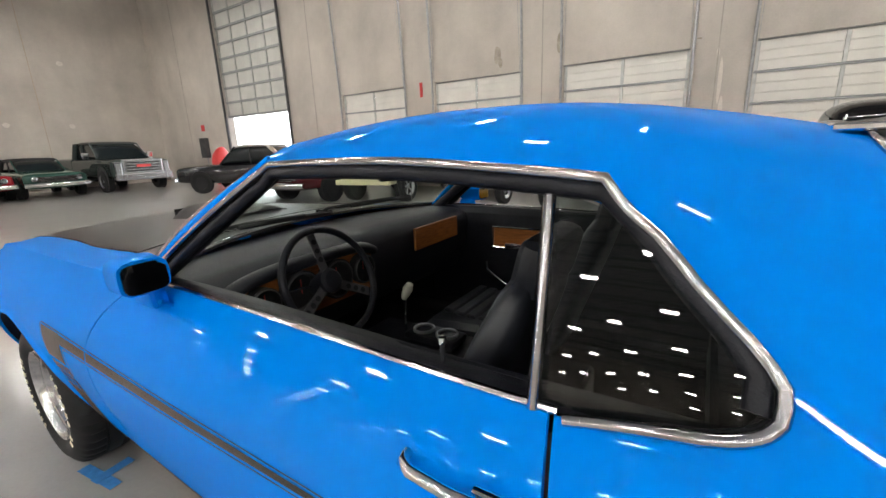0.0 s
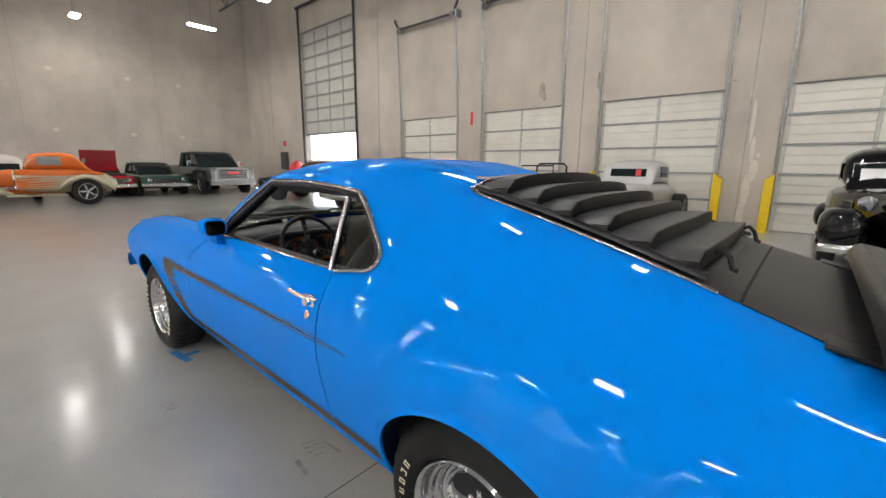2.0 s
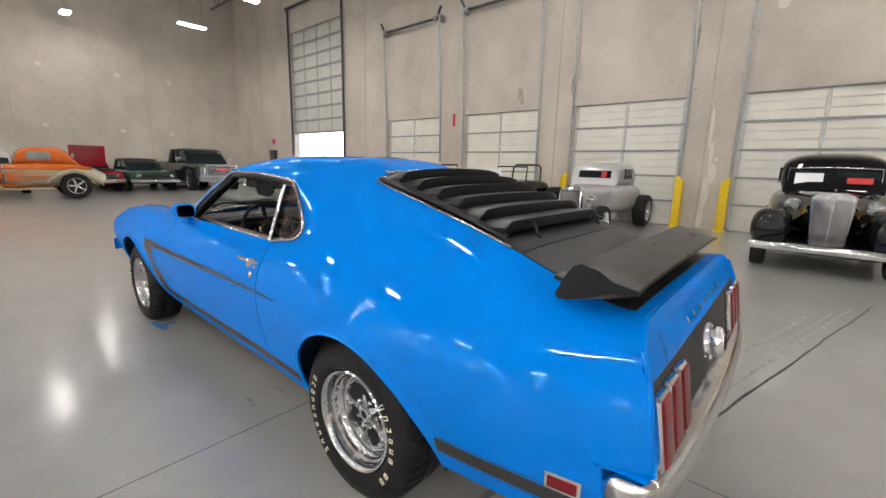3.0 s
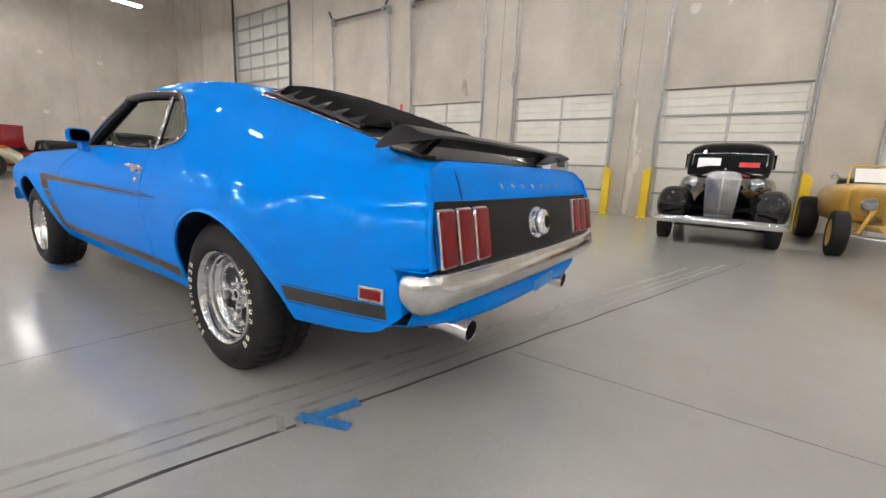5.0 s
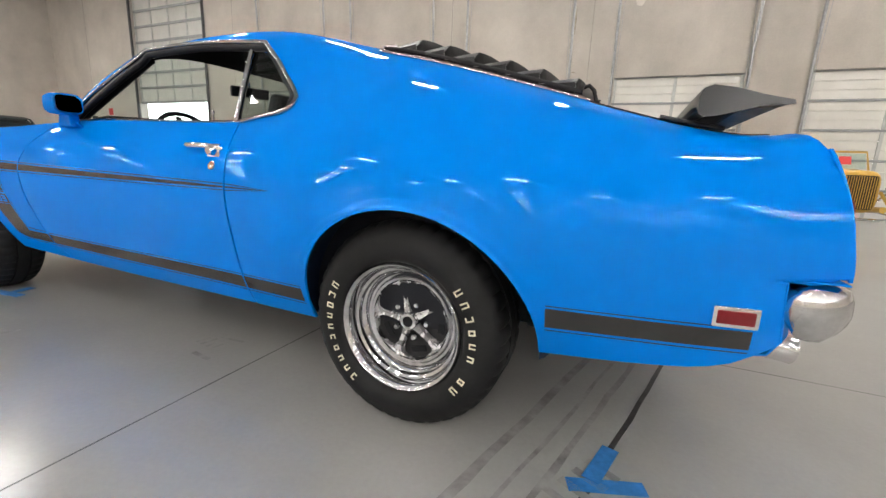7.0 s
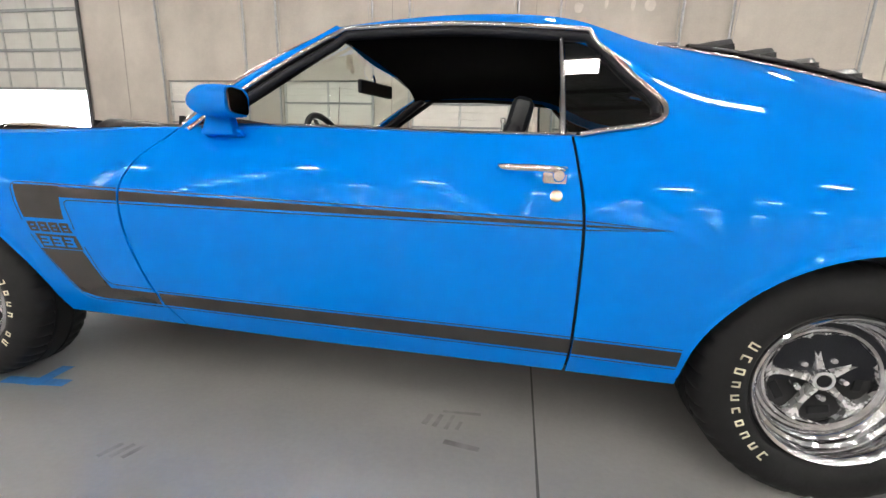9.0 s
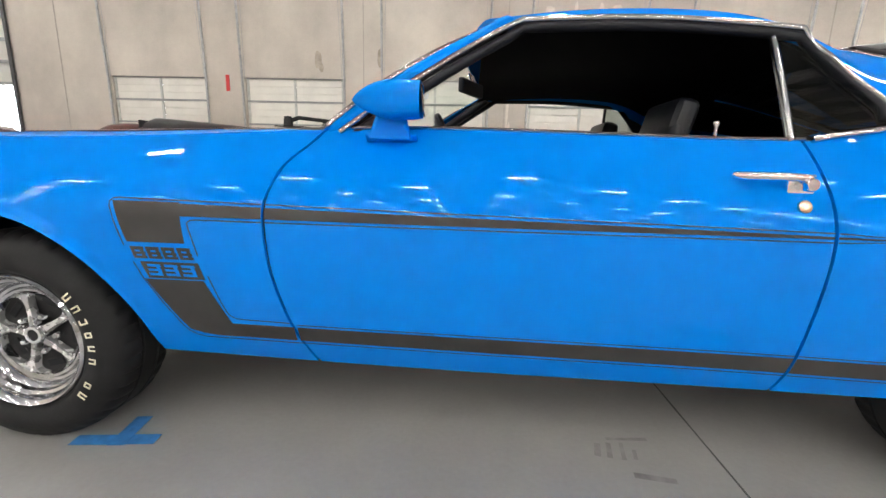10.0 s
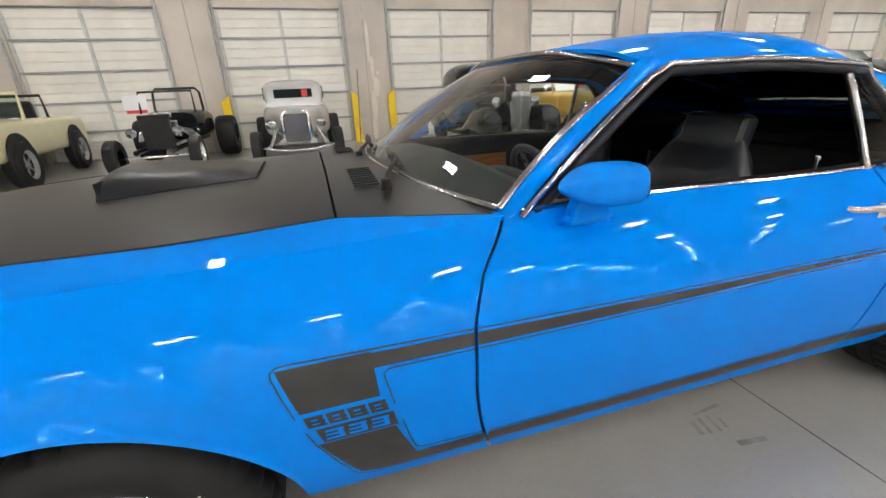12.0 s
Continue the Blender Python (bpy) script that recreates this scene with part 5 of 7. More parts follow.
# ---- rear wing ----
sec = [(2.084, 0.972), (2.088, 0.999), (2.100, 1.017), (2.119, 1.024), (2.17, 1.016), (2.22, 1.003), (2.282, 0.988), (2.284, 0.979), (2.22, 0.981), (2.17, 0.975), (2.12, 0.966), (2.094, 0.965)]
vs = [-1, -0.985, -0.93, -0.8, -0.5, -0.2, 0, 0.2, 0.5, 0.8, 0.93, 0.985, 1]
P = np.zeros((len(vs), len(sec), 3))
for i, v in enumerate(vs):
    droop = 0.004 * abs(v) ** 7
    for j, (x, z) in enumerate(sec):
        # the end faces lean in towards the top and the rear
        low = min(1, max(0, (1.018 - z) / 0.048)) * min(1, max(0, (2.310 - x) / 0.08))
        span = 0.605 + 0.082 * low
        P[i, j] = (x, span * v, z + 0.010 - droop - 0.026 * low * abs(v) ** 16)
v, f = grid(P, closed_v=True)
n = len(sec)
f += [tuple(range(n)), tuple((len(vs) - 1) * n + k for k in reversed(range(n)))]
wing_me = smooth_mesh("rear_wing", v, f)
wing_me.set_sharp_from_angle(angle=radians(28))
wing = link_part("rear_wing", wing_me, LOUVRE_BLACK, car, "satin black rear wing on two stands")
for side in (-1, 1):
    y = side * 0.50
    zb = roof_at(2.15, 0.5)
    part("wing_stand", prism_bm([(2.06, zb + 0.012), (2.12, zb - 0.006), (2.215, 0.993), (2.155, 0.982)], 0.045, "y", y, 0.008), LOUVRE_BLACK, wing)
    part("stand_foot", box_bm((0.16, 0.08, 0.012), (2.09, y, roof_at(2.09, 0.5) + 0.008), 0.004, turn=Matrix.Rotation(0.2, 4, "Y")), LOUVRE_BLACK, wing)

# ---- mirror, handles, locks ----
DARK_MIRROR = material("mirror_silver", (0.16, 0.165, 0.17), rough=0.03, metal=1.0)
for side in (-1, 1):
    P = np.zeros((15, 20, 3))
    for i, t in enumerate(np.linspace(0, 1, 15)):
        r = (math.sin(math.pi * min(t, 0.62) / 1.24) ** 0.75) if t < 0.62 else 1 - 0.06 * ((t - 0.62) / 0.38) ** 2
        for j in range(20):
            a = 2 * math.pi * j / 20
            ca, sa = math.cos(a), math.sin(a)
            sq = (abs(ca) ** 4 + abs(sa) ** 4) ** (-1 / 4)
            P[i, j] = (-0.398 + 0.172 * t, side * (0.824 + 0.056 * r * ca * sq + 0.012 * t), 0.991 + 0.043 * r * sa * sq)
    v, f = grid(P, closed_v=True, flip=side > 0)
    f += [tuple(14 * 20 + k for k in range(20))]
    mme = smooth_mesh("door_mirror", v, f)
    mme.set_sharp_from_angle(angle=radians(50))
    mir = link_part("door_mirror", mme, BLUE, car, "blue bullet-shaped door mirror")
    turn = Matrix.Translation((-0.2205, side * 0.836, 0.991)) @ Matrix.Rotation(-side * 0.08, 4, "Z") @ Matrix.Rotation(-0.10, 4, "Y")
    b = bmesh.new()
    ring = []
    for k in range(32):
        ca, sa = math.cos(math.pi * k / 16), math.sin(math.pi * k / 16)
        sq = (abs(ca) ** 5 + abs(sa) ** 5) ** (-1 / 5)
        ring.append(b.verts.new((-0.004, 0.047 * ca * sq, 0.034 * sa * sq)))
    pane = bmesh.ops.extrude_face_region(b, geom=[b.faces.new(ring)])
    bmesh.ops.translate(b, vec=(0.004, 0, 0), verts=[e for e in pane["geom"] if isinstance(e, bmesh.types.BMVert)])
    bmesh.ops.recalc_face_normals(b, faces=b.faces)
    bmesh.ops.transform(b, matrix=turn, verts=b.verts)
    part("mirror_glass", b, DARK_MIRROR, mir)
    part("mirror_stand", prism_bm([(-0.362, 0.900), (-0.252, 0.900), (-0.270, 0.962), (-0.340, 0.962)], 0.040, "y", side * 0.803, 0.010), BLUE, mir)
    part("mirror_foot", box_bm((0.13, 0.040, 0.012), (-0.305, side * 0.792, 0.906), 0.005, turn=Matrix.Rotation(side * 0.55, 4, "X")), BLUE, mir)
for side in (-1, 1):
    door = SIDES[side][1]
    y0, y1 = flank(0.515, 0.836), flank(0.665, 0.836)
    h = tube("door_handle", [(0.510, side * (y0 + 0.004), 0.838), (0.516, side * (y0 + 0.020), 0.838), (0.535, side * (y0 + 0.030), 0.838), (0.60, side * (y1 + 0.033), 0.838), (0.650, side * (y1 + 0.030), 0.837), (0.672, side * (y1 + 0.018), 0.832), (0.675, side * (y1 + 0.002), 0.826)],
             0.0095, CHROME, door, "chrome pull door handle", sides=10)
    part("handle_base", box_bm((0.060, 0.016, 0.046), (0.650, side * (flank(0.65, 0.822) + 0.004), 0.822), 0.007, 3), CHROME, h, smooth=True)
    lathe("push_button", [(0, -0.034), (0.013, -0.034), (0.016, -0.028), (0.016, 0)], CHROME, h, steps=20, place=Matrix.Translation((0.657, side * flank(0.657, 0.822), 0.822)) @ Matrix.Diagonal((1, -side, 1, 1)))
    lathe("door_lock", [(0, -0.007), (0.009, -0.007), (0.015, -0.004), (0.016, 0.002)], material("brass", (0.72, 0.56, 0.42), rough=0.25, metal=1.0), door, "small round brass lock", steps=20,
          place=Matrix.Translation((0.655, side * flank(0.655, 0.772), 0.772)) @ Matrix.Rotation(side * 0.35, 4, "X") @ Matrix.Diagonal((1, -side, 1, 1)))
    lathe("lock_pin", [(0, 0.045), (0.006, 0.044), (0.0075, 0.036), (0.004, 0.03), (0.004, 0)], CHROME, door, steps=12, axis="z", place=Matrix.Translation((0.508, side * 0.735, 0.925)))

# ---- hood scoop, wipers ----
P = np.zeros((16, 17, 3))
for i, t in enumerate(np.linspace(0, 1, 16)):
    x = -1.455 + 0.41 * t
    hgt = (0.018 + 0.046 * (1 - t)) * (1 if t < 0.93 else 0.5) * (1 if t > 0.05 else 0.75 + 5 * t)
    w = 0.215 - 0.05 * t
    for j, v in enumerate(np.linspace(-1, 1, 17)):
        e = (1 - abs(v) ** 5)
        P[i, j] = (x - 0.015 * (1 - v * v) * (1 - t), w * v, hood_z(x, w * v) + 0.002 + hgt * e)
scoop = sheet("hood_scoop", P, MATTE, car, "satin black forward-facing hood scoop", thick=0.004)
part("scoop_mouth", box_bm((0.01, 0.40, 0.042), (-1.452, 0, hood_z(-1.45, 0) + 0.024), 0.003), GAP, scoop)
for y0 in (-0.50, 0.08):
    wa = tube("wiper_arm", [(-0.70, y0, 0.968), (-0.685, y0 + 0.05, 0.985), (-0.62, y0 + 0.26, 0.992), (-0.60, y0 + 0.42, 0.990)], 0.007, DARK_PART, car, sides=6)
    tube("wiper_blade", [(-0.63, y0 + 0.14, 0.984), (-0.618, y0 + 0.36, 0.982), (-0.59, y0 + 0.56, 0.984)], 0.009, DARK_PART, wa, sides=6)
    lathe("pivot", [(0.0, 0.03), (0.012, 0.028), (0.015, 0.0)], DARK_PART, wa, axis="z", steps=14, place=Matrix.Translation((-0.70, y0, 0.955)))

# ---- front end, kept simple: grille mouth, bumper, headlamps ----
P = np.array([[(NOSE_X - 0.03 * (1 - v * v) + dx, 0.66 * v, z) for v in np.linspace(-1, 1, 21)] for dx, z in ((0.06, 0.812), (0.0, 0.79), (0.0, 0.72))])
nose = sheet("nose_panel", P, BLUE, car, thick=0.01)
part("grille", box_bm((0.03, 1.22, 0.20), (NOSE_X + 0.05, 0, 0.63), 0.01), DARK_PART, car, "black front grille")
P = np.array([[(NOSE_X - 0.06 * (1 - v * v) - o + 0.10 * abs(v) ** 8, 0.80 * v, 0.50 + z) for v in np.linspace(-1, 1, 31)] for o, z in ((-0.03, 0.05), (0.012, 0.045), (0.02, 0.0), (0.012, -0.045), (-0.03, -0.05))])
sheet("front_bumper", P, CHROME, car, "chrome front bumper", thick=0.006)
P = np.array([[(NOSE_X + dx, 0.68 * v, z) for v in np.linspace(-1, 1, 11)] for dx, z in ((0.02, 0.48), (0.03, 0.40), (0.10, 0.33))])
sheet("front_valance", P, BLUE, car, thick=0.006)
for side in (-1, 1):
    lathe("headlamp", [(0, -0.01), (0.06, 0.0), (0.085, 0.02), (0.092, 0.03)], CHROME, car, axis="x", steps=28, place=Matrix.Translation((NOSE_X + 0.02, side * 0.57, 0.63)))

# ---- underside and cabin ----
part("firewall", box_bm((0.02, 1.38, 0.56), (-0.82, 0, 0.60), 0.004, 1), DARK_PART, car)
for side in (-1, 1):
    part("kick_panel", box_bm((0.36, 0.02, 0.58), (-0.66, side * 0.69, 0.59), 0.004, 1), VINYL, car)
part("floor_pan", box_bm((2.9, 1.30, 0.05), (-0.45, 0, 0.29), 0.01), DARK_PART, car)
part("boot_floor", box_bm((1.25, 1.10, 0.05), (1.63, 0, 0.44), 0.01), DARK_PART, car)
for side in (-1, 1):
    part("rocker", box_bm((2.0, 0.12, 0.14), (0.02, side * 0.68, 0.33), 0.02), DARK_PART, car)
    P = np.array([[(x, side * (min(flank(x, max(z, 0.3)), float(belt_y(x))) - 0.05), z) for z in np.linspace(0.30, 0.925, 9)] for x in np.linspace(-0.50, 1.52, 20)])
    dt = sheet("door_trim", P, VINYL, car, "black vinyl door trim", thick=0.008)
    inlay = part("trim_inlay", box_bm((0.31, 0.014, 0.105), (0.06, side * 0.700, 0.780), 0.012, 3), WOODGRAIN, dt, "woodgrain panel in a bright frame", smooth=True)
    tube("inlay_frame", [(0.06 + dx, side * 0.692, 0.780 + dz) for dx, dz in ((-0.158, -0.054), (0.158, -0.054), (0.158, 0.054), (-0.158, 0.054), (-0.158, -0.054))], 0.004, CHROME, inlay, sides=6)
    part("door_release", box_bm((0.09, 0.02, 0.03), (0.02, side * 0.686, 0.742), 0.008, 2), CHROME, dt, smooth=True)
    tube("trim_pull", [(-0.14, side * 0.712, 0.63), (-0.12, side * 0.67, 0.60), (-0.02, side * 0.665, 0.54), (0.16, side * 0.665, 0.53), (0.18, side * 0.712, 0.53)], 0.010, CHROME, dt)
    ts = np.linspace(1.02, 2.0, 10)
    P = np.array([[(float(win_rear(s)) - 0.012 + (1.55 - float(win_rear(s))) * u, side * (top_surface(float(win_rear(s)) + (1.55 - float(win_rear(s))) * u, s)[0] - 0.03), top_surface(float(win_rear(s)) + (1.55 - float(win_rear(s))) * u, s)[1] - 0.015) for s in ts] for u in np.linspace(0, 1, 8)])
    sheet("quarter_trim", P, VINYL, car, thick=0.006)
P = np.array([[(x, yy * 0.60, roof_at(x, yy * 0.60) - 0.026 - 0.012 * abs(yy) ** 4) for yy in np.linspace(-1, 1, 17)] for x in np.linspace(-0.08, 1.80, 40)])
P[..., 2] = np.maximum(P[..., 2], 0.9)
sheet("headliner", P, material("headlining", (0.006, 0.006, 0.008), rough=0.8, spec=0.1, var=0.2, var_scale=10), car, "black headlining", thick=0.006, keep=lambda c: not (1.085 < c[0] < 1.765 and abs(c[1]) < float(LOUVRE_W(c[0])) - 0.05))
part("rear_bulkhead", box_bm((0.03, 1.36, 0.60), (1.50, 0, 0.62), 0.01), VINYL, car)
P = np.array([[(x, w * v, z) for v in np.linspace(-1, 1, 9)] for x, z, w in ((1.47, 0.90, 0.64), (1.50, 0.93, 0.62), (1.74, 0.945, 0.50), (1.77, 0.965, 0.46))])
sheet("parcel_shelf", P, VINYL, car, thick=0.006)
part("rear_seat", join_bm(box_bm((0.42, 1.18, 0.16), (1.10, 0, 0.46), 0.05, 3), box_bm((0.14, 1.18, 0.42), (1.36, 0, 0.66), 0.05, 3, turn=Matrix.Rotation(0.25, 4, "Y"))), SEAT_VINYL, car, smooth=True)
P = np.array([[(x, 0.70 * v, z - 0.02 * v * v) for v in np.linspace(-1, 1, 21)] for x, z in ((-0.72, 0.925), (-0.52, 0.945), (-0.34, 0.945), (-0.27, 0.925), (-0.25, 0.88), (-0.27, 0.74), (-0.33, 0.62))])
dash = sheet("dashboard", P, VINYL, car, "black padded dashboard with woodgrain instrument panel", thick=0.02)
brow = [(-0.262 + 0.030 * (1 - ((y_ + 0.36) / 0.30) ** 4), y_, 0.912 - 0.045 * ((y_ + 0.36) / 0.30) ** 4) for y_ in np.linspace(-0.655, -0.065, 21)]
tube("instrument_hood", brow, 0.034, VINYL, dash, sides=14, flat=0.6)
part("instrument_panel", box_bm((0.012, 0.56, 0.16), (-0.240, -0.36, 0.815), 0.006, turn=Matrix.Rotation(-0.12, 4, "Y")), WOODGRAIN, dash)
for y, r in ((-0.565, 0.050), (-0.435, 0.064), (-0.285, 0.064), (-0.155, 0.050)):
    k = r / 0.05
    lathe("gauge", [(0.052 * k, -0.01), (0.054 * k, 0.026), (0.048 * k, 0.030), (0.044 * k, 0.004), (0, 0.004)], DARK_PART, dash, axis="x", steps=28, place=Matrix.Translation((-0.232, y, 0.825)))
    lathe("gauge_ring", [(0.046 * k, 0.027), (0.048 * k, 0.031), (0.051 * k, 0.027)], DARK_STEEL, dash, axis="x", steps=28, place=Matrix.Translation((-0.230, y, 0.825)))
    part("gauge_needle", box_bm((0.002, 0.003, 0.036 * k), (-0.225, y + 0.010, 0.825 + 0.010 * k), 0.0008, 1), RED_CARD, dash)
part("glovebox_inlay", box_bm((0.012, 0.36, 0.10), (-0.238, 0.38, 0.855), 0.004), WOODGRAIN, dash)
# steering wheel
sw_m = Matrix.Translation((-0.155, -0.36, 0.850)) @ Matrix.Rotation(radians(66), 4, "Y")
ring = [(0.172 * math.cos(a), 0.172 * math.sin(a), 0) for a in np.linspace(0, 2 * math.pi, 49)]
sw = tube("steering_wheel", [tuple(sw_m @ Vector(r)) for r in ring], 0.0120, VINYL, car, "black three-spoke steering wheel with drilled alloy spokes", sides=10, caps=False)
for a in (90, 210, 330):
    a = radians(a + 90)
    b = box_bm((0.140, 0.032, 0.005), (0.094, 0, -0.016), 0.002, 1)
    bmesh.ops.transform(b, matrix=sw_m @ Matrix.Rotation(a, 4, "Z"), verts=b.verts)
    spk = part("spoke", b, DARK_STEEL, sw)
    for r in (0.075, 0.105, 0.135):
        lathe("spoke_hole", [(0.0, 0.0), (0.009, 0.0), (0.009, -0.012)], GAP, spk, axis="z", steps=12, place=sw_m @ Matrix.Rotation(a, 4, "Z") @ Matrix.Translation((r, 0, -0.012)))
lathe("horn_pad", [(0, 0.012), (0.030, 0.010), (0.040, 0.0), (0.042, -0.03), (0.03, -0.10)], VINYL, sw, axis="z", steps=24, place=sw_m)
tube("steering_column", [tuple(sw_m @ Vector((0, 0, -0.03))), tuple(sw_m @ Vector((0, 0, -0.35)))], 0.03, VINYL, sw)
tube("indicator_stalk", [tuple(sw_m @ Vector((0, 0.02, -0.07))), tuple(sw_m @ Vector((-0.02, -0.13, -0.06)))], 0.005, CHROME, sw)
# console, shifter, cup holder
con = part("console", box_bm((0.90, 0.20, 0.20), (0.12, 0, 0.42), 0.03, 3), VINYL, car, "black centre console", smooth=True)
tube("gear_lever", [(-0.16, 0.0, 0.46), (-0.16, 0.0, 0.58), (-0.15, 0.0, 0.66)], 0.008, CHROME, con)
lathe("gear_knob", [(0, 0.05), (0.014, 0.045), (0.021, 0.02), (0.017, -0.01), (0.010, -0.03), (0, -0.03)], material("ivory_knob", (0.75, 0.72, 0.62), rough=0.25), con, axis="z", steps=20, place=Matrix.Translation((-0.145, 0.0, 0.690)) @ Matrix.Rotation(0.5, 4, "Y"))
part("cup_holder", join_bm(box_bm((0.22, 0.11, 0.03), (0.0, -0.02, 0.545), 0.012, 2), box_bm((0.20, 0.09, 0.06), (0.0, -0.02, 0.50), 0.01, 2)), VINYL, con)
for dx in (-0.05, 0.055):
    lathe("cup_ring", [(0.034, 0.0), (0.034, 0.010), (0.040, 0.012), (0.044, 0.008), (0.044, 0.0)], STEEL, con, axis="z", steps=24, place=Matrix.Translation((0.0 + dx, -0.02, 0.559)))


# bucket seats with separate head restraints
def bucket_seat(y):
    s = part("front_seat", box_bm((0.50, 0.48, 0.15), (0.09, y, 0.47), 0.055, 3, turn=Matrix.Rotation(-0.08, 4, "Y")), SEAT_VINYL, car, "black vinyl high-back bucket seat", smooth=True)
    for k in range(6):
        part("seat_pleat", box_bm((0.045, 0.34, 0.022), (-0.07 + 0.055 * k, y, 0.556 - 0.004 * k), 0.010, 3), SEAT_VINYL, s, smooth=True)
    P = np.zeros((12, 18, 3))
    for i, t in enumerate(np.linspace(0, 1, 12)):
        w = 0.235 - 0.02 * t - (0.07 * max(0, t - 0.72) / 0.28)
        d = 0.060 - 0.022 * t
        cx, cz = 0.33 + 0.21 * t, 0.46 + 0.52 * t
        for j in range(18):
            a = 2 * math.pi * j / 18
            ca, sa = math.cos(a), math.sin(a)
            sq = (abs(ca) ** 4 + abs(sa) ** 4) ** (-0.25)
            e = 1 if t < 0.93 else 0.72
            P[i, j] = (cx + d * ca * sq * e, y + w * sa * sq * (e * 0.4 + 0.6), cz - 0.02 * ca)
    v, f = grid(P, closed_v=True)
    f += [tuple(range(18))[::-1], tuple(11 * 18 + k for k in range(18))]
    me = smooth_mesh("backrest", v, f)
    link_part("backrest", me, SEAT_VINYL, s)
    part("head_restraint", box_bm((0.075, 0.26, 0.13), (0.550, y, 1.005), 0.035, 3, turn=Matrix.Rotation(0.25, 4, "Y")), SEAT_VINYL, s, smooth=True)


bucket_seat(-0.36)
bucket_seat(0.36)
RV_TURN = Matrix.Translation((-0.115, 0, 1.165)) @ Matrix.Rotation(-0.42, 4, "Z") @ Matrix.Translation((0.115, 0, -1.165))
rv = part("rear_view_mirror", box_bm((0.025, 0.21, 0.058), (-0.115, 0.0, 1.165), 0.010, 3, turn=None), VINYL, car, "black interior mirror", place=RV_TURN, smooth=True)
tube("mirror_stalk", [(-0.12, 0, 1.19), (-0.13, 0, 1.225)], 0.007, CHROME, rv)
tube("antenna", [(-0.62, 0.70, 0.94), (-0.60, 0.70, 1.30)], 0.0025, CHROME, car, sides=6)

# ---------------- marks on the floor ----------------
def floor_strip(name, a, b, w, mat, label, category, group="", z=0.0, h=0.003, wobble=0.0):
    a, b = Vector((*a, 0)), Vector((*b, 0))
    d = b - a
    n = max(2, int(d.length / 0.12))
    side = Vector((-d.y, d.x, 0)).normalized()
    P = np.zeros((n + 1, 2, 3))
    for i in range(n + 1):
        c = a + d * (i / n)
        o = wobble * noise.noise(Vector((c.x * 4, c.y * 4, w * 90)))
        ww = w * (1 + 0.35 * noise.noise(Vector((c.x * 9, c.y * 9, 3))))
        for j, s in enumerate((-0.5, 0.5)):
            P[i, j] = tuple(c + side * (s * ww + o)) [:2] + (z + h,)
    ob = sheet(name, P, mat, None, flip=True)
    return tagged(ob, label, category, group)


FAINT = material("faint_mark", (0.265, 0.258, 0.25), rough=0.3, var=0.4, var_scale=12)
JOINT = material("saw_cut", (0.10, 0.098, 0.095), rough=0.6, var=0.3)
for k, (off, w, m) in enumerate(((0.0, 0.016, MARK), (-0.10, 0.022, FAINT), (-0.17, 0.014, FAINT), (-0.27, 0.030, FAINT))):
    y0, y1 = -2.1 + 0.1 * k, 4.2 - 0.3 * k
    f = lambda y: 1.83 + off + 0.262 * (y + 1.31)
    floor_strip("tyre_mark", (f(y0), y0), (f(y1), y1), w, m, "long dark rubber mark on the grey floor", "floor mark", "rubber marks", 0, 0.0022 + 0.0004 * k, 0.012)
for k in range(4):
    x, y = 1.90 + 0.030 * k, -0.92 + 0.052 * k
    floor_strip("scuff_mark", (x - 0.05, y + 0.02), (x + 0.035, y - 0.025), 0.026, FAINT, "short black tread print on the floor", "floor mark", "tread prints", 0, 0.0045)
floor_strip("floor_joint", (0.668, SOUTH_Y), (0.668, WALL_Y), 0.007, JOINT, "thin sawn joint in the concrete floor", "floor joint", "floor joints", 0, 0.002)
floor_strip("floor_joint", (2.27, 0.16), (EAST_X, 0.16), 0.006, JOINT, "thin crack in the concrete floor", "floor joint", "floor joints", 0, 0.002, 0.004)
for (a, b, w) in (((0.31, -0.74), (0.325, -0.68), 0.018), ((0.345, -0.745), (0.36, -0.675), 0.016), ((0.385, -0.75), (0.40, -0.67), 0.014), ((0.42, -0.745), (0.43, -0.70), 0.014), ((0.36, -0.655), (0.49, -0.645), 0.014),
                  ((0.39, -0.81), (0.50, -0.825), 0.020), ((-0.55, -1.09), (-0.53, -1.03), 0.014), ((-0.515, -1.085), (-0.495, -1.025), 0.014), ((-0.48, -1.08), (-0.46, -1.02), 0.014)):
    floor_strip("scuff_mark", a, b, w, FAINT, "short dark scuff on the grey floor", "floor mark", "scuffs", 0, 0.003)


def tape_cross(strips, label):
    t = thing("floor_tape", label, "tape", "tape marks")
    for k, (a, b, w) in enumerate(strips):
        a, b = Vector((*a, 0.004 + 0.0012 * k)), Vector((*b, 0.004 + 0.0012 * k))
        d = b - a
        bm = box_bm((d.length, w, 0.001), (0, 0, 0))
        bmesh.ops.transform(bm, matrix=Matrix.Translation((a + b) / 2) @ Matrix.Rotation(math.atan2(d.y, d.x), 4, "Z"), verts=bm.verts)
        part("strip", bm, TAPE, t)


tape_cross([((1.90, -0.86), (2.09, -0.79), 0.048), ((1.955, -0.82), (2.00, -0.66), 0.048)], "crossed strips of blue masking tape stuck on the floor")
tape_cross([((-1.26, -0.83), (-1.02, -0.80), 0.045), ((-1.14, -0.70), (-1.12, -0.84), 0.048)], "crossed strips of blue masking tape beside a front tyre")

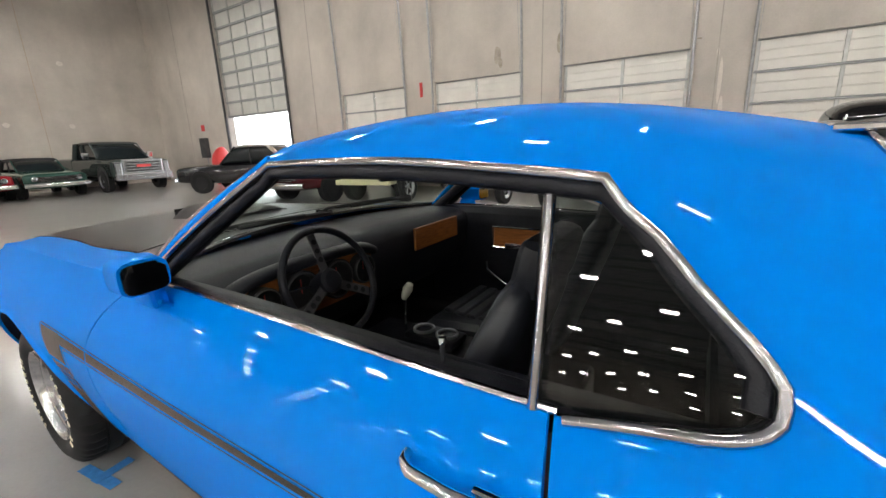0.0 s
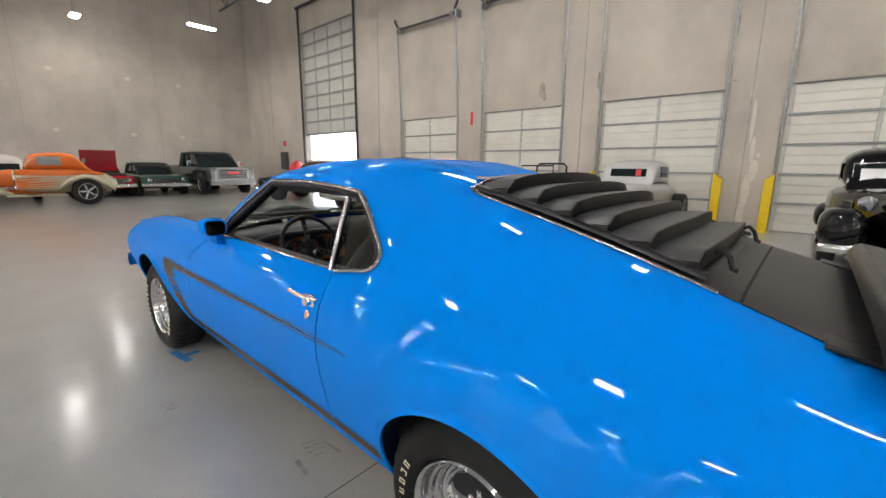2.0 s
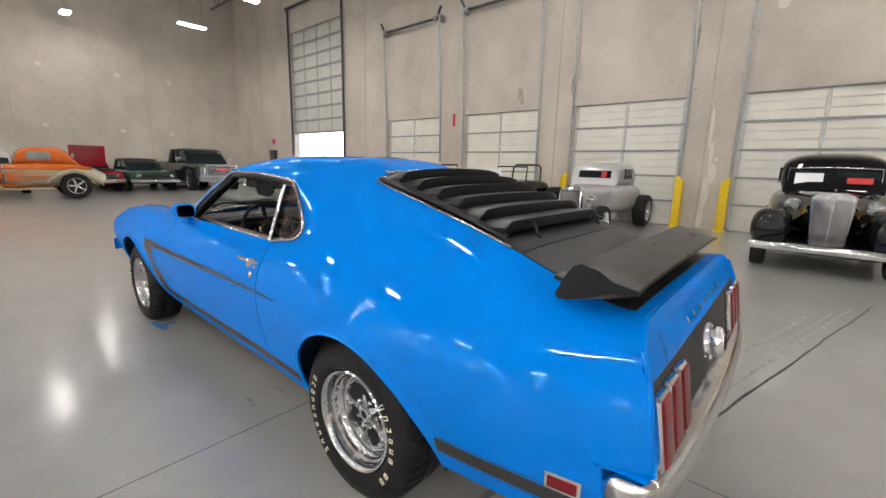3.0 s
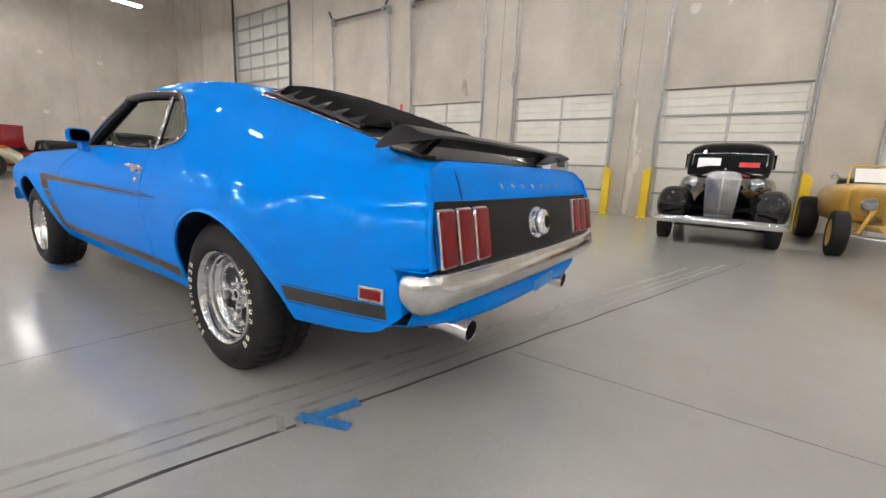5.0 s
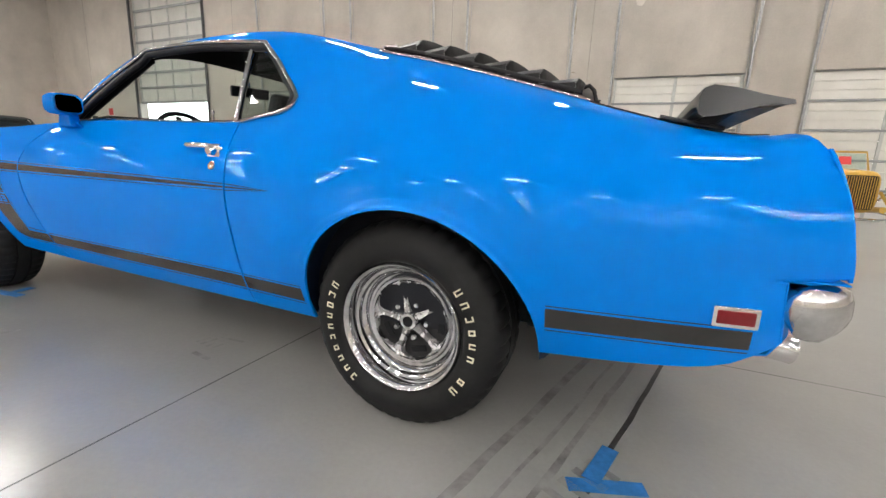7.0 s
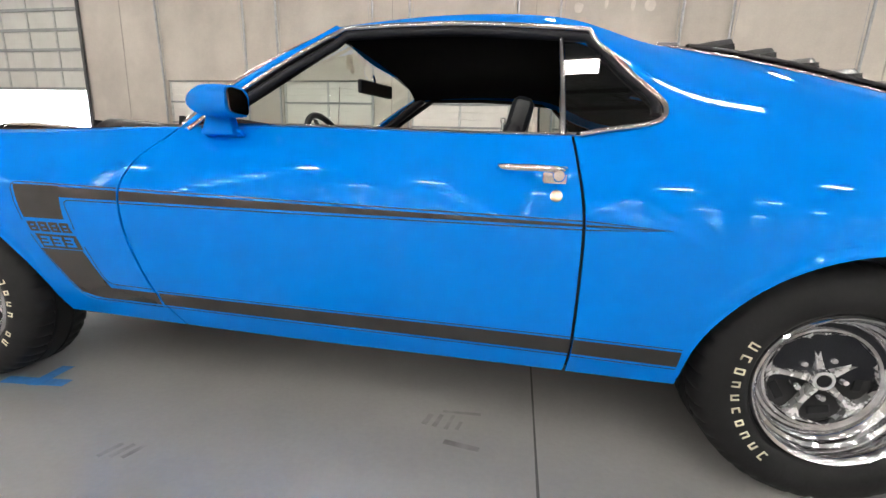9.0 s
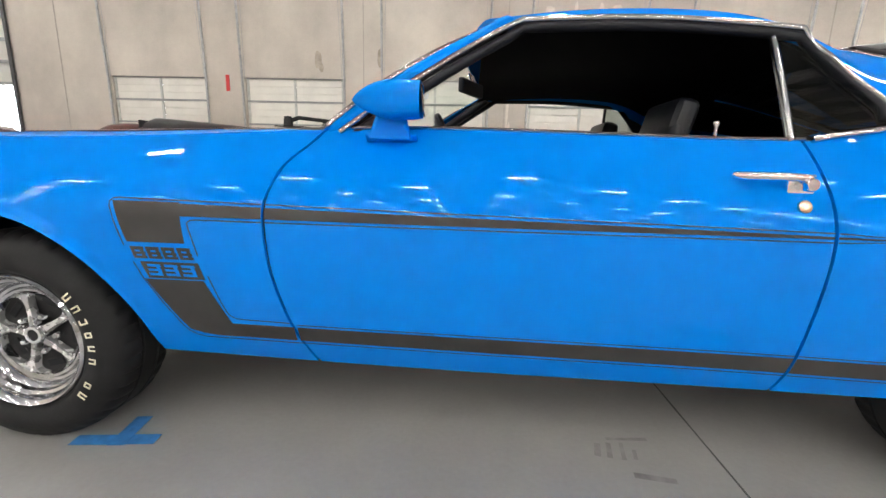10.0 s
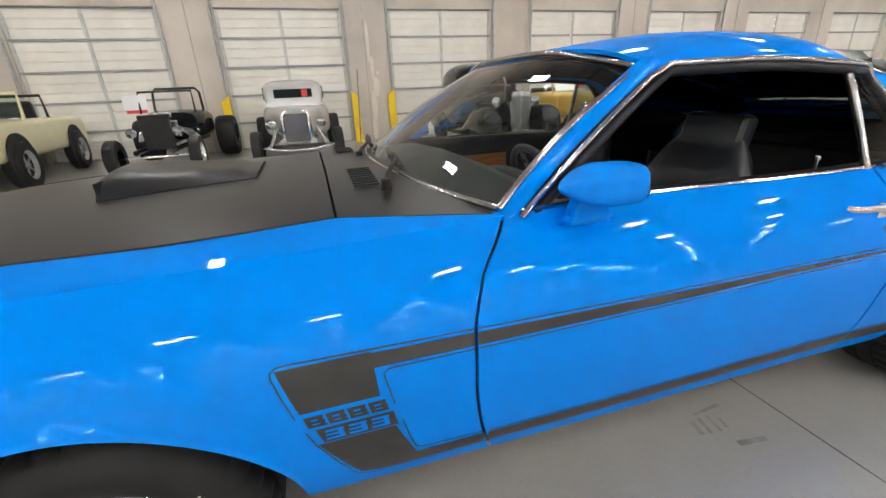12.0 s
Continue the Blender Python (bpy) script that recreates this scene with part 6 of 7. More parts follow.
# ---------------- the other vehicles ----------------
def loft(name, stations, mat, parent, label="", n=22, place=None, y0=0.0, caps=True):
    """A closed body through stations (x, half width, low, high, squareness)."""
    P = np.zeros((len(stations), n, 3))
    for i, (x, w, zl, zh, p) in enumerate(stations):
        for k in range(n):
            a = 2 * math.pi * (k + 0.5) / n
            c, s = math.cos(a), math.sin(a)
            P[i, k] = (x, y0 + w * math.copysign(abs(c) ** (2 / p), c), (zl + zh) / 2 + (zh - zl) / 2 * math.copysign(abs(s) ** (2 / p), s))
    # refine along x with a smooth curve
    xs = np.arange(len(stations))
    fine = np.linspace(0, len(stations) - 1, (len(stations) - 1) * 4 + 1)
    Q = np.zeros((len(fine), n, 3))
    for k in range(n):
        for d in range(3):
            Q[:, k, d] = curve(xs, P[:, k, d])(fine)
    v, f = grid(Q, closed_v=True)
    if caps:
        f += [tuple(range(n))[::-1], tuple((len(fine) - 1) * n + k for k in range(n))]
    bm = bmesh.new()
    bv = [bm.verts.new(tuple(q)) for q in v]
    for q in f:
        try:
            bm.faces.new([bv[k] for k in q])
        except ValueError:
            pass
    return part(name, bm, mat, parent, label, place, smooth=True, angle=50)


DARK_GLASS = material("dark_window", (0.012, 0.016, 0.018), rough=0.05, spec=0.3)
LAMP_GLASS = material("headlamp_glass", (0.40, 0.42, 0.44), rough=0.16, metal=0.8, coat=0.6, var=0.35, var_scale=26)
GRILLE_GREY = material("grille_bars", (0.30, 0.30, 0.31), rough=0.25, metal=0.9, var=0.2)


def road_wheel(parent, x, y, r, w, rim=CHROME, rim_r=None, spokes=5):
    s = 1 if y > 0 else -1
    rr = rim_r or r * 0.60
    m = Matrix.Translation((x, y, r)) @ Matrix.Diagonal((1, s, 1, 1))
    wh = lathe("wheel", [(r * 0.5, -w / 2), (r * 0.92, -w / 2), (r, -w * 0.36), (r, w * 0.36), (r * 0.94, w * 0.5), (rr * 1.05, w * 0.52), (rr, w * 0.46)], RUBBER, parent, "", steps=36, place=m)
    lathe("rim", [(rr * 1.03, w * 0.50), (rr * 0.97, w * 0.50), (rr * 0.90, w * 0.36), (rr * 0.84, w * 0.22), (rr * 0.78, w * 0.10)], rim, wh, steps=30)
    lathe("dish", [(rr * 0.86, w * 0.12), (rr * 0.3, w * 0.10), (0, w * 0.10)], DARK_PART, wh, steps=24)
    for k in range(spokes):
        a = 2 * math.pi * k / spokes
        b = box_bm((rr * 0.75, w * 0.12, rr * 0.22), (rr * 0.45, w * 0.22, 0), 0.006, 1)
        bmesh.ops.transform(b, matrix=Matrix.Rotation(a, 4, "Y"), verts=b.verts)
        part("spoke", b, rim, wh)
    lathe("hub_cap", [(0, w * 0.40), (rr * 0.16, w * 0.40), (rr * 0.22, w * 0.30), (rr * 0.22, w * 0.2)], rim, wh, steps=16)
    return wh


def head_lamp(parent, x, y, z, r, depth=0.14, name="headlamp"):
    h = lathe(name, [(0, -depth), (r * 0.45, -depth * 0.9), (r * 0.85, -depth * 0.4), (r, 0), (r * 1.06, 0.008), (r * 0.95, 0.016)], CHROME, parent, "round chrome headlamp", axis="x", steps=24, place=Matrix.Translation((x, y, z)), flip=True)
    lathe("lens", [(r * 0.96, 0.010), (r * 0.6, 0.026), (0, 0.034)], LAMP_GLASS, h, axis="x", steps=24, flip=True)
    return h


def at(x, y, heading):
    return Matrix.Translation((x, y, 0)) @ Matrix.Rotation(radians(heading), 4, "Z")


# ---- black sedan with pontoon wings ----
def old_sedan(place):
    c = thing("vintage_sedan", "glossy black vintage sedan with a tall grey grille and chrome bumper", "car", "", "", place)
    BLK = car_paint("black_gloss", (0.008, 0.008, 0.009))
    OLV = material("dark_body_paint", (0.022, 0.021, 0.014), rough=0.25, coat=0.8, var=0.2)
    loft("body", [(0.55, 0.50, 0.45, 1.02, 4), (0.2, 0.66, 0.36, 1.08, 4), (-0.6, 0.76, 0.34, 1.10, 4), (-1.3, 0.74, 0.34, 1.08, 4), (-1.75, 0.55, 0.4, 0.95, 3), (-1.95, 0.3, 0.45, 0.8, 2.5)], OLV, c)
    cab = loft("cabin", [(0.28, 0.58, 1.02, 1.06, 3.5), (0.06, 0.62, 1.02, 1.42, 3.5), (-0.12, 0.645, 1.0, 1.60, 3.2), (-0.7, 0.66, 1.0, 1.68, 3), (-1.2, 0.62, 1.0, 1.60, 3), (-1.7, 0.42, 0.9, 1.15, 2.5)], BLK, c)
    for s in (-1, 1):
        part("windscreen", box_bm((0.012, 0.50, 0.30), (0, 0, 0), 0.004, 1, turn=Matrix.Translation((0.155, s * 0.275, 1.245)) @ Matrix.Rotation(-0.42, 4, "Y")), DARK_GLASS, cab)
        part("side_window", box_bm((0.46, 0.012, 0.26), (-0.32, s * 0.655, 1.30), 0.004, 1), DARK_GLASS, cab)
        tube("screen_frame", [(0.215, s * 0.53, 1.09), (0.075, s * 0.53, 1.41), (0.06, s * 0.02, 1.43)], 0.012, CHROME, cab)
        y = s * 0.60
        loft("front_wing", [(1.78, 0.05, 0.50, 0.60, 2.2), (1.68, 0.18, 0.34, 0.74, 2.3), (1.45, 0.235, 0.30, 0.84, 2.5), (1.15, 0.235, 0.34, 0.84, 2.5), (0.8, 0.21, 0.34, 0.68, 2.5), (0.4, 0.17, 0.30, 0.46, 3), (-0.1, 0.14, 0.30, 0.38, 3)], BLK, c, y0=y)
        loft("rear_wing_panel", [(-0.7, 0.05, 0.36, 0.42, 2.4), (-0.9, 0.16, 0.34, 0.66, 2.4), (-1.25, 0.18, 0.30, 0.76, 2.4), (-1.6, 0.15, 0.3, 0.62, 2.4), (-1.75, 0.05, 0.36, 0.45, 2.4)], BLK, c, y0=s * 0.70)
        head_lamp(c, 1.36, s * 0.40, 0.90, 0.088, 0.22)
        road_wheel(c, 1.28, s * 0.70, 0.33, 0.17, BLK)
        road_wheel(c, -1.25, s * 0.70, 0.33, 0.17, BLK)
        part("running_board", box_bm((1.1, 0.16, 0.04), (0.1, s * 0.74, 0.30), 0.01), BLK, c)
    loft("hood", [(0.50, 0.50, 0.50, 1.10, 3.2), (0.95, 0.37, 0.45, 1.08, 2.8), (1.38, 0.25, 0.42, 1.04, 2.6), (1.50, 0.20, 0.42, 1.00, 2.5)], BLK, c)
    shield = [(-0.17, 0.36), (0.17, 0.36), (0.195, 0.60), (0.225, 0.98), (0.20, 1.05), (0.12, 1.085), (-0.12, 1.085), (-0.20, 1.05), (-0.225, 0.98), (-0.195, 0.60)]
    g = part("grille", prism_bm(shield, 0.18, "x", 1.46, 0.02), GRILLE_GREY, c, "tall grey grille with fine upright bars", smooth=True)
    for k in range(-7, 8):
        y = 0.025 * k
        part("grille_bar", box_bm((0.014, 0.009, 0.62 - abs(k) * 0.006), (1.556, y, 0.70), 0.002, 1), CHROME if k == 0 else GRILLE_GREY, g)
    part("hood_ornament", box_bm((0.16, 0.018, 0.035), (1.36, 0, 1.115), 0.008, 2), CHROME, c)
    P = np.array([[(1.93 - 0.16 * v * v * v * v + o, 0.80 * v, 0.37 + 0.8 * z - 0.02 * v * v) for v in np.linspace(-1, 1, 25)] for o, z in ((-0.02, 0.055), (0.012, 0.045), (0.022, 0), (0.012, -0.045), (-0.02, -0.055))])
    sheet("bumper", P, CHROME, c, "chrome front bumper", flip=True, thick=0.01)
    part("chassis", box_bm((3.2, 1.1, 0.12), (-0.1, 0, 0.30), 0.02), DARK_PART, c)
    p = thing("price_sheet", "white printed sheet inside the windscreen of the black sedan", "paper", "", "", place)
    part("sheet", box_bm((0.004, 0.34, 0.20), (0, 0, 0), 0.001, 1, turn=Matrix.Translation((0.172, -0.28, 1.25)) @ Matrix.Rotation(-0.42, 4, "Y")), PAPER, p)
    p = thing("red_card", "red card lying at the sedan's windscreen", "card", "", "", place)
    part("sheet", box_bm((0.004, 0.28, 0.09), (0, 0, 0), 0.001, 1, turn=Matrix.Translation((0.186, 0.30, 1.235)) @ Matrix.Rotation(-0.42, 4, "Y")), RED_CARD, p)


old_sedan(at(2.90, 7.22, -90))


# ---- hot rods ----
def hot_rod(name, label, place, paint, roof="", shell=None, wheels=CHROME, fenders=False, lower=None, screen_mat=None, front_y=0.70, glass=DARK_GLASS):
    c = thing(name, label, "car", "", "", place)
    low = lower or paint
    body = loft("body", [(0.42, 0.50, 0.44, 0.98, 4.5), (0.05, 0.62, 0.38, 1.01, 4.5), (-0.5, 0.68, 0.36, 1.02, 4.5), (-1.1, 0.67, 0.36, 1.00, 4), (-1.6, 0.52, 0.40, 0.92, 3.2), (-1.95, 0.30, 0.46, 0.72, 2.6)], low, c)
    loft("hood", [(0.45, 0.485, 0.52, 1.00, 4.5), (0.9, 0.36, 0.50, 0.97, 4.5), (1.32, 0.245, 0.48, 0.93, 4.5)], paint, c)
    sh = shell or paint
    g = loft("grille_shell", [(1.30, 0.275, 0.36, 0.96, 4), (1.36, 0.270, 0.35, 0.96, 4), (1.40, 0.245, 0.37, 0.93, 4)], sh, c)
    part("grille_mesh", box_bm((0.02, 0.42, 0.48), (1.402, 0, 0.645), 0.03, 2), GRILLE_GREY if sh is not paint else DARK_PART, g)
    for k in range(-7, 8):
        part("grille_bar", box_bm((0.016, 0.010, 0.46), (1.413, 0.028 * k, 0.645), 0.003, 1), sh if sh is paint else GRILLE_GREY, g)
    for s in (-1, 1):
        head_lamp(c, 1.34, s * 0.43, 0.72, 0.085)
        tube("lamp_stay", [(1.24, s * 0.43, 0.66), (1.22, s * 0.30, 0.50)], 0.014, CHROME, c)
        road_wheel(c, 1.42, s * front_y, 0.31, 0.17, wheels)
        road_wheel(c, -1.12, s * 0.76, 0.38, 0.27, wheels)
        tube("frame_rail", [(1.55, s * 0.28, 0.42), (0.8, s * 0.34, 0.38), (-1.6, s * 0.40, 0.40)], 0.045, paint, c)
        tube("suspension_arm", [(1.42, s * 0.62, 0.30), (0.9, s * 0.36, 0.38)], 0.016, CHROME, c)
        tube("shock", [(1.40, s * 0.50, 0.32), (1.22, s * 0.34, 0.66)], 0.024, paint, c)
        if fenders:
            loft("rear_fender", [(-0.45, 0.10, 0.42, 0.50, 2.5), (-0.72, 0.15, 0.60, 0.76, 2.5), (-1.12, 0.16, 0.74, 0.88, 2.6), (-1.5, 0.16, 0.56, 0.78, 2.5), (-1.80, 0.12, 0.36, 0.52, 2.5)], low, c, y0=s * 0.76)
            loft("front_fender", [(1.95, 0.06, 0.42, 0.48, 2.5), (1.8, 0.14, 0.40, 0.66, 2.5), (1.42, 0.15, 0.48, 0.76, 2.6), (1.0, 0.14, 0.40, 0.62, 2.5), (0.5, 0.10, 0.30, 0.38, 2.5)], low, c, y0=s * 0.76)
            part("running_board", box_bm((1.3, 0.2, 0.05), (0.0, s * 0.76, 0.30), 0.012), low, c)
    tube("front_axle", [(1.42, -0.62, 0.31), (1.42, -0.3, 0.26), (1.42, 0.3, 0.26), (1.42, 0.62, 0.31)], 0.024, CHROME, c)
    if roof == "coupe":
        cab = loft("cabin", [(0.20, 0.52, 0.98, 1.02, 4), (0.10, 0.555, 0.98, 1.34, 4), (-0.05, 0.58, 0.98, 1.44, 4), (-0.5, 0.59, 0.98, 1.50, 3.6), (-0.80, 0.57, 0.98, 1.48, 3.5), (-1.0, 0.54, 0.96, 1.40, 3.4), (-1.15, 0.50, 0.93, 1.20, 3.2), (-1.32, 0.42, 0.88, 1.02, 3), (-1.55, 0.34, 0.82, 0.90, 2.6)], paint, c)
        part("windscreen", box_bm((0.05, 0.74, 0.17), (0, 0, 0), 0.02, 2, turn=Matrix.Translation((0.142, 0, 1.225)) @ Matrix.Rotation(-0.30, 4, "Y")), glass, cab)
        for s in (-1, 1):
            part("side_window", box_bm((0.52, 0.03, 0.23), (0, 0, 0), 0.012, 2, turn=Matrix.Translation((-0.36, s * 0.580, 1.24)) @ Matrix.Rotation(s * 0.05, 4, "X")), glass, cab)
        part("rear_window", box_bm((0.014, 0.5, 0.14), (-1.2, 0, 1.26), 0.02, 2, turn=Matrix.Rotation(0.0, 4, "Y")), glass, cab)
    else:
        fr = tube("screen_frame", [(0.28, -0.52, 0.98), (0.16, -0.50, 1.27), (0.16, 0.50, 1.27), (0.28, 0.52, 0.98)], 0.018, screen_mat or paint, c)
        pane = part("windscreen", box_bm((0.008, 0.98, 0.26), (0, 0, 0), 0.002, 1, turn=Matrix.Translation((0.215, 0, 1.12)) @ Matrix.Rotation(-0.38, 4, "Y")), PANE, fr)
        pane.visible_shadow = False
        part("seat", box_bm((0.22, 1.0, 0.40), (-0.75, 0, 0.90), 0.07, 3, turn=Matrix.Rotation(0.2, 4, "Y")), VINYL, c, smooth=True)
        lathe("mirror", [(0, 0.02), (0.05, 0.01), (0.055, 0.0), (0.03, -0.02)], CHROME, c, axis="x", steps=16, place=Matrix.Translation((0.20, -0.66, 1.10)))
    return c


GOLD = material("yellow_gold_paint", (0.62, 0.37, 0.065), rough=0.3, coat=0.7, var=0.12, var_scale=5)
SILVER = material("silver_paint", (0.50, 0.50, 0.51), rough=0.34, coat=0.7, metal=0.35, var=0.08, var_scale=4)
hot_rod("roadster", "mustard yellow open hot rod with exposed wheels and chrome headlamps", at(4.98, 7.42, -90), GOLD, "", GOLD, GOLD, screen_mat=GOLD)
pp = thing("price_sheet", "white printed sheet standing in the yellow roadster's windscreen", "paper", "", "", at(4.98, 7.42, -90))
part("sheet", box_bm((0.004, 0.50, 0.22), (0, 0, 0), 0.001, 1, turn=Matrix.Translation((0.232, -0.20, 1.13)) @ Matrix.Rotation(-0.38, 4, "Y")), PAPER, pp)
pp = thing("red_card", "red card standing in the yellow roadster's windscreen", "card", "", "", at(4.98, 7.42, -90))
part("sheet", box_bm((0.004, 0.16, 0.14), (0, 0, 0), 0.001, 1, turn=Matrix.Translation((0.232, 0.22, 1.13)) @ Matrix.Rotation(-0.38, 4, "Y")), RED_CARD, pp)
hot_rod("coupe_rod", "silver-grey five-window hot rod coupe with exposed wheels", at(-1.08, 8.00, -90), SILVER, "coupe", CHROME, CHROME)
pp = thing("red_card", "red card in the windscreen of the silver coupe", "card", "", "", at(-1.08, 8.00, -90))
part("sheet", box_bm((0.004, 0.11, 0.14), (0, 0, 0), 0.001, 1, turn=Matrix.Translation((0.176, 0.22, 1.225)) @ Matrix.Rotation(-0.30, 4, "Y")), RED_CARD, pp)
ORANGE = car_paint("orange_paint", (0.60, 0.135, 0.025))
TAN = material("tan_paint", (0.40, 0.36, 0.25), rough=0.3, coat=0.8, var=0.12, var_scale=4)
og = hot_rod("coupe_rod", "orange and tan hot rod coupe with painted flames on its flanks", at(-16.4, -0.30, -92) @ Matrix.Diagonal((1.04, 1.04, 1.10, 1)), ORANGE, "coupe", CHROME, CHROME, True, TAN, glass=material("pale_window", (0.30, 0.31, 0.30), rough=0.08, spec=0.5, var=0.3, var_scale=3))
loft("upper_body", [(0.42, 0.505, 0.80, 0.99, 4.5), (0.05, 0.626, 0.78, 1.02, 4.5), (-0.5, 0.686, 0.76, 1.03, 4.5), (-1.1, 0.676, 0.80, 1.01, 4), (-1.6, 0.525, 0.84, 0.93, 3.2)], ORANGE, og)
for k in range(5):
    z = 0.52 + 0.062 * k
    for s in (-1, 1):
        # wavy tongue running back from the door
        L, h = 0.95 + 0.28 * (k * 7 % 3), 0.030
        top = [(0.40 - L * t, z + 0.012 * math.sin(9 * t + k) + h * (1 - t) * (0.7 + 0.3 * math.sin(14 * t + k))) for t in np.linspace(0, 1, 14)]
        low = [(0.40 - L * t, z + 0.012 * math.sin(9 * t + k) - h * (1 - t) * 0.7) for t in np.linspace(0.96, 0, 13)]
        part("flame", prism_bm(top + low, 0.012, "y", s * 0.683), ORANGE, og)

# ---- stripped black rod with a chrome engine ----
rod = thing("bucket_rod", "black open bucket hot rod with a chrome engine and wide tyres", "car", "", "", at(-3.40, 8.05, -90))
BLK2 = car_paint("black_paint", (0.010, 0.010, 0.011))
loft("body", [(0.05, 0.45, 0.46, 0.98, 4), (-0.4, 0.55, 0.44, 1.02, 4), (-1.0, 0.55, 0.44, 1.00, 4), (-1.35, 0.45, 0.5, 0.92, 3)], BLK2, rod)
tube("screen_frame", [(0.05, -0.46, 0.98), (-0.02, -0.45, 1.36), (-0.02, 0.45, 1.36), (0.05, 0.46, 0.98)], 0.02, BLK2, rod)
tube("roll_bar", [(-0.75, -0.45, 0.98), (-0.80, -0.43, 1.34), (-0.80, -0.36, 1.42), (-0.80, 0.36, 1.42), (-0.80, 0.43, 1.34), (-0.75, 0.45, 0.98)], 0.025, BLK2, rod)
eng = part("engine", join_bm(box_bm((0.60, 0.34, 0.34), (0.48, 0, 0.62), 0.03), box_bm((0.40, 0.20, 0.10), (0.48, 0, 0.85), 0.02)), WORN_CHROME, rod, "chrome engine block")
for s in (-1, 1):
    part("valve_cover", box_bm((0.50, 0.13, 0.09), (0.48, s * 0.20, 0.82), 0.025, 2, turn=Matrix.Rotation(s * -0.5, 4, "X") if False else None), CHROME, eng)
    for k in range(4):
        tube("exhaust_runner", [(0.28 + 0.14 * k, s * 0.22, 0.70), (0.28 + 0.14 * k, s * 0.36, 0.66), (0.15 + 0.14 * k, s * 0.44, 0.52)], 0.022, CHROME, eng, sides=6)
    road_wheel(rod, 1.30, s * 0.62, 0.31, 0.16, CHROME)
    road_wheel(rod, -1.05, s * 0.78, 0.42, 0.36, BLK2)
    head_lamp(rod, 1.12, s * 0.36, 0.70, 0.08)
    tube("frame_rail", [(1.45, s * 0.26, 0.40), (-1.3, s * 0.32, 0.42)], 0.045, BLK2, rod)
lathe("air_cleaner", [(0, 0.10), (0.10, 0.10), (0.15, 0.08), (0.15, 0.02), (0.06, 0.0)], CHROME, eng, axis="z", steps=24, place=Matrix.Translation((0.48, 0, 0.90)))
rad = part("radiator", box_bm((0.10, 0.46, 0.56), (0.98, 0, 0.66), 0.03, 2), DARK_PART, rod)
part("radiator_shell", box_bm((0.06, 0.50, 0.08), (1.0, 0, 0.94), 0.02, 2), BLK2, rad)
tube("front_axle", [(1.30, -0.6, 0.31), (1.30, 0.6, 0.31)], 0.024, CHROME, rod)
pp = thing("price_sheet", "white sheet with a red line of print on the black rod", "paper", "", "", at(-3.40, 8.05, -90))
part("sheet", box_bm((0.004, 0.40, 0.26), (0, 0, 0), 0.001, 1, turn=Matrix.Translation((0.03, -0.52, 1.18))), PAPER, pp)
part("print_bar", box_bm((0.003, 0.34, 0.06), (0.034, -0.52, 1.02), 0.001, 1), RED_CARD, pp)

# ---- cream open tourer ----
CREAM_PAINT = material("cream_paint", (0.62, 0.58, 0.36), rough=0.32, coat=0.7, var=0.08, var_scale=4)
cr = thing("open_tourer", "pale cream open-topped square-bodied car with round headlamps", "car", "", "", at(-6.0, 7.55, -84))
loft("body", [(1.70, 0.66, 0.45, 0.98, 8), (1.66, 0.74, 0.42, 1.00, 8), (0.6, 0.78, 0.42, 1.02, 8), (-1.5, 0.78, 0.42, 1.00, 8), (-1.9, 0.76, 0.42, 0.98, 8)], CREAM_PAINT, cr)
for s in (-1, 1):
    for x in (1.15, -1.15):
        lathe("wheel_arch", [(0.42, 0.0), (0.42, 0.03), (0.0, 0.03)], DARK_PART, cr, steps=30, place=Matrix.Translation((x, s * 0.765, 0.42)) @ Matrix.Diagonal((1, s, 1, 1)))
        road_wheel(cr, x, s * 0.74, 0.36, 0.22, STEEL)
    head_lamp(cr, 1.71, s * 0.50, 0.76, 0.10, 0.04)
part("grille", box_bm((0.03, 0.72, 0.22), (1.71, 0, 0.74), 0.01), GRILLE_GREY, cr)
part("front_bumper", box_bm((0.10, 1.50, 0.12), (1.80, 0, 0.50), 0.02), CREAM_PAINT, cr)
sf = tube("screen_frame", [(0.45, -0.70, 1.0), (0.34, -0.68, 1.42), (0.34, 0.68, 1.42), (0.45, 0.70, 1.0)], 0.03, CREAM_PAINT, cr)
pn = part("windscreen", box_bm((0.008, 1.34, 0.38), (0, 0, 0), 0.002, 1, turn=Matrix.Translation((0.395, 0, 1.21)) @ Matrix.Rotation(-0.25, 4, "Y")), PANE, sf)
pn.visible_shadow = False
for s in (-0.36, 0.36):
    part("seat", box_bm((0.14, 0.48, 0.46), (-0.3, s, 1.06), 0.05, 3, turn=Matrix.Rotation(0.18, 4, "Y")), VINYL, cr, smooth=True)
tube("roll_bar", [(-0.6, -0.66, 1.0), (-0.65, -0.62, 1.38), (-0.65, 0.62, 1.38), (-0.6, 0.66, 1.0)], 0.025, DARK_PART, cr)
pp = thing("red_card", "red card on the cream tourer's windscreen", "card", "", "", at(-6.0, 7.55, -84))
part("sheet", box_bm((0.004, 0.30, 0.12), (0, 0, 0), 0.001, 1, turn=Matrix.Translation((0.42, -0.30, 1.14)) @ Matrix.Rotation(-0.25, 4, "Y")), RED_CARD, pp)


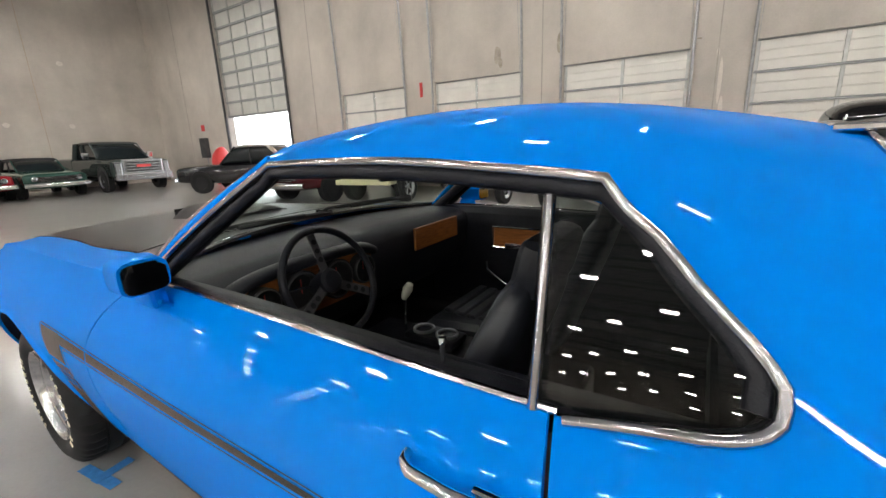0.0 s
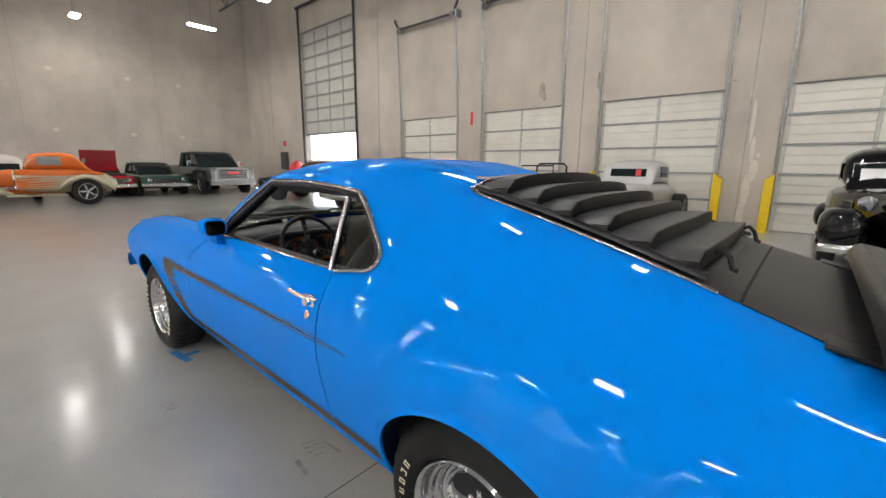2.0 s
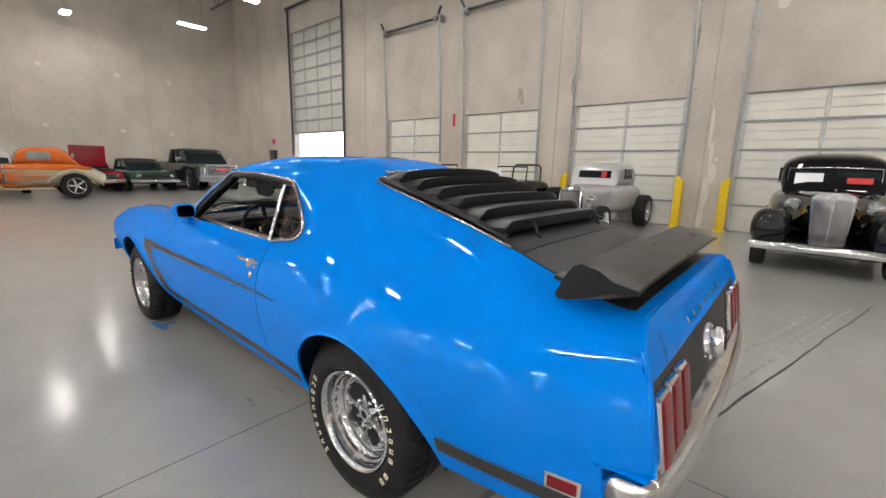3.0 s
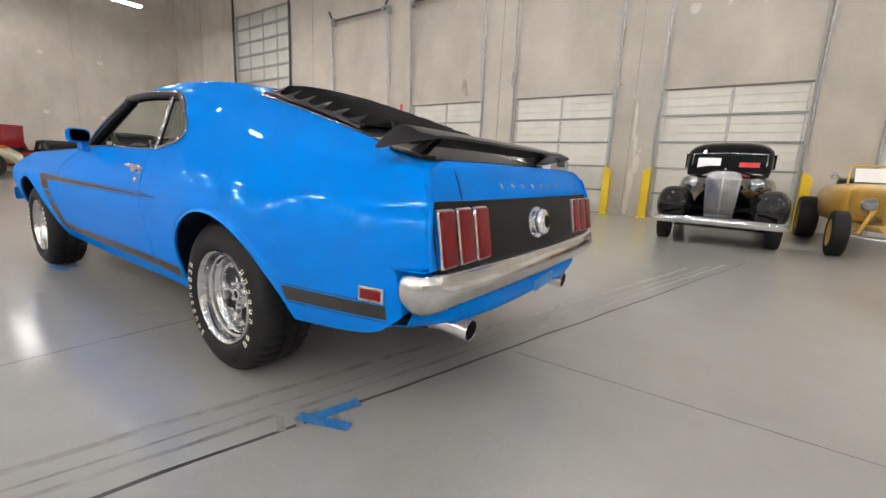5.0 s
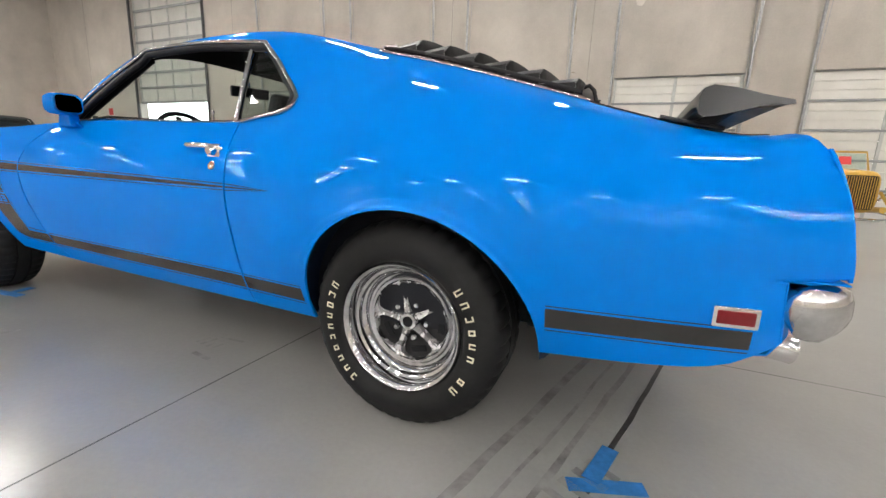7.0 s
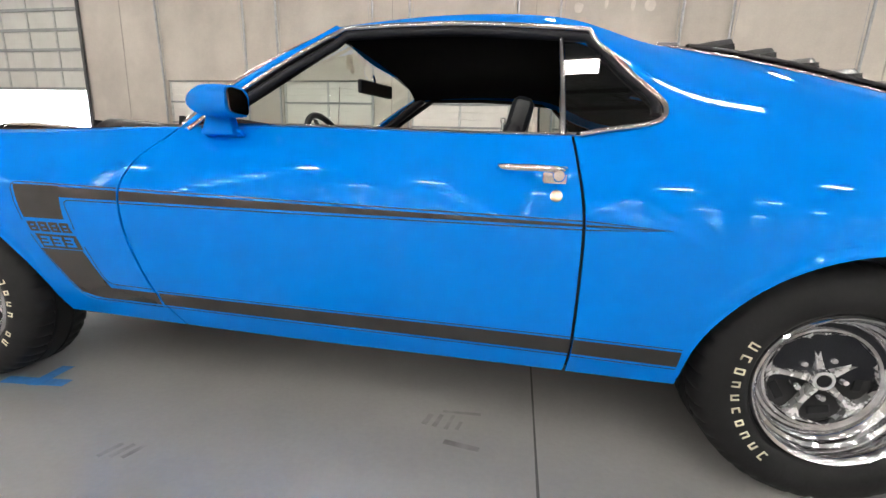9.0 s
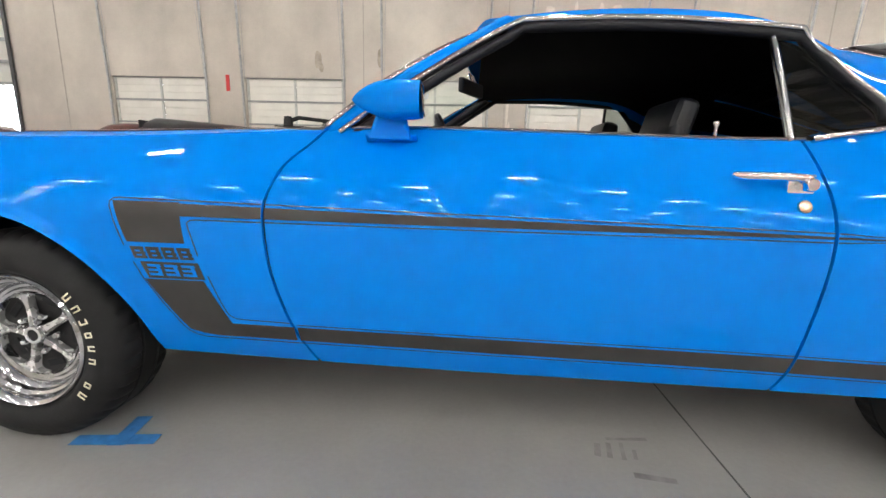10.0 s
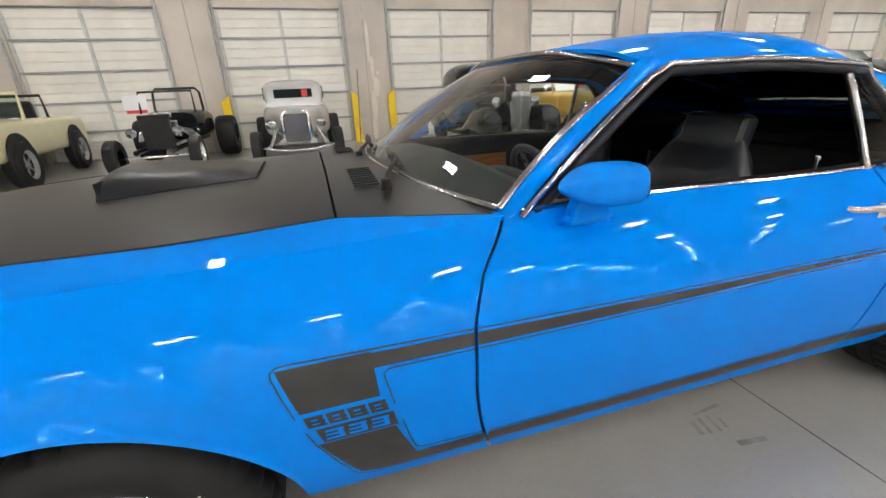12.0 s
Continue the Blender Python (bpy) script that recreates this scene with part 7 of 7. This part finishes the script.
# ---- closed classics parked along the walls ----
def classic(name, label, place, paint, roof_paint=None, high=1.36, round_top=False, hood_up=False, chrome_face=True):
    c = thing(name, label, "car", "", "", place)
    L = 2.25
    loft("body", [(L, 0.72, 0.42, 0.78, 6), (L - 0.10, 0.84, 0.34, 0.84, 6), (1.4, 0.89, 0.30, 0.90, 5), (0.3, 0.90, 0.28, 0.93, 5), (-1.0, 0.90, 0.28, 0.93, 5), (-1.9, 0.86, 0.34, 0.90, 5), (-L, 0.74, 0.42, 0.82, 5)], paint, c)
    if round_top:
        cab = loft("cabin", [(0.75, 0.55, 0.88, 0.94, 3), (0.35, 0.64, 0.88, 1.32, 3), (-0.2, 0.68, 0.88, high, 3), (-0.9, 0.66, 0.88, high - 0.03, 3), (-1.6, 0.5, 0.85, 1.1, 2.6), (-1.9, 0.35, 0.8, 0.92, 2.5)], roof_paint or paint, c)
        part("windscreen", box_bm((0.012, 1.06, 0.30), (0, 0, 0), 0.02, 2, turn=Matrix.Translation((0.545, 0, 1.15)) @ Matrix.Rotation(-0.75, 4, "Y")), DARK_GLASS, cab)
        for s in (-1, 1):
            part("side_window", box_bm((1.0, 0.012, 0.26), (-0.3, s * 0.672, 1.20), 0.05, 3), DARK_GLASS, cab)
    else:
        cab = loft("cabin_glass", [(0.78, 0.66, 0.90, 0.93, 5), (0.20, 0.63, 0.90, high - 0.06, 5), (-0.3, 0.63, 0.90, high - 0.02, 5), (-0.9, 0.62, 0.90, high - 0.04, 5), (-1.5, 0.60, 0.90, 0.96, 5)], DARK_GLASS, c)
        loft("roof", [(0.22, 0.62, high - 0.10, high - 0.06, 4), (0.10, 0.64, high - 0.10, high, 4), (-0.4, 0.645, high - 0.09, high + 0.02, 4), (-0.95, 0.63, high - 0.10, high - 0.01, 4), (-1.0, 0.60, high - 0.10, high - 0.05, 4)], roof_paint or paint, cab)
        for s in (-1, 1):
            tube("screen_pillar", [(0.76, s * 0.655, 0.92), (0.20, s * 0.625, high - 0.06)], 0.028, paint, cab)
            tube("rear_pillar", [(-1.45, s * 0.60, 0.94), (-0.92, s * 0.61, high - 0.06)], 0.07, roof_paint or paint, cab)
            tube("centre_pillar", [(-0.28, s * 0.64, 0.92), (-0.28, s * 0.628, high - 0.06)], 0.02, DARK_PART, cab)
    g = part("grille", box_bm((0.03, 1.10, 0.20), (L - 0.01, 0, 0.64), 0.02), DARK_PART, c, "dark front grille")
    for k in range(4):
        part("grille_bar", box_bm((0.012, 1.06, 0.012), (L + 0.012, 0, 0.57 + 0.045 * k), 0.003, 1), CHROME, g)
    P = np.array([[(L + 0.07 - 0.10 * v ** 4 + o, 0.88 * v, 0.46 + z) for v in np.linspace(-1, 1, 15)] for o, z in ((-0.02, 0.06), (0.015, 0.05), (0.025, 0), (0.015, -0.05), (-0.02, -0.06))])
    sheet("bumper", P, CHROME, c, "chrome front bumper", flip=True, thick=0.01)
    for s in (-1, 1):
        head_lamp(c, L - 0.01, s * 0.60, 0.66, 0.085, 0.04)
        for x in (1.35, -1.35):
            lathe("wheel_arch", [(0.37, 0.0), (0.37, 0.02), (0.0, 0.02)], DARK_PART, c, steps=28, place=Matrix.Translation((x, s * 0.885, 0.36)) @ Matrix.Diagonal((1, s, 1, 1)))
            road_wheel(c, x, s * 0.80, 0.33, 0.21, CHROME)
    if hood_up:
        part("raised_hood", box_bm((0.84, 1.16, 0.06), (0, 0, 0), 0.028, 3, turn=Matrix.Translation((0.80, 0, 1.42)) @ Matrix.Rotation(radians(99), 4, "Y") @ Matrix.Rotation(radians(0), 4, "X")), paint, c, "red hood propped open")
        part("engine_bay", box_bm((1.1, 1.25, 0.06), (1.5, 0, 0.90), 0.01), DARK_PART, c)
    return c


GREEN = car_paint("dark_green_paint", (0.030, 0.075, 0.062))
REDP = car_paint("red_paint", (0.24, 0.007, 0.012))
MAROON = car_paint("maroon_paint", (0.085, 0.010, 0.014))
WHITEP = car_paint("white_paint", (0.62, 0.60, 0.56))
classic("classic_coupe", "dark green classic coupe parked nose out by the end wall", at(-20.4, 3.78, 0), GREEN, DARK_PART)
classic("classic_coupe", "bright red classic car with its hood propped open", at(-20.6, 1.90, 0), REDP, REDP, hood_up=True)
classic("classic_sedan", "maroon round-topped old sedan by the loading doors", at(-7.9, 7.3, -90), MAROON, MAROON, 1.60, True)
classic("classic_sedan", "black classic sedan with chrome grille near the open door", at(-12.55, 7.5, -150), car_paint("black_classic", (0.010, 0.010, 0.012)), WHITEP, 1.52)
classic("classic_sedan", "white round-topped classic car parked beyond the orange coupe", at(-20.5, -0.9, 0), WHITEP, WHITEP, 1.60, True)


# ---- pickup truck ----
SATIN_CHROME = material("satin_chrome", (0.60, 0.61, 0.63), rough=0.26, metal=0.75, var=0.12, var_scale=6)


def pickup(place):
    c = thing("pickup_truck", "dark grey crew-cab pickup truck with a large chrome grille", "truck", "", "", place)
    M = car_paint("dark_grey_paint", (0.035, 0.044, 0.042))
    loft("body", [(2.85, 0.80, 0.62, 1.10, 7), (2.72, 0.95, 0.50, 1.18, 7), (1.4, 0.99, 0.46, 1.26, 6), (0.6, 0.99, 0.46, 1.28, 6), (-1.05, 0.99, 0.46, 1.28, 6)], M, c)
    loft("bed", [(-1.10, 0.99, 0.52, 1.30, 7), (-2.9, 0.99, 0.54, 1.30, 7)], M, c)
    cab = loft("cabin_glass", [(1.35, 0.86, 1.22, 1.27, 6), (0.72, 0.80, 1.22, 1.80, 6), (0.3, 0.80, 1.22, 1.88, 6), (-0.7, 0.80, 1.22, 1.87, 6), (-1.02, 0.84, 1.22, 1.5, 6)], DARK_GLASS, c)
    loft("roof", [(0.74, 0.78, 1.78, 1.83, 4), (0.55, 0.81, 1.78, 1.90, 4), (-0.1, 0.82, 1.78, 1.93, 4), (-0.75, 0.80, 1.78, 1.89, 4)], M, cab)
    for s in (-1, 1):
        for a, b, r in (((1.30, 0.87, 1.26), (0.70, 0.79, 1.82), 0.035), ((-0.10, 0.86, 1.26), (-0.10, 0.81, 1.84), 0.045), ((-0.98, 0.87, 1.26), (-0.75, 0.80, 1.84), 0.09)):
            tube("pillar", [(a[0], s * a[1], a[2]), (b[0], s * b[1], b[2])], r, M, cab)
        for x in (1.80, -1.90):
            lathe("wheel_arch", [(0.50, 0.0), (0.50, 0.03), (0.0, 0.03)], DARK_PART, c, steps=28, place=Matrix.Translation((x, s * 0.965, 0.46)) @ Matrix.Diagonal((1, s, 1, 1)))
            road_wheel(c, x, s * 0.90, 0.41, 0.27, CHROME)
        part("headlamp", box_bm((0.16, 0.24, 0.20), (2.80, s * 0.80, 1.02), 0.03, 2), LAMP_GLASS, c)
        part("door_mirror", box_bm((0.10, 0.22, 0.24), (0.95, s * 1.10, 1.36), 0.03, 2), CHROME, c)
        part("lamp_surround", box_bm((0.10, 0.20, 0.48), (2.86, s * 0.80, 0.80), 0.03, 2), SATIN_CHROME, c)
    g = part("grille", box_bm((0.08, 1.36, 0.54), (2.88, 0, 0.92), 0.05, 2), SATIN_CHROME, c, "large chrome grille")
    for k in range(4):
        part("grille_slot", box_bm((0.02, 1.16, 0.035), (2.925, 0, 0.77 + 0.10 * k), 0.01, 1), DARK_PART, g)
    part("grille_badge", box_bm((0.02, 0.46, 0.10), (2.94, 0, 0.95), 0.008, 1), RED_CARD, g)
    part("bumper", box_bm((0.20, 1.90, 0.26), (2.90, 0, 0.56), 0.05, 2), SATIN_CHROME, c, "chrome front bumper")
    part("running_board", box_bm((2.2, 2.0, 0.08), (0, 0, 0.44), 0.02), DARK_PART, c)


pickup(at(-20.3, 6.15, 0))

# ---- small things by the open door ----
rc = thing("red_cover", "red cloth cover draped over a stand near the open door", "cover")
loft("cloth", [(-0.35, 0.10, 0.0, 0.9, 2.5), (-0.2, 0.32, 0.0, 1.35, 2.6), (0.1, 0.36, 0.0, 1.55, 2.4), (0.35, 0.12, 0.0, 1.0, 2.5)], RED_CARD, rc, place=at(-16.5, 8.7, 20))
sg = thing("wall_sign", "small red sign on the wall above an electrical box", "sign")
part("plate", box_bm((0.28, 0.02, 0.28), (-19.4, WALL_Y - 0.02, 2.45), 0.004), RED_CARD, sg)
eb = thing("electrical_box", "grey wall-mounted electrical box", "cabinet")
part("box", box_bm((0.5, 0.18, 0.9), (-19.35, WALL_Y - 0.10, 1.55), 0.015), DARK_STEEL, eb)
part("conduit", box_bm((0.04, 0.04, 1.6), (-19.35, WALL_Y - 0.05, 0.8)), STEEL, eb)
